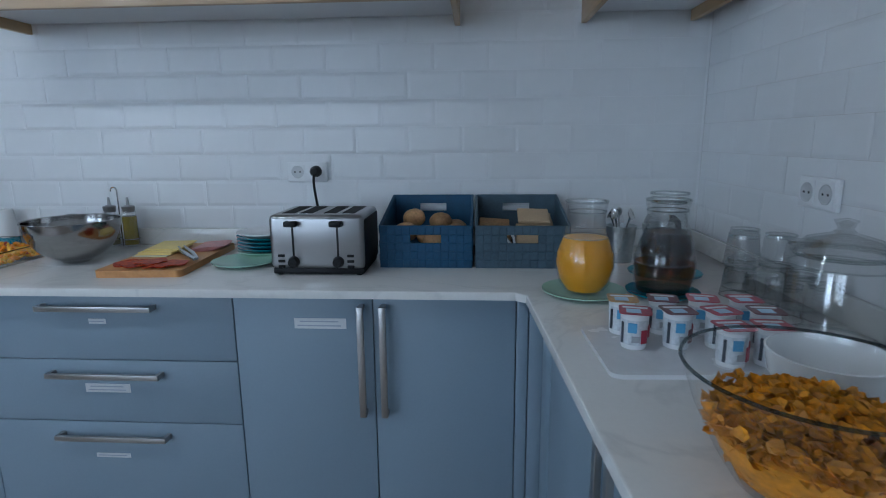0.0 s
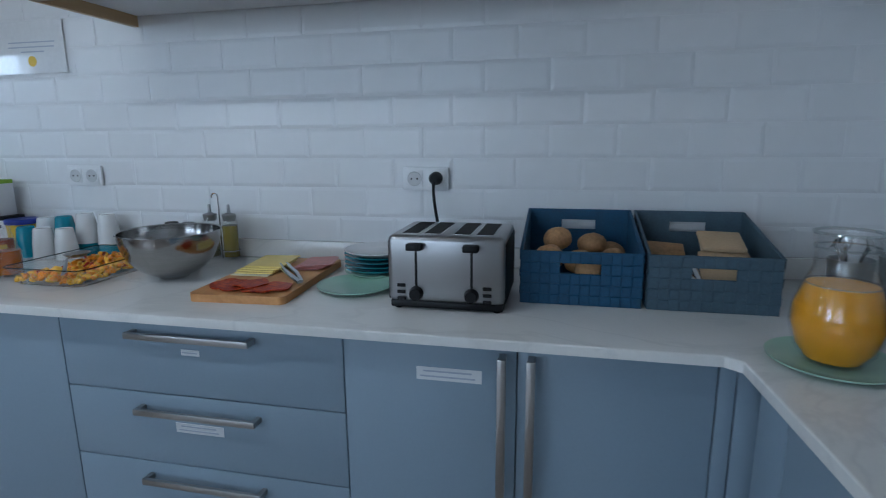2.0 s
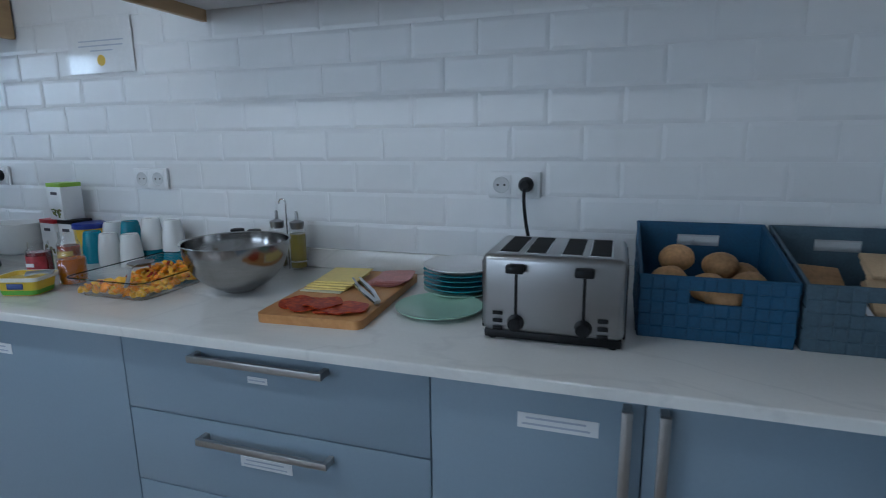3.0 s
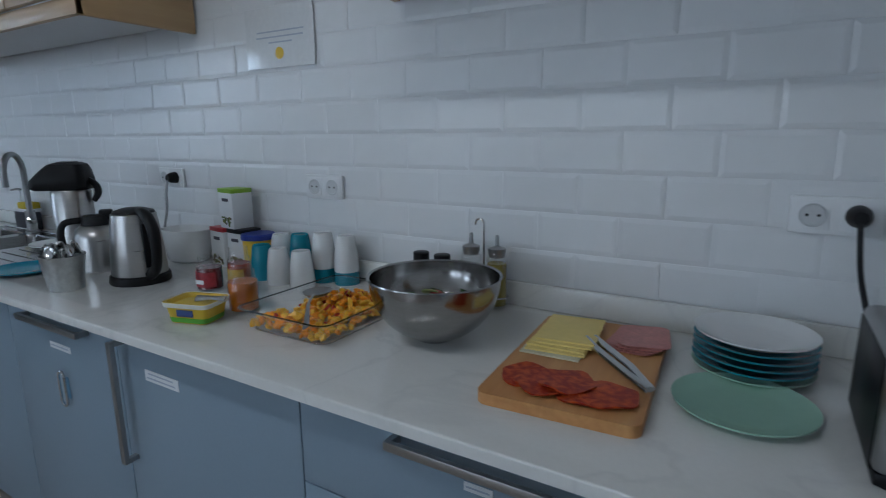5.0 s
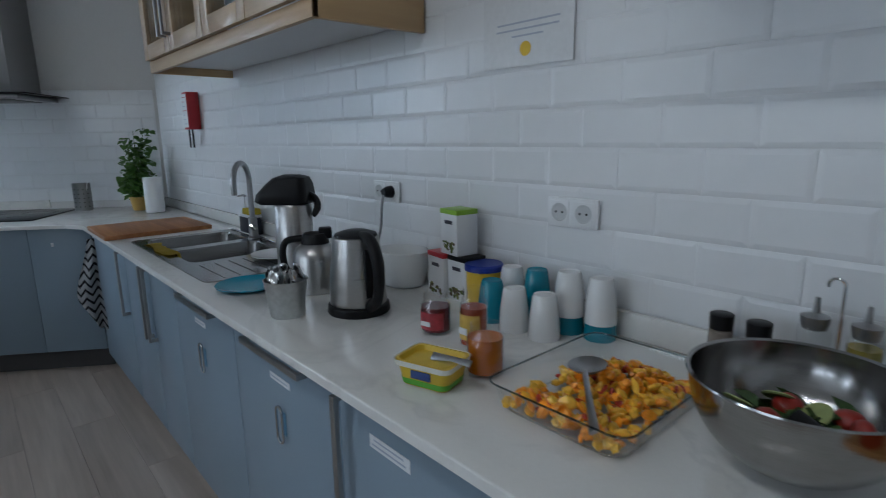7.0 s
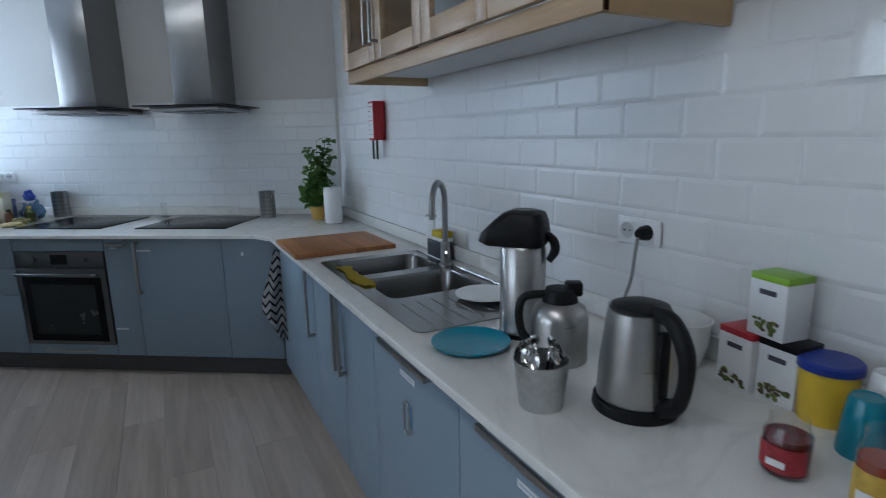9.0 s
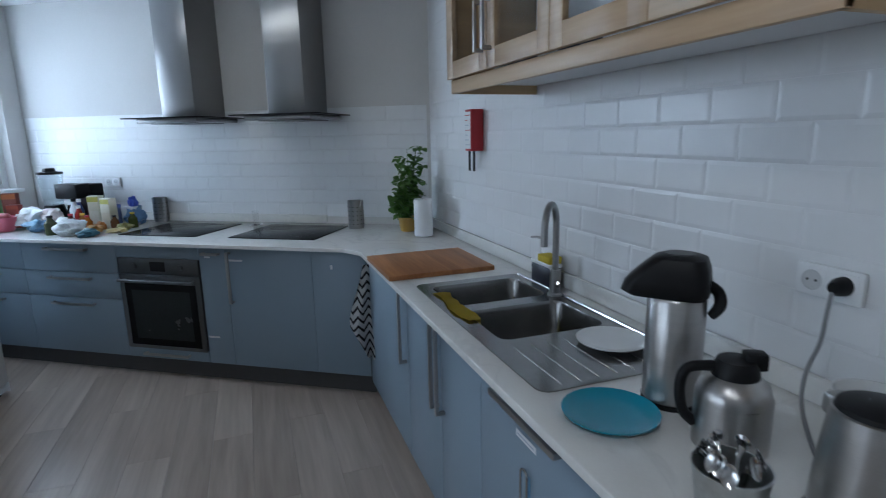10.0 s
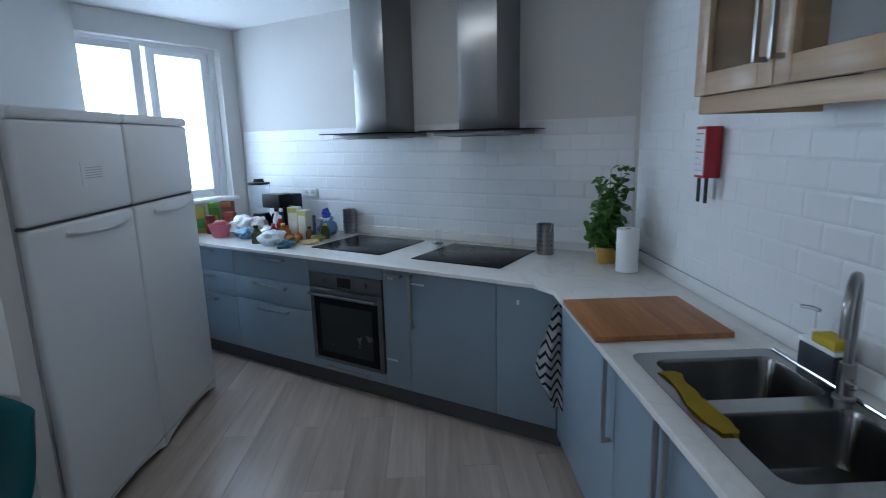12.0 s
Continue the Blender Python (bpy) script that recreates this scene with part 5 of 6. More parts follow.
part("button", poly(B(), rounded(-0.03, 0.032, -0.026, 0.026, 0.02), 0.3441, 0.347), solid("dark_button", (0.07, 0.07, 0.075), 0.4), air, m=pose(0, 0, 0, 0, 0, 40))
part("handle", tube(B(), *swept([(0.056, 0, 0.285), (0.080, 0, 0.268), (0.086, 0, 0.240), (0.070, 0, 0.212)], [0.010, 0.011, 0.011, 0.008]), 10, 1.4), BLACKP, air, m=pose(0, 0, 0, 0, 0, 40))

fl = thing("coffee_pot", pose(-2.395, 2.03, T, 0, 0, 0), "rounded steel coffee flask with black lid and handle", "flask")
part("body", lathe(B(), [(0, 0), (0.066, 0), (0.069, 0.004), (0.069, 0.11), (0.060, 0.135), (0.042, 0.148), (0.0, 0.148)], 40), FLASK, fl)
part("lid", lathe(B(), [(0, 0.1485), (0.043, 0.1485), (0.040, 0.168), (0.034, 0.18), (0.0, 0.182)], 28), BLACKP, fl)
part("spout", box(B(), 0.012, 0.052, -0.018, 0.018, 0.162, 0.196, 0.006), BLACKP, fl, m=pose(0, 0, 0, 0, 0, 60))
part("handle", tube(B(), *swept([(-0.038, 0, 0.165), (-0.085, 0, 0.158), (-0.098, 0, 0.12), (-0.09, 0, 0.07), (-0.068, 0, 0.045)], [0.0105] * 5), 12), BLACKP, fl, m=pose(0, 0, 0, 0, 0, 60))


def pail(x, y, r, h, label, n, long):
    p = thing("metal_pail", pose(x, y, T), label, "pail", "cutlery pails")
    prof = [(0, 0), (r * 0.78, 0), (r * 0.8, 0.003)]
    for i in range(1, 12):
        z = h * i / 12
        prof.append((r * (0.8 + 0.2 * i / 12) + (0.0012 if i in (8, 10) else 0), z))
    prof += [(r + 0.002, h - 0.002), (r + 0.002, h), (r - 0.001, h), (r * 0.79, 0.005), (0, 0.005)]
    part("bucket", lathe(B(), prof, 32), GALV, p)
    for i in range(n):
        a = 6.28 * i / n + random.uniform(-0.3, 0.3)
        lean = random.uniform(0.3, 0.75)
        c, s = math.cos(a), math.sin(a)
        l = long * random.uniform(0.9, 1.08)
        pts = [(r * 0.2 * c, r * 0.2 * s, 0.008), (r * lean * c, r * lean * s, h), (r * (lean + 0.25) * c, r * (lean + 0.25) * s, h + l)]
        g = tube(B(), pts, [0.003, 0.0035, 0.006], 8, 0.5)
        st_ = thing("spoon", p.matrix_world.copy(), "steel spoon standing in a metal pail", "spoon", "cutlery in pails")
        part("stem", g, SHINY, st_)
        hd = lathe(B(), [(0, -0.003), (0.009, -0.001), (0.012, 0.004), (0.009, 0.002), (0, 0.0)], 16, sx=1.0, sy=1.5)
        part("bowl", hd, SHINY, st_, m=Matrix.Translation(Vector(pts[-1]) + Vector((0, 0, 0.006))) @ pose(0, 0, 0, 65, 0, math.degrees(a) + 90))
    return p


pail(-2.231, 1.849, 0.056, 0.100, "small galvanised pail full of cutlery", 10, 0.008)
pail(0.665, 2.095, 0.047, 0.115, "small dark metal pail with spoons in it", 5, 0.03)
pail(0.79, 2.13, 0.047, 0.115, "small dark metal pail with spoons in it", 2, 0.01)
plate(pose(-2.578, 1.888, T), 0.105, BLUE_CER, "turquoise ceramic plate beside the sink", h=0.013)

# ---- juice corner ----


def jug(x, y, drink, level, label, rot, h=0.228, r=0.073, foot=0.046):
    j = thing("jug", pose(x, y, T + 0.0065, 0, 0, rot), label, "jug", "glass jugs")
    out = [(foot - 0.016, 0.0), (foot, 0.002), (0.062 + (foot - 0.046) * 0.4, 0.025), (r, 0.065), (r * 0.97, 0.095), (r * 0.80, 0.135), (r * 0.64, 0.165), (r * 0.62, 0.19), (r * 0.70, h)]
    inn = [(q - 0.003, z + 0.003) for q, z in out[::-1]]
    part("glass", lathe(B(), [(0, 0)] + out + inn + [(0, 0.004)], 40), CLEAR, j)
    body, z = [(0, 0.0045)], 0
    for q, z in out:
        if z + 0.004 < level:
            body.append((q - 0.0032, z + 0.0045))
    fr = [p for p in zip(out, out[1:]) if p[0][1] <= level <= p[1][1]][0]
    k = (level - fr[0][1]) / (fr[1][1] - fr[0][1])
    body += [(fr[0][0] + k * (fr[1][0] - fr[0][0]) - 0.0032, level), (0, level)]
    part("drink", lathe(B(), body, 40), drink, j)
    part("handle", tube(B(), [(r * 0.66, 0, 0.195), (r + 0.02, 0, 0.19), (r + 0.035, 0, 0.15), (r + 0.022, 0, 0.105), (r * 0.98, 0, 0.085)], 0.007, 12), CLEAR, j)
    for hz, rr, tt in ((h, r * 0.68, 0.003), (h - 0.025, r * 0.65, 0.0018), (level + 0.002, body[-2][0] + 0.001, 0.0012)):
        part("rim", tube(B(), arc((0, 0, hz), rr, 0, 360, 32, "z"), tt, 6), THICK, j, "thick glass edge")
    return j


ORANGE = solid("orange_juice", (0.78, 0.36, 0.002), 0.3, var=0.04)
TEA = thin_glass("iced_tea", (0.74, 0.42, 0.22), 0.05)
plate(pose(0.481, 1.72, T), 0.104, GREEN_CER, "pale green plate under a juice jug", h=0.012)
plate(pose(0.674, 1.715, T), 0.088, BLUE_CER, "blue-green plate under a jug", h=0.012)
jug(0.481, 1.72, ORANGE, 0.138, "glass jug of orange juice on a plate", 20)
jug(0.674, 1.715, TEA, 0.078, "glass jug of iced tea on a plate", -95, 0.232, 0.074, 0.064)
plate(pose(0.745, 1.912, T), 0.10, BLUE_CER, "blue-green plate under a jug", h=0.012)
jug(0.745, 1.912, TEA, 0.12, "glass jug of iced tea on a plate behind another", 0, 0.228)
tray = poly(B(), rounded(-0.185, 0.185, -0.112, 0.126, 0.02), 0, 0.008)
simple("tray", tray, solid("white_tray", (0.70, 0.71, 0.72), 0.25), pose(0.612, 1.335, T, 0, 0, 2), "flat white plastic tray under the yoghurts", "tray")


def yoghurt(m, col, label):
    y = thing("yoghurt_pot", m @ Matrix.Diagonal((0.79, 0.79, 1.12, 1)), label, "yoghurt", "yoghurt pots")
    part("pot", lathe(B(), [(0, 0), (0.027, 0), (0.0285, 0.003), (0.0315, 0.055), (0.034, 0.058), (0.034, 0.061), (0, 0.061)], 24), WHITEP, y)
    b, n = B(), 16
    va = [b.verts.new(((0.0291 + 0.0026 * t) * math.sin(radians(a)), -(0.0291 + 0.0026 * t) * math.cos(radians(a)), 0.008 + 0.042 * t)) for t in (0, 1) for a in [-150 + 300 * i / n for i in range(n + 1)]]
    for i in range(n):
        b.faces.new((va[i], va[i + 1], va[n + 2 + i], va[n + 1 + i]))
    sl = part("sleeve", b, solid("sleeve", (0.62, 0.65, 0.68), 0.4, var=0.25, scale=70, fine=200), y)
    for a, w, z0, z1, c in ((-10, 0.020, 0.030, 0.046, (0.12, 0.35, 0.60)), (40, 0.016, 0.012, 0.034, col), (-55, 0.006, 0.01, 0.045, (0.05, 0.06, 0.08)), (75, 0.012, 0.02, 0.04, (0.30, 0.03, 0.05)), (5, 0.018, 0.014, 0.024, (0.35, 0.36, 0.38))):
        slab("print", -w / 2, w / 2, -0.0335, -0.0312, z0, z1, solid("sleeve_ink", c, 0.45), sl, m=pose(0, 0, 0, 0, 0, a))
    f = poly(B(), rounded(-0.036, 0.036, -0.036, 0.036, 0.012), 0.0612, 0.0622)
    fo = part("foil_lid", f, solid("foil_print", col, 0.3, var=0.5, scale=45, fine=160), y, "printed foil lid")
    slab("print", -0.02, 0.012, -0.024, 0.004, 0.0623, 0.0628, solid("foil_ink", (0.45, 0.62, 0.75), 0.35), fo)
    slab("print", -0.028, 0.028, 0.012, 0.022, 0.0623, 0.0628, PAPER, fo)


cols = ((0.35, 0.02, 0.05), (0.12, 0.02, 0.03), (0.35, 0.02, 0.05), (0.45, 0.25, 0.06))
for i, (x, y) in enumerate(((0.50, 1.344), (0.578, 1.348), (0.655, 1.35), (0.497, 1.42), (0.575, 1.424), (0.652, 1.426), (0.73, 1.424), (0.735, 1.352), (0.639, 1.266), (0.705, 1.272))):
    yoghurt(pose(x, y, T + 0.0085, 0, 0, random.uniform(-15, 15)), cols[3] if i == 3 else cols[i % 3], "small yoghurt pot with a printed foil lid")


def tumbler(x, y, z, label="upturned clear glass tumbler"):
    b = lathe(B(), [(0.0345, 0.002), (0.036, 0), (0.0365, 0.002), (0.030, 0.098), (0.028, 0.1), (0, 0.1), (0, 0.092), (0.0275, 0.091)], 28)
    g = simple("glass_tumbler", b, TUMB, pose(x, y, T + z) @ Matrix.Diagonal((1.12, 1.12, 0.78, 1)), label, "glass", "upturned glasses")
    for name, r, h, t in (("rim", 0.0355, 0.002, 0.0018), ("base_edge", 0.029, 0.097, 0.0026), ("base_edge", 0.027, 0.088, 0.002)):
        part(name, tube(B(), arc((0, 0, h), r, 0, 360, 28, "z"), t, 6), THICK, g)
    return g


for x, y in ((0.855, 1.71), (0.941, 1.71), (0.895, 1.79), (0.862, 1.622), (0.948, 1.622), (0.866, 1.535), (0.952, 1.535)):
    tumbler(x, y, 0)
for x, y in ((0.857, 1.711), (0.943, 1.709), (0.896, 1.79), (0.948, 1.623)):
    tumbler(x, y, 0.0785)
ck = thing("cake_dome", pose(0.885, 1.40, T), "clear glass storage jar with a domed lid", "jar")
part("jar_body", lathe(B(), [(0, 0), (0.078, 0), (0.084, 0.006), (0.085, 0.15), (0.076, 0.17), (0.073, 0.17)], 40), TUMB, ck)
part("jar_lid", lathe(B(), [(0.08, 0.171), (0.082, 0.176), (0.06, 0.20), (0.02, 0.212), (0.012, 0.22), (0.02, 0.235), (0, 0.24), (0, 0.236), (0.012, 0.23), (0.006, 0.22), (0.015, 0.208), (0.057, 0.196), (0.076, 0.175), (0.076, 0.171)], 40), TUMB, ck)
for name, r, h, t in (("base_edge", 0.081, 0.004, 0.003), ("collar", 0.076, 0.171, 0.0035), ("rim_edge", 0.081, 0.176, 0.0025), ("shoulder", 0.085, 0.152, 0.0018)):
    part(name, tube(B(), arc((0, 0, h), r, 0, 360, 36, "z"), t, 6), THICK, ck)
wb_ = thing("white_bowl", pose(0.712, 1.135, T), "white bowl standing behind the cereal", "bowl")
part("shell", lathe(B(), [(0, 0), (0.04, 0), (0.045, 0.004), (0.075, 0.05), (0.082, 0.085), (0.079, 0.086), (0.07, 0.05), (0.04, 0.008), (0, 0.006)], 40), WHITE_CER, wb_)

# glass bowl of cornflakes
CX, CY, CR, CH = 0.575, 0.945, 0.135, 0.14
cb = thing("glass_bowl", pose(CX, CY, T), "large clear glass bowl of corn flakes", "bowl")
out = [(0, 0), (0.062, 0), (0.072, 0.006), (0.094, 0.04), (0.118, 0.09), (CR, CH)]
part("shell", lathe(B(), out + [(CR + 0.001, CH + 0.003), (CR - 0.004, CH + 0.002)] + [(CR - 0.006, CH - 0.006)], 56), CLEAR, cb)
part("rim", tube(B(), [(CR * math.cos(6.2832 * i / 48), CR * math.sin(6.2832 * i / 48), CH + 0.002) for i in range(49)], 0.0022, 8), RIMGLASS, cb, "dark edge of the glass")
FLAKE = solid("corn_flake", (0.62, 0.28, 0.045), 0.6, var=0.35, scale=50, fine=200)
fn, fl_, fb_ = nodes_of(FLAKE)
geo, rng = fn.new("ShaderNodeNewGeometry"), fn.new("ShaderNodeMapRange")
rng.inputs["To Min"].default_value, rng.inputs["To Max"].default_value = 1.0, 1.2
fl_.new(geo.outputs["Random Per Island"], rng.inputs["Value"])
fhs = fb_.inputs["Base Color"].links[0].from_node
fl_.new(rng.outputs[0], fhs.inputs["Saturation"])
rv = fn.new("ShaderNodeMath")
rv.operation = "MULTIPLY"
old_value = fhs.inputs["Value"].links[0].from_socket
rg2 = fn.new("ShaderNodeMapRange")
rg2.inputs["To Min"].default_value, rg2.inputs["To Max"].default_value = 0.72, 1.2
fl_.new(geo.outputs["Random Per Island"], rg2.inputs["Value"])
fl_.new(old_value, rv.inputs[0]), fl_.new(rg2.outputs[0], rv.inputs[1]), fl_.new(rv.outputs[0], fhs.inputs["Value"])
fk = thing("corn_flakes", pose(CX, CY, T + 0.006), "golden brown corn flakes heaped in a glass bowl", "cereal")
part("heap", lathe(B(), [(0, 0.082), (0.055, 0.079), (0.085, 0.069), (0.1, 0.06), (0.088, 0.035), (0.066, 0.004), (0, 0.002)], 32), FLAKE, fk)["kind"] = "stuff"
b = B()
for i in range(1500):
    a = random.uniform(0, 6.2832)
    if i % 3:
        q = 0.103 * math.sqrt(random.random())
        z = 0.093 - 0.030 * (q / 0.103) ** 2 + random.uniform(-0.008, 0.012)
        tilt = Euler((random.uniform(-0.9, 0.9), random.uniform(-0.9, 0.9), a))
    else:
        z = random.uniform(0.01, 0.085)
        q = 0.067 + 0.038 * (z / 0.085) - random.uniform(0.0, 0.008)
        tilt = Euler((random.uniform(1.0, 2.0), 0, a + 1.57))
    m = Matrix.Translation((q * math.cos(a), q * math.sin(a), z)) @ tilt.to_matrix().to_4x4()
    s, t = random.uniform(0.006, 0.0135), random.uniform(0.5, 1.0)
    cv = random.uniform(0.001, 0.006)
    c = b.verts.new(m @ Vector((0, 0, -cv)))
    v = [b.verts.new(m @ Vector((s * math.cos(k * 1.0472) * random.uniform(0.7, 1.1), s * t * math.sin(k * 1.0472) * random.uniform(0.7, 1.1), cv * random.uniform(-0.3, 1.2)))) for k in range(6)]
    for k in range(6):
        b.faces.new((c, v[k], v[(k + 1) % 6]))
part("flakes", b, FLAKE, fk)["kind"] = "stuff"

# ---- notice on the tiles ----
sg = thing("notice", pose(-1.847, WALL_Y - 0.0085, 1.616), "laminated white notice with a yellow round mark", "notice")
slab("sheet", -0.145, 0.145, -0.0012, 0, -0.072, 0.105, solid("laminated_paper", (0.74, 0.75, 0.76), 0.08, rvar=0.02), sg)
for z, x0, x1 in ((0.034, -0.095, 0.105), (0.018, -0.098, 0.102), (0.002, -0.045, 0.055)):
    slab("print", x0, x1, -0.0018, -0.0013, z - 0.0022, z + 0.0022, LABELINK, sg)
part("yellow_mark", lathe(B(), [(0, 0.0006), (0.018, 0.0006), (0.018, 0)], 28), YELLOW, sg, m=pose(0.0, -0.0013, -0.03, 90))

# ---- around the sink ----
bd = box(B(), -0.226, 0.226, -0.248, 0.248, 0, 0.022, 0.003)
cbd = simple("chopping_board", bd, OAK, pose(-4.083, 1.963, T + 0.0005), "large oiled wooden chopping board beside the sink", "board")


def ragged_cloth(name, pts_fn, nu, nv, mat, m, label, th=0.003):
    b = B()
    g = [[b.verts.new(pts_fn(i / nu, j / nv)) for j in range(nv + 1)] for i in range(nu + 1)]
    for i in range(nu):
        for j in range(nv):
            b.faces.new((g[i][j], g[i + 1][j], g[i + 1][j + 1], g[i][j + 1]))
    ext = bmesh.ops.solidify(b, geom=list(b.faces), thickness=th)
    return simple(name, b, mat, m, label, "cloth")


def yellow_drape(u, v):
    x = -3.60 + 0.36 * u
    w = 0.010 * math.sin(9 * u + 3 * v) + 0.006 * math.sin(23 * u)
    s = v * 0.15 + 0.01 * math.sin(7 * u)
    if s < 0.055:
        return (x, 1.822 + s, 0.9165 + 0.004 * abs(math.sin(11 * u)))
    return (x + 0.01 * math.sin(12 * v), 1.88 + 0.10 * (s - 0.055) + w * 0.6, 0.918 - (s - 0.055) * 0.95)


ragged_cloth("dish_cloth", yellow_drape, 26, 12, solid("yellow_cloth", (0.50, 0.36, 0.02), 0.85, var=0.15, fine=300, bump=0.5), ID, "yellow dish cloth draped over the sink edge")


def zigzag():
    m = bpy.data.materials.new("zigzag_cotton")
    m.use_nodes = True
    n, l, b = nodes_of(m)
    tc, sp_ = n.new("ShaderNodeTexCoord"), n.new("ShaderNodeSeparateXYZ")
    l.new(tc.outputs["Object"], sp_.inputs[0])

    def op(kind, a, c=None, d=None):
        q = n.new("ShaderNodeMath")
        q.operation = kind
        for i, s in enumerate((a, c, d)):
            if s is None:
                continue
            if isinstance(s, (int, float)):
                q.inputs[i].default_value = s
            else:
                l.new(s, q.inputs[i])
        return q.outputs[0]

    zig = op("PINGPONG", op("MULTIPLY", sp_.outputs[0], 34.0), 1.0)
    v = op("GREATER_THAN", op("FRACT", op("MULTIPLY_ADD", sp_.outputs[2], 20.0, op("MULTIPLY", zig, 0.8))), 0.36)
    mix = n.new("ShaderNodeMix")
    mix.data_type = "RGBA"
    mix.inputs[6].default_value, mix.inputs[7].default_value = (0.02, 0.02, 0.025, 1), (0.62, 0.62, 0.62, 1)
    l.new(v, mix.inputs[0]), l.new(mix.outputs[2], b.inputs["Base Color"])
    b.inputs["Roughness"].default_value = 0.9
    return m


def towel_drape(u, v):
    width = 0.03 + 0.08 * min(v / 0.62, 1.15 * (1 - v) / 0.38 + 0.1, 1.0)
    x = (u - 0.5) * 2 * width
    return (x * (1 - 0.2 * v) + 0.012 * math.sin(6 * v + 1), 0.026 * math.sin(11 * u + 3 * v) * min(1, 3 * v) - 0.030 * v, -0.55 * v * (1 - 0.10 * abs(u - 0.6)))


ragged_cloth("tea_towel", towel_drape, 18, 20, zigzag(), STOVE @ pose(0.044, -0.004, 0.825, 0, 0, 20), "black and white zigzag tea towel hanging from the corner")

soap = thing("soap_caddy", pose(-3.55, 2.297, T, 0, 0, 0) @ Matrix.Scale(1.0, 4), "black, white and yellow soap dispenser with a sponge", "dispenser")
slab("tub", -0.075, 0.075, -0.028, 0.028, 0, 0.085, solid("navy_plastic", (0.015, 0.018, 0.03), 0.4), soap, 0.008)
slab("collar", -0.077, 0.077, -0.030, 0.030, 0.0855, 0.1, WHITEP, soap, 0.004)
slab("sponge", -0.02, 0.072, -0.03, 0.03, 0.1005, 0.13, solid("sponge", (0.55, 0.42, 0.03), 0.9, var=0.2, fine=300, bump=0.8), soap, 0.005, "yellow sponge")
part("pump", lathe(B(), [(0, 0.1), (0.012, 0.1), (0.012, 0.125), (0.005, 0.127), (0.005, 0.185), (0, 0.185)], 16, (-0.05, 0, 0)), WHITEP, soap)
part("nozzle", tube(B(), [(-0.035, 0, 0.187), (-0.06, -0.005, 0.189), (-0.10, -0.012, 0.183)], 0.006, 10, 0.7), STEEL, soap)
plate(pose(-2.905, 2.135, T + 0.011, 0, 0, 0), 0.10, WHITE_CER, "white plate upturned on the drainer", h=0.012)

# ---- corner by the hobs ----
rl = thing("paper_towel_roll", pose(-4.835, 2.185, T), "white paper towel roll standing on the worktop", "paper towel")
part("roll", lathe(B(), [(0.018, 0.004), (0.056, 0.004), (0.057, 0.008), (0.057, 0.226), (0.056, 0.23), (0.018, 0.23)], 40), solid("tissue", (0.76, 0.77, 0.78), 0.9, var=0.03, fine=200, bump=0.4), rl)
part("core", lathe(B(), [(0.0175, 0), (0.0175, 0.228), (0.016, 0.228), (0.016, 0.002)], 24), solid("cardboard", (0.3, 0.22, 0.14), 0.8), rl)

pl = thing("potted_plant", pose(-5.06, 2.155, T), "bushy green basil plant in a yellow pot", "plant")
pl.scale = (1.2, 1.2, 1.1)
part("pot", lathe(B(), [(0, 0), (0.042, 0), (0.046, 0.004), (0.056, 0.075), (0.058, 0.076), (0.058, 0.084), (0.053, 0.084), (0.05, 0.07), (0, 0.07)], 32), solid("yellow_glaze", (0.42, 0.26, 0.05), 0.3), pl)
part("soil", lathe(B(), [(0, 0.074), (0.05, 0.07), (0, 0.07)], 24), solid("soil", (0.03, 0.02, 0.015), 0.9, var=0.4, bump=0.8), pl)
PLANT = solid("basil_leaf", (0.085, 0.185, 0.035), 0.45, var=0.35, scale=30, fine=90)
lv, stm = B(), B()
shoots = [(0.012, 0.0, 0.46), (-0.04, -0.01, 0.32), (0.07, 0.0, 0.33), (-0.02, 0.0, 0.36), (0.05, 0.02, 0.30), (0.075, -0.03, 0.26), (-0.07, 0.01, 0.27), (-0.05, -0.04, 0.20), (0.02, 0.05, 0.48), (0.005, -0.02, 0.42), (-0.085, -0.02, 0.15), (0.09, 0.01, 0.20), (0.03, -0.06, 0.17), (-0.03, 0.05, 0.22), (0.06, -0.05, 0.32)]
for sx, sy, sh in shoots:
    pts = [(sx * 0.2 * (1 - t) + sx * t * (0.6 + 0.4 * t), sy * t, 0.07 + (sh - 0.05) * t) for t in (0, 0.35, 0.7, 1)]
    tube(stm, pts, [0.003, 0.0026, 0.002, 0.0012], 6)
    for k in range(int(16 + sh * 60)):
        t = random.uniform(0.18, 1.0)
        px, py, pz = sx * 0.2 * (1 - t) + sx * t, sy * t, 0.07 + (sh - 0.05) * t
        spread = 0.045 + 0.055 * (1 - t)
        a = random.uniform(0, 6.28)
        s = random.uniform(0.020, 0.036) * (1.2 - 0.4 * t)
        m = Matrix.Translation((px + spread * math.cos(a) * random.random(), py + spread * math.sin(a) * random.random(), pz)) @ Euler((random.uniform(-0.9, 0.3), random.uniform(-0.5, 0.5), a)).to_matrix().to_4x4()
        rim = [m @ Vector(p) for p in ((0, 0, 0), (s * 0.55, s * 0.5, s * 0.12), (s * 0.6, s * 1.1, s * 0.1), (0, s * 1.9, -s * 0.3), (-s * 0.6, s * 1.1, s * 0.1), (-s * 0.55, s * 0.5, s * 0.12))]
        c = lv.verts.new(m @ Vector((0, s * 0.9, -s * 0.08)))
        v = [lv.verts.new(p) for p in rim]
        for q in range(6):
            lv.faces.new((c, v[q], v[(q + 1) % 6]))
part("stems", stm, solid("stem", (0.08, 0.14, 0.03), 0.6), pl)
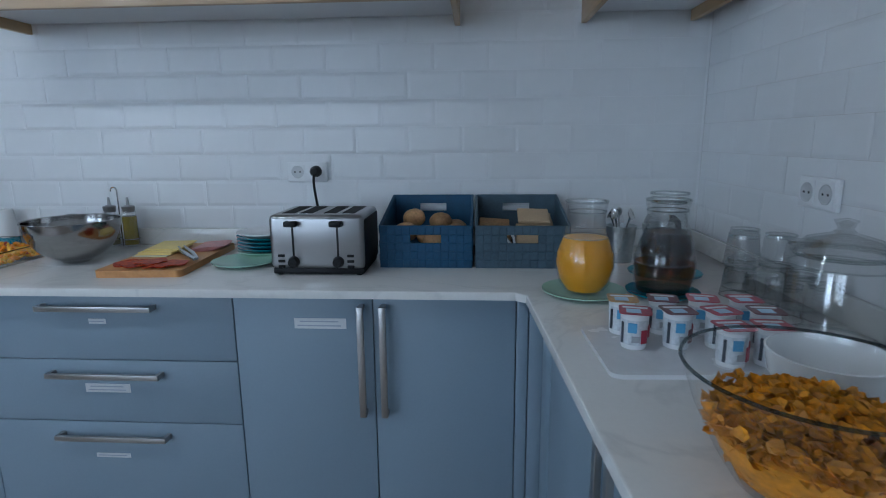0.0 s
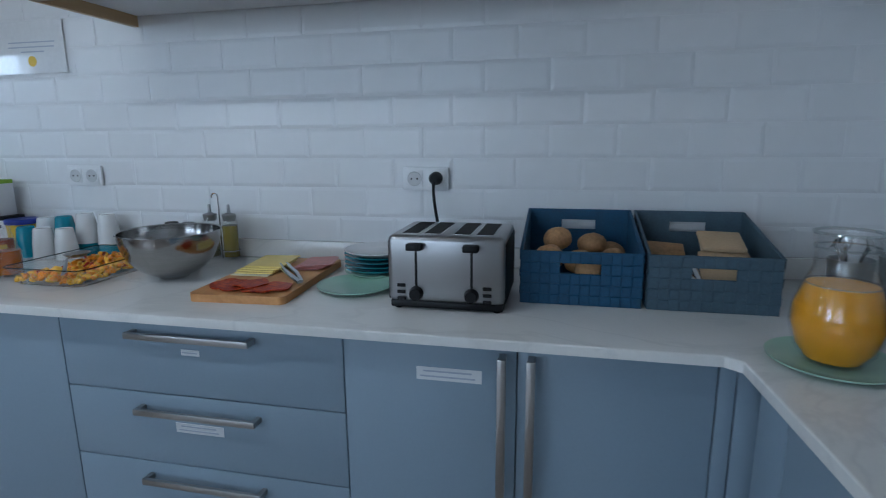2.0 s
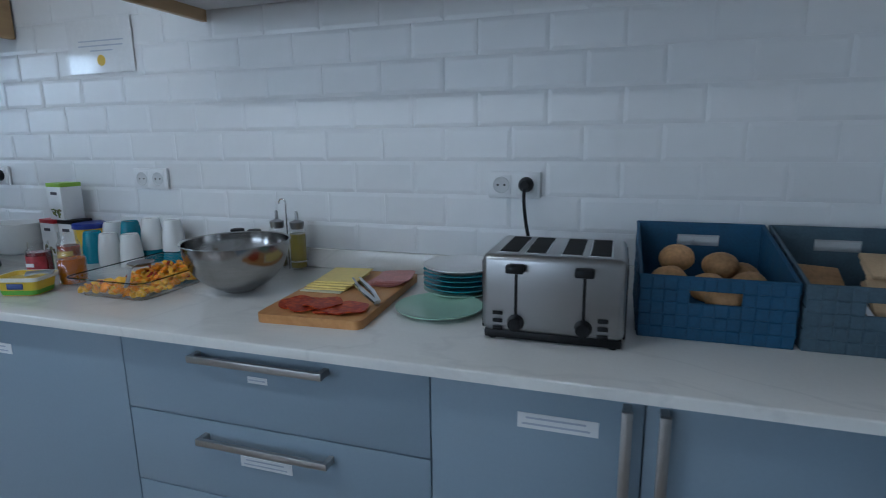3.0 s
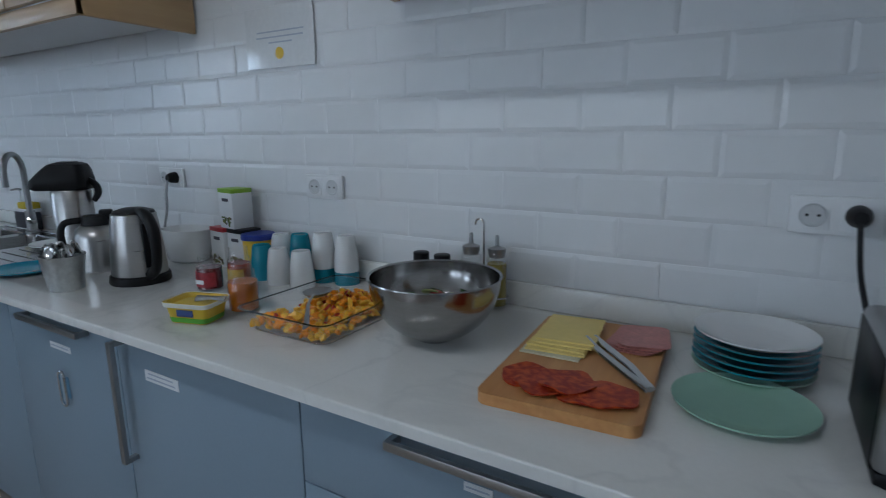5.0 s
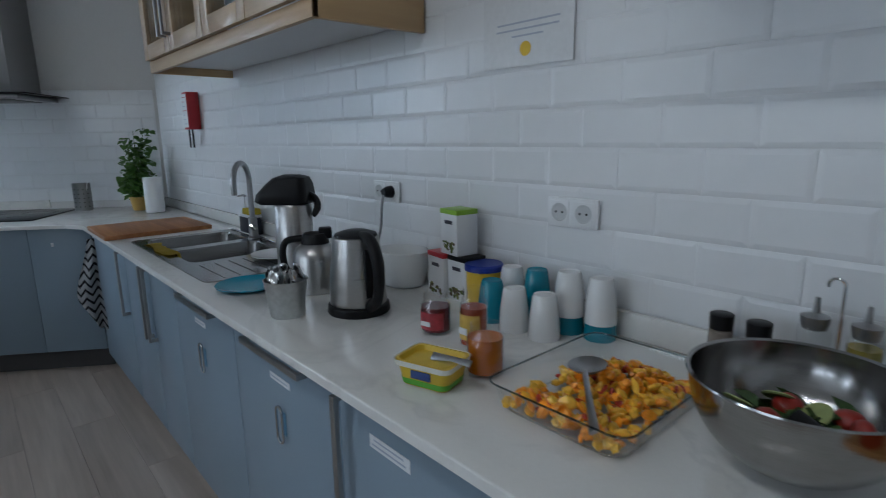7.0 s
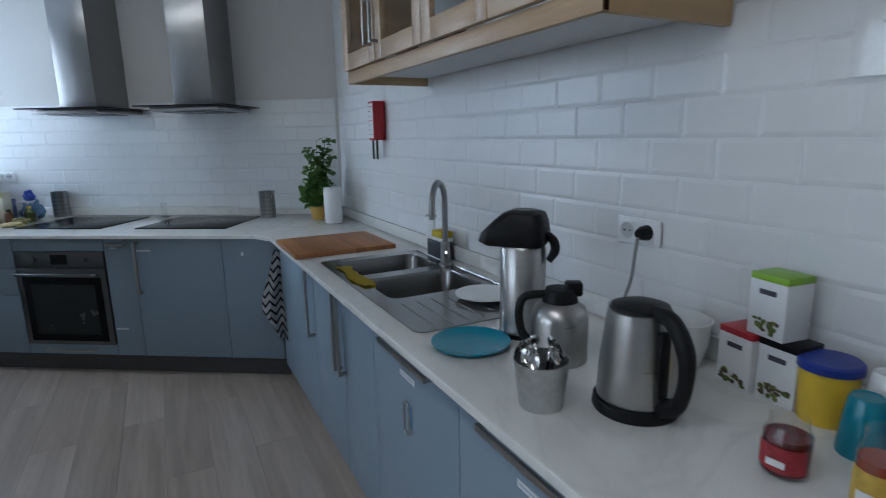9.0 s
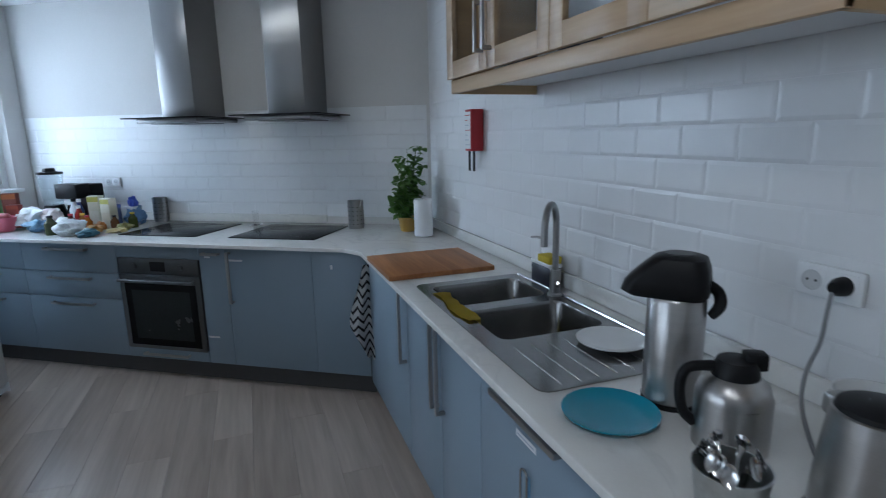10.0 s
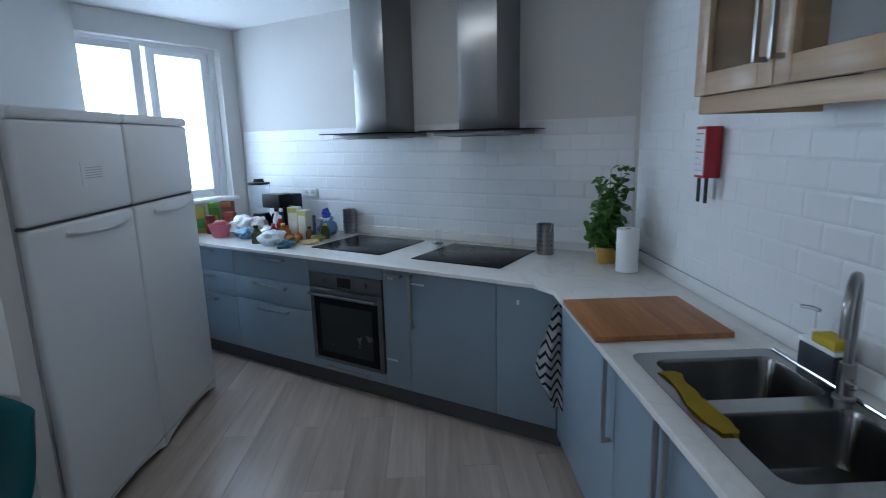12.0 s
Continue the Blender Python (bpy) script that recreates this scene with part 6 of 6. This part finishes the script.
part("leaves", lv, PLANT, pl)["kind"] = "stuff"


def canister(x, y, label, r=0.054, h=0.185):
    c = thing("utensil_holder", pose(x, y, T), label, "utensil holder", "utensil holders")
    part("cylinder", lathe(B(), [(0, 0), (r, 0), (r, h), (r + 0.001, h + 0.002), (r - 0.0015, h + 0.001), (r - 0.0015, 0.003), (0, 0.003)], 40), STEEL, c)
    for row in range(5):
        for k in range(12):
            a = 6.2832 * k / 12
            o = lathe(B(), [(0, 0.0008), (0.0035, 0.0008), (0.0035, 0)], 8)
            part("hole", o, BLACKP, c, m=pose(r * math.cos(a), r * math.sin(a), 0.03 + 0.029 * row) @ pose(0, 0, 0, 0, 0, math.degrees(a)) @ pose(0, 0, 0, 0, 90, 0))
    return c


u1 = canister(-5.335, 1.86, "perforated steel utensil holder beside the hob")
part("straw", tube(B(), [(0.02, 0.0, 0.01), (0.06, 0.03, 0.20)], 0.003, 8), WHITEP, u1, "pale utensil handle")
canister(-6.33, 0.53, "empty perforated steel utensil holder beside the hob")
sm = thing("spoon_rest", pose(*st(-1.02, 0.62), 0) @ pose(0, 0, T), "small steel dish with a glass between the hobs", "dish")
part("dish", lathe(B(), [(0, 0), (0.03, 0), (0.045, 0.018), (0.044, 0.019), (0.03, 0.003), (0, 0.003)], 28), SHINY, sm)
part("glass", lathe(B(), [(0, 0.0035), (0.018, 0.0035), (0.02, 0.12), (0.0185, 0.12), (0.0165, 0.008), (0, 0.008)], 24), CLEAR, sm)

fb = thing("fire_blanket_box", pose(-4.345, WALL_Y - 0.0075, 1.435), "red fire blanket box with printed instructions and pull tabs", "fire blanket")
slab("case", -0.042, 0.042, -0.07, 0, 0, 0.212, RED, fb, 0.004)
s = slab("label", -0.039, 0.034, -0.0715, -0.0702, 0.012, 0.20, PAPER, fb, 0, "white printed instruction label")
for i in range(7):
    slab("print", -0.033, 0.03 - 0.016 * (i % 3), -0.0722, -0.0716, 0.03 + 0.025 * i, 0.034 + 0.025 * i, RED if i in (3, 5, 6) else LABELINK, s)
for x in (-0.035, 0.025):
    slab("pull_tab", x - 0.013, x + 0.013, -0.05, -0.046, -0.105, 0.0, BLACKP, fb, 0.001)

# ---- groceries by the window ----


def at_stove(r, n, rot=0):
    return STOVE @ pose(r, n, T, 0, 0, rot)


bl = thing("blender", at_stove(-2.74, 0.60) @ Matrix.Scale(1.27, 4), "kitchen blender with a clear jug and black base", "blender")
part("base", lathe(B(), [(0, 0), (0.075, 0), (0.078, 0.01), (0.055, 0.10), (0.05, 0.115), (0, 0.115)], 28), BLACKP, bl)
part("jug", lathe(B(), [(0, 0.116), (0.05, 0.116), (0.068, 0.30), (0.066, 0.30), (0.048, 0.12), (0, 0.12)], 28), thin_glass("hazy_plastic", (0.93, 0.95, 0.96), 0.1), bl)
part("lid", lathe(B(), [(0, 0.335), (0.03, 0.335), (0.035, 0.315), (0.07, 0.312), (0.07, 0.299), (0, 0.299)], 28), BLACKP, bl)
cm = thing("coffee_machine", at_stove(-2.54, 0.68, 0), "black drip coffee machine among the groceries", "coffee machine")
slab("tank", -0.10, 0.10, -0.02, 0.10, 0, 0.30, BLACKP, cm, 0.01)
slab("brew_head", -0.10, 0.10, -0.15, -0.021, 0.20, 0.31, BLACKP, cm, 0.01)
slab("hotplate", -0.10, 0.10, -0.15, -0.021, 0, 0.03, BLACKP, cm, 0.006)
part("pot", lathe(B(), [(0, 0.031), (0.05, 0.031), (0.06, 0.07), (0.045, 0.15), (0, 0.15)], 24, (0, -0.085, 0)), thin_glass("dark_glass", (0.2, 0.18, 0.16)), cm)


def carton(r, n, w, d, h, cols, label, rot=0):
    c = thing("food_carton", at_stove(r, n, rot), label, "carton", "groceries")
    slab("box", -w / 2, w / 2, -d / 2, d / 2, 0, h, solid("carton_print", cols[0], 0.45, var=0.08, scale=12), c, 0.002)
    slab("panel", -w * 0.4, w * 0.4, -d / 2 - 0.0012, -d / 2 - 0.0001, h * 0.18, h * 0.55, solid("carton_panel", cols[1], 0.45, var=0.12, scale=20), c)
    slab("band", -w * 0.5, w * 0.5, -d / 2 - 0.0012, -d / 2 - 0.0001, h * 0.82, h * 0.97, solid("carton_band", cols[2], 0.45), c)
    return c


carton(-2.20, 0.46, 0.085, 0.065, 0.235, ((0.55, 0.53, 0.42), (0.60, 0.58, 0.5), (0.38, 0.36, 0.06)), "cream drink carton with an olive top", 8)
carton(-2.075, 0.44, 0.085, 0.065, 0.22, ((0.56, 0.54, 0.44), (0.50, 0.46, 0.36), (0.40, 0.38, 0.08)), "cream drink carton with an olive top", -6)
carton(-3.10, 0.42, 0.09, 0.05, 0.24, ((0.07, 0.19, 0.02), (0.36, 0.28, 0.03), (0.16, 0.30, 0.04)), "green and yellow food packet", 30)
carton(-2.98, 0.46, 0.10, 0.05, 0.25, ((0.14, 0.03, 0.02), (0.10, 0.05, 0.03), (0.30, 0.09, 0.02)), "red and brown food packet", 20)
carton(-3.12, 0.30, 0.07, 0.05, 0.22, ((0.36, 0.30, 0.03), (0.06, 0.22, 0.03), (0.35, 0.35, 0.08)), "yellow and green food packet", 40)
carton(-2.05, 0.60, 0.09, 0.07, 0.14, ((0.62, 0.64, 0.66), (0.5, 0.52, 0.55), (0.6, 0.6, 0.62)), "plain white food packet", 0)


def bottle(r, n, h, rad, body, cap, label):
    c = thing("bottle", at_stove(r, n), label, "bottle", "groceries")
    part("body", lathe(B(), [(0, 0), (rad, 0), (rad, h * 0.6), (rad * 0.45, h * 0.82), (rad * 0.4, h * 0.9), (0, h * 0.9)], 20), body, c)
    part("cap", lathe(B(), [(0, h * 0.885), (rad * 0.5, h * 0.885), (rad * 0.5, h), (0, h)], 16), cap, c)


WHITE_L2 = solid("bottle_white", (0.66, 0.68, 0.72), 0.35, var=0.15, scale=40)
bottle(-2.40, 0.46, 0.215, 0.032, WHITE_L2, BLACKP, "white plastic sauce bottle")
bottle(-2.32, 0.54, 0.23, 0.035, solid("brown_sauce", (0.10, 0.03, 0.02), 0.2), BLACKP, "dark brown sauce bottle")
bottle(-2.30, 0.40, 0.17, 0.03, solid("red_sauce", (0.30, 0.02, 0.015), 0.25), WHITEP, "red sauce bottle with white cap")
bottle(-2.30, 0.17, 0.13, 0.038, solid("olive_jar", (0.06, 0.07, 0.03), 0.2), BLACKP, "small dark olive glass jar")
bottle(-2.30, 0.33, 0.12, 0.03, solid("maroon_jar", (0.15, 0.02, 0.02), 0.2), RED, "small dark red glass jar")


def bag(r, n, rad, sq, col, label, rough=0.35):
    b = blob(B(), (0, 0, 0), rad, sq, 0.55)
    for v in b.verts:
        v.co += Vector((noise.noise(v.co * 40) * 0.012, noise.noise(v.co * 37 + Vector((9, 0, 0))) * 0.012, noise.noise(v.co * 45) * 0.010))
    lo = min(v.co.z for v in b.verts)
    for v in b.verts:
        v.co.z = max(v.co.z - lo - 0.012, 0.0)
    return simple("plastic_bag", b, solid("bag_" + label.split()[0], col, rough, var=0.25, scale=25), at_stove(r, n, random.uniform(0, 90)), label, "bag", "groceries")


bag(-2.72, 0.38, 0.10, 0.75, (0.78, 0.79, 0.80), "white crumpled plastic bag of food")
bag(-2.42, 0.38, 0.07, 0.65, (0.76, 0.78, 0.80), "white crumpled plastic bag of food")
bag(-2.14, 0.17, 0.085, 0.60, (0.74, 0.78, 0.82), "pale crumpled plastic bag of food")
bag(-2.52, 0.26, 0.075, 0.55, (0.16, 0.30, 0.48), "blue patterned plastic bag of food")
bag(-1.97, 0.13, 0.060, 0.50, (0.03, 0.11, 0.16), "dark teal crumpled cloth bag")
tie = bag(-2.04, 0.63, 0.078, 0.9, (0.10, 0.20, 0.36), "blue bag of bread tied at the top")
neck = blob(B(), (0, 0, 0), 0.045, 1.1, 0.7)
for v in neck.verts:
    v.co.x *= 0.45 + 9 * abs(v.co.z + 0.01)
part("neck", neck, solid("blue_film", (0.02, 0.05, 0.34), 0.3, var=0.2), tie, "bright blue twisted neck", m=pose(0, 0, 0.15))
bag(-2.08, 0.30, 0.055, 0.55, (0.42, 0.20, 0.04), "orange net of fruit")
bag(-2.20, 0.30, 0.045, 0.60, (0.45, 0.24, 0.03), "orange packet of snacks")
bag(-1.94, 0.42, 0.05, 0.5, (0.22, 0.20, 0.06), "olive green packet of snacks")
bag(-1.92, 0.32, 0.06, 0.3, (0.45, 0.36, 0.14), "yellow flat packet of cheese")
carton(-3.00, 0.30, 0.06, 0.05, 0.15, ((0.16, 0.02, 0.02), (0.30, 0.06, 0.05), (0.10, 0.02, 0.02)), "dark red food packet", 25)
carton(-2.88, 0.40, 0.09, 0.05, 0.17, ((0.22, 0.03, 0.02), (0.10, 0.03, 0.02), (0.28, 0.05, 0.02)), "red and dark brown food packet", 15)
carton(-2.14, 0.55, 0.07, 0.06, 0.16, ((0.10, 0.14, 0.30), (0.5, 0.5, 0.5), (0.06, 0.08, 0.22)), "blue and white food packet", 4)
bottle(-2.24, 0.37, 0.12, 0.03, solid("amber_jar", (0.30, 0.12, 0.02), 0.2), YELLOW, "small amber jar with a yellow cap")
bottle(-2.17, 0.34, 0.11, 0.03, solid("orange_jar", (0.45, 0.16, 0.02), 0.25), RED, "small orange jar with a red cap")
bottle(-2.44, 0.54, 0.20, 0.03, solid("navy_bottle", (0.02, 0.03, 0.10), 0.25), WHITEP, "dark blue bottle with a white cap")
bottle(-2.02, 0.42, 0.10, 0.028, solid("brown_jar", (0.14, 0.06, 0.02), 0.25), BLACKP, "small brown jar with a black cap")
bottle(-1.96, 0.52, 0.11, 0.032, solid("green_jar", (0.06, 0.08, 0.02), 0.25), YELLOW, "small green jar with a yellow cap")
bag(-2.60, 0.44, 0.075, 0.9, (0.70, 0.62, 0.60), "pale pinkish plastic bag of food")
bag(-2.28, 0.28, 0.05, 0.7, (0.66, 0.70, 0.76), "small white plastic bag")
bag(-2.12, 0.40, 0.045, 0.7, (0.40, 0.16, 0.03), "orange packet of snacks")
pk = thing("pink_bowl", at_stove(-2.80, 0.24) @ Matrix.Scale(1.2, 4), "translucent pink plastic bowl with food", "bowl")
part("shell", lathe(B(), [(0, 0), (0.045, 0), (0.05, 0.004), (0.075, 0.085), (0.073, 0.085), (0.048, 0.008), (0, 0.006)], 28), solid("pink_plastic", (0.52, 0.12, 0.17), 0.35), pk)
part("contents", blob(B(), (0, 0, 0.075), 0.055, 0.6, 0.4), solid("pink_contents", (0.35, 0.06, 0.07), 0.5, var=0.4, scale=40), pk)

for cab_r, r0, r1, z0, z1 in ((-0.15, -0.20, -0.185, 0.775, 0.80), (-0.6, -0.86, -0.77, 0.80, 0.812), (-1.0, -1.03, -0.99, 0.815, 0.826), (-1.0, -1.06, -0.98, 0.30, 0.312)):
    cab = min((o for o in bpy.data.objects if o.name.startswith("base_cabinet")), key=lambda o: (o.matrix_world.translation - st(cab_r, SF)).length)
    cr = (STOVE.inverted() @ cab.matrix_world.translation).x
    slab("sticker", r0 - cr, r1 - cr, -0.0014, -0.0002, z0, z1, PAPER, front_of(cab), 0, "small white sticker")

# ---- notices on the refrigerator, dining chair, table ----
fr1 = [o for o in bpy.data.objects if o.name == "refrigerator"][0]
ns = slab("notice_sheet", -0.088, 0.088, 0.0005, 0.0018, 1.466, 1.568, PAPER, fr1, 0, "white printed notice", m=pose(-0.086, 0, 0))
for i in range(5):
    slab("print", -0.062, 0.062, 0.0019, 0.0024, 1.495 + 0.011 * i, 1.499 + 0.011 * i, LABELINK, ns)

SHELL = solid("teal_shell_plastic", (0.008, 0.13, 0.15), 0.4, var=0.05)
ch = thing("shell_chair", pose(-3.62, -0.47, 0, 0, 0, 60), "teal plastic shell chair on wooden legs", "chair")


def shell_pt(u, v):
    x = (u - 0.5) * 0.46 * (1 - 0.22 * max(0, v - 0.5))
    if v < 0.5:
        y, z = -0.22 + 0.42 * (v / 0.5), 0.44 + 0.015 * math.cos(math.pi * v * 2)
    else:
        t = (v - 0.5) / 0.5
        y, z = 0.20 + 0.07 * t - 0.05 * (1 - t) ** 3 + 0.05, 0.43 + 0.32 * t + 0.03 * t * (1 - t)
    lift = (2 * abs(u - 0.5)) ** 2.5
    return (x, y - 0.10 * lift * max(0, v - 0.4), z + 0.05 * lift * (1 - 0.8 * max(0, v - 0.5)))


b = B()
g = [[b.verts.new(shell_pt(i / 18, j / 24)) for j in range(25)] for i in range(19)]
for i in range(18):
    for j in range(24):
        b.faces.new((g[i][j], g[i + 1][j], g[i + 1][j + 1], g[i][j + 1]))
bmesh.ops.solidify(b, geom=list(b.faces), thickness=0.006)
part("shell", b, SHELL, ch)
for x in (-0.17, 0.17):
    for y in (-0.15, 0.17):
        part("leg", tube(B(), [(x * 0.75, y * 0.75, 0.435), (x * 1.2, y * 1.2, 0.0)], [0.016, 0.011], 12), BEECH, ch)
tb = thing("dining_table", pose(-3.35, -0.95, 0), "wooden dining table beside the refrigerators", "table")
slab("tabletop", -0.53, 0.45, -0.35, 0.35, 0.72, 0.75, BEECH, tb, 0.004)
for x in (-0.46, 0.39):
    for y in (-0.29, 0.29):
        slab("leg", x - 0.025, x + 0.025, y - 0.025, y + 0.025, 0, 0.72, BEECH, tb, 0.003)

# ---- inside the glass wall cabinets ----
for i in range(7):
    x = -3.62 + 0.115 * i + random.uniform(-0.01, 0.01)
    for z in (1.7305, 2.0965):
        if z > 2:
            simple("glass_tumbler", lathe(B(), [(0, 0), (0.03, 0), (0.036, 0.1), (0.0345, 0.1), (0.0285, 0.004), (0, 0.004)], 20), CLEAR, pose(x, 2.15, z), "clear glass tumbler on a cabinet shelf", "glass", "cabinet glasses")
        else:
            simple("bowl", lathe(B(), [(0, 0), (0.03, 0), (0.05, 0.05), (0.048, 0.05), (0.028, 0.004), (0, 0.004)], 20), solid("dark_bowl", (0.05, 0.06, 0.08), 0.3) if i % 3 else WHITE_CER, pose(x, 2.14, z), "small ceramic bowl on a cabinet shelf", "bowl", "cabinet bowls")

# ---- tiles and planks ----
TW, TH, TZ0, TX0 = 0.1928, 0.0953, 1.055, -0.422


def tile_mesh(w, h, d):
    """Metro tile: flat face with wide bevelled edges, thickness along -y."""
    b = B()
    g, ch = 0.0005, 0.011
    base = [b.verts.new((x, 0, z)) for x, z in ((g, g), (w - g, g), (w - g, h - g), (g, h - g))]
    mid = [b.verts.new((x, -0.0010, z)) for x, z in ((g, g), (w - g, g), (w - g, h - g), (g, h - g))]
    face = [b.verts.new((x, -d, z)) for x, z in ((g + ch, g + ch), (w - g - ch, g + ch), (w - g - ch, h - g - ch), (g + ch, h - g - ch))]
    for a, c in ((base, mid), (mid, face)):
        for k in range(4):
            b.faces.new((a[k], a[(k + 1) % 4], c[(k + 1) % 4], c[k]))
    b.faces.new(face)
    bmesh.ops.recalc_face_normals(b, faces=b.faces)
    me = bpy.data.meshes.new("tile")
    b.to_mesh(me)
    b.free()
    me.materials.append(TILE)
    return me


def tiling(parent, m, x0, x1, rows, single, origin, proud=0.0026):
    """Running bond. Tiles inside the stretch `single` (x0, x1, z0, z1) are pieces of their own, the rest one sheet."""
    full = {}
    rest = B()
    for k in rows:
        z = TZ0 + k * TH
        off = origin + (0.5 * TW if k % 2 else 0.0)
        i = math.floor((x0 - off) / TW)
        while off + i * TW < x1:
            a, c = max(x0, off + i * TW), min(x1, off + (i + 1) * TW)
            i += 1
            if c - a < 0.02:
                continue
            key = round(c - a, 3)
            if key not in full:
                full[key] = tile_mesh(c - a, TH, proud)
            jitter = (random.uniform(-0.0006, 0.0006), random.uniform(-0.15, 0.15), random.uniform(-0.1, 0.1))
            loc = pose(a, jitter[0], z, jitter[1], 0, jitter[2])
            if single[0] <= a <= single[1] and single[2] <= z <= single[3]:
                t = new("tile", full[key])
                t.parent = parent
                t.matrix_world = m @ loc
            else:
                s = len(rest.verts)
                rest.from_mesh(full[key])
                rest.verts.ensure_lookup_table()
                bmesh.ops.transform(rest, matrix=pose(a, 0, z), verts=rest.verts[s:])
    if len(rest.verts):
        t = part("tiles", rest, TILE, parent, smooth=False)
        t.data.validate()
        t.matrix_world = m
        t["kind"] = "stuff"


bpy.context.view_layer.update()
tiling(bpy.data.objects["wall_north"], pose(0, WALL_Y - 0.0005, 0), -5.19, RIGHT_X - 0.008, range(-1, 16), (-5.2, 0.9, 0.95, 1.68), TX0)
tiling(bpy.data.objects["wall_east"], pose(RIGHT_X - 0.0005, WALL_Y, 0, 0, 0, -90), 0.008, 2.5, range(-1, 16), (0.0, 1.2, 0.95, 1.5), 0.06)
tiling(bpy.data.objects["wall_stove"], STOVE @ pose(0, STOVE_N - 0.0005, 0), WIN_R + 0.01, 0.185, range(-1, 7), (-3.3, 0.2, 0.95, 1.75), -0.1, 0.0029)

plank_full = {}
PW, PLEN = 0.192, 1.285
row = 0
y = -3.9
while y < 1.95:
    x = -8.0 + (row * 0.47 % 1.0) * PLEN
    while x < RIGHT_X:
        if x + PLEN > -7.3:
            length = min(PLEN, RIGHT_X - 0.001 - x)
            if length < 0.03:
                break
            key = round(length, 3)
            if key not in plank_full:
                b = box(B(), 0.0004, length - 0.0004, 0.0004, PW - 0.0004, -0.008, 0.0, 0.0012, 1)
                bmesh.ops.recalc_face_normals(b, faces=b.faces)
                me = bpy.data.meshes.new("plank")
                b.to_mesh(me)
                b.free()
                me.materials.append(PLANK)
                plank_full[key] = me
            p = new("plank", plank_full[key])
            p.parent = floor
            p.location = (x, y, 0)
        x += PLEN
    y += PW
    row += 1
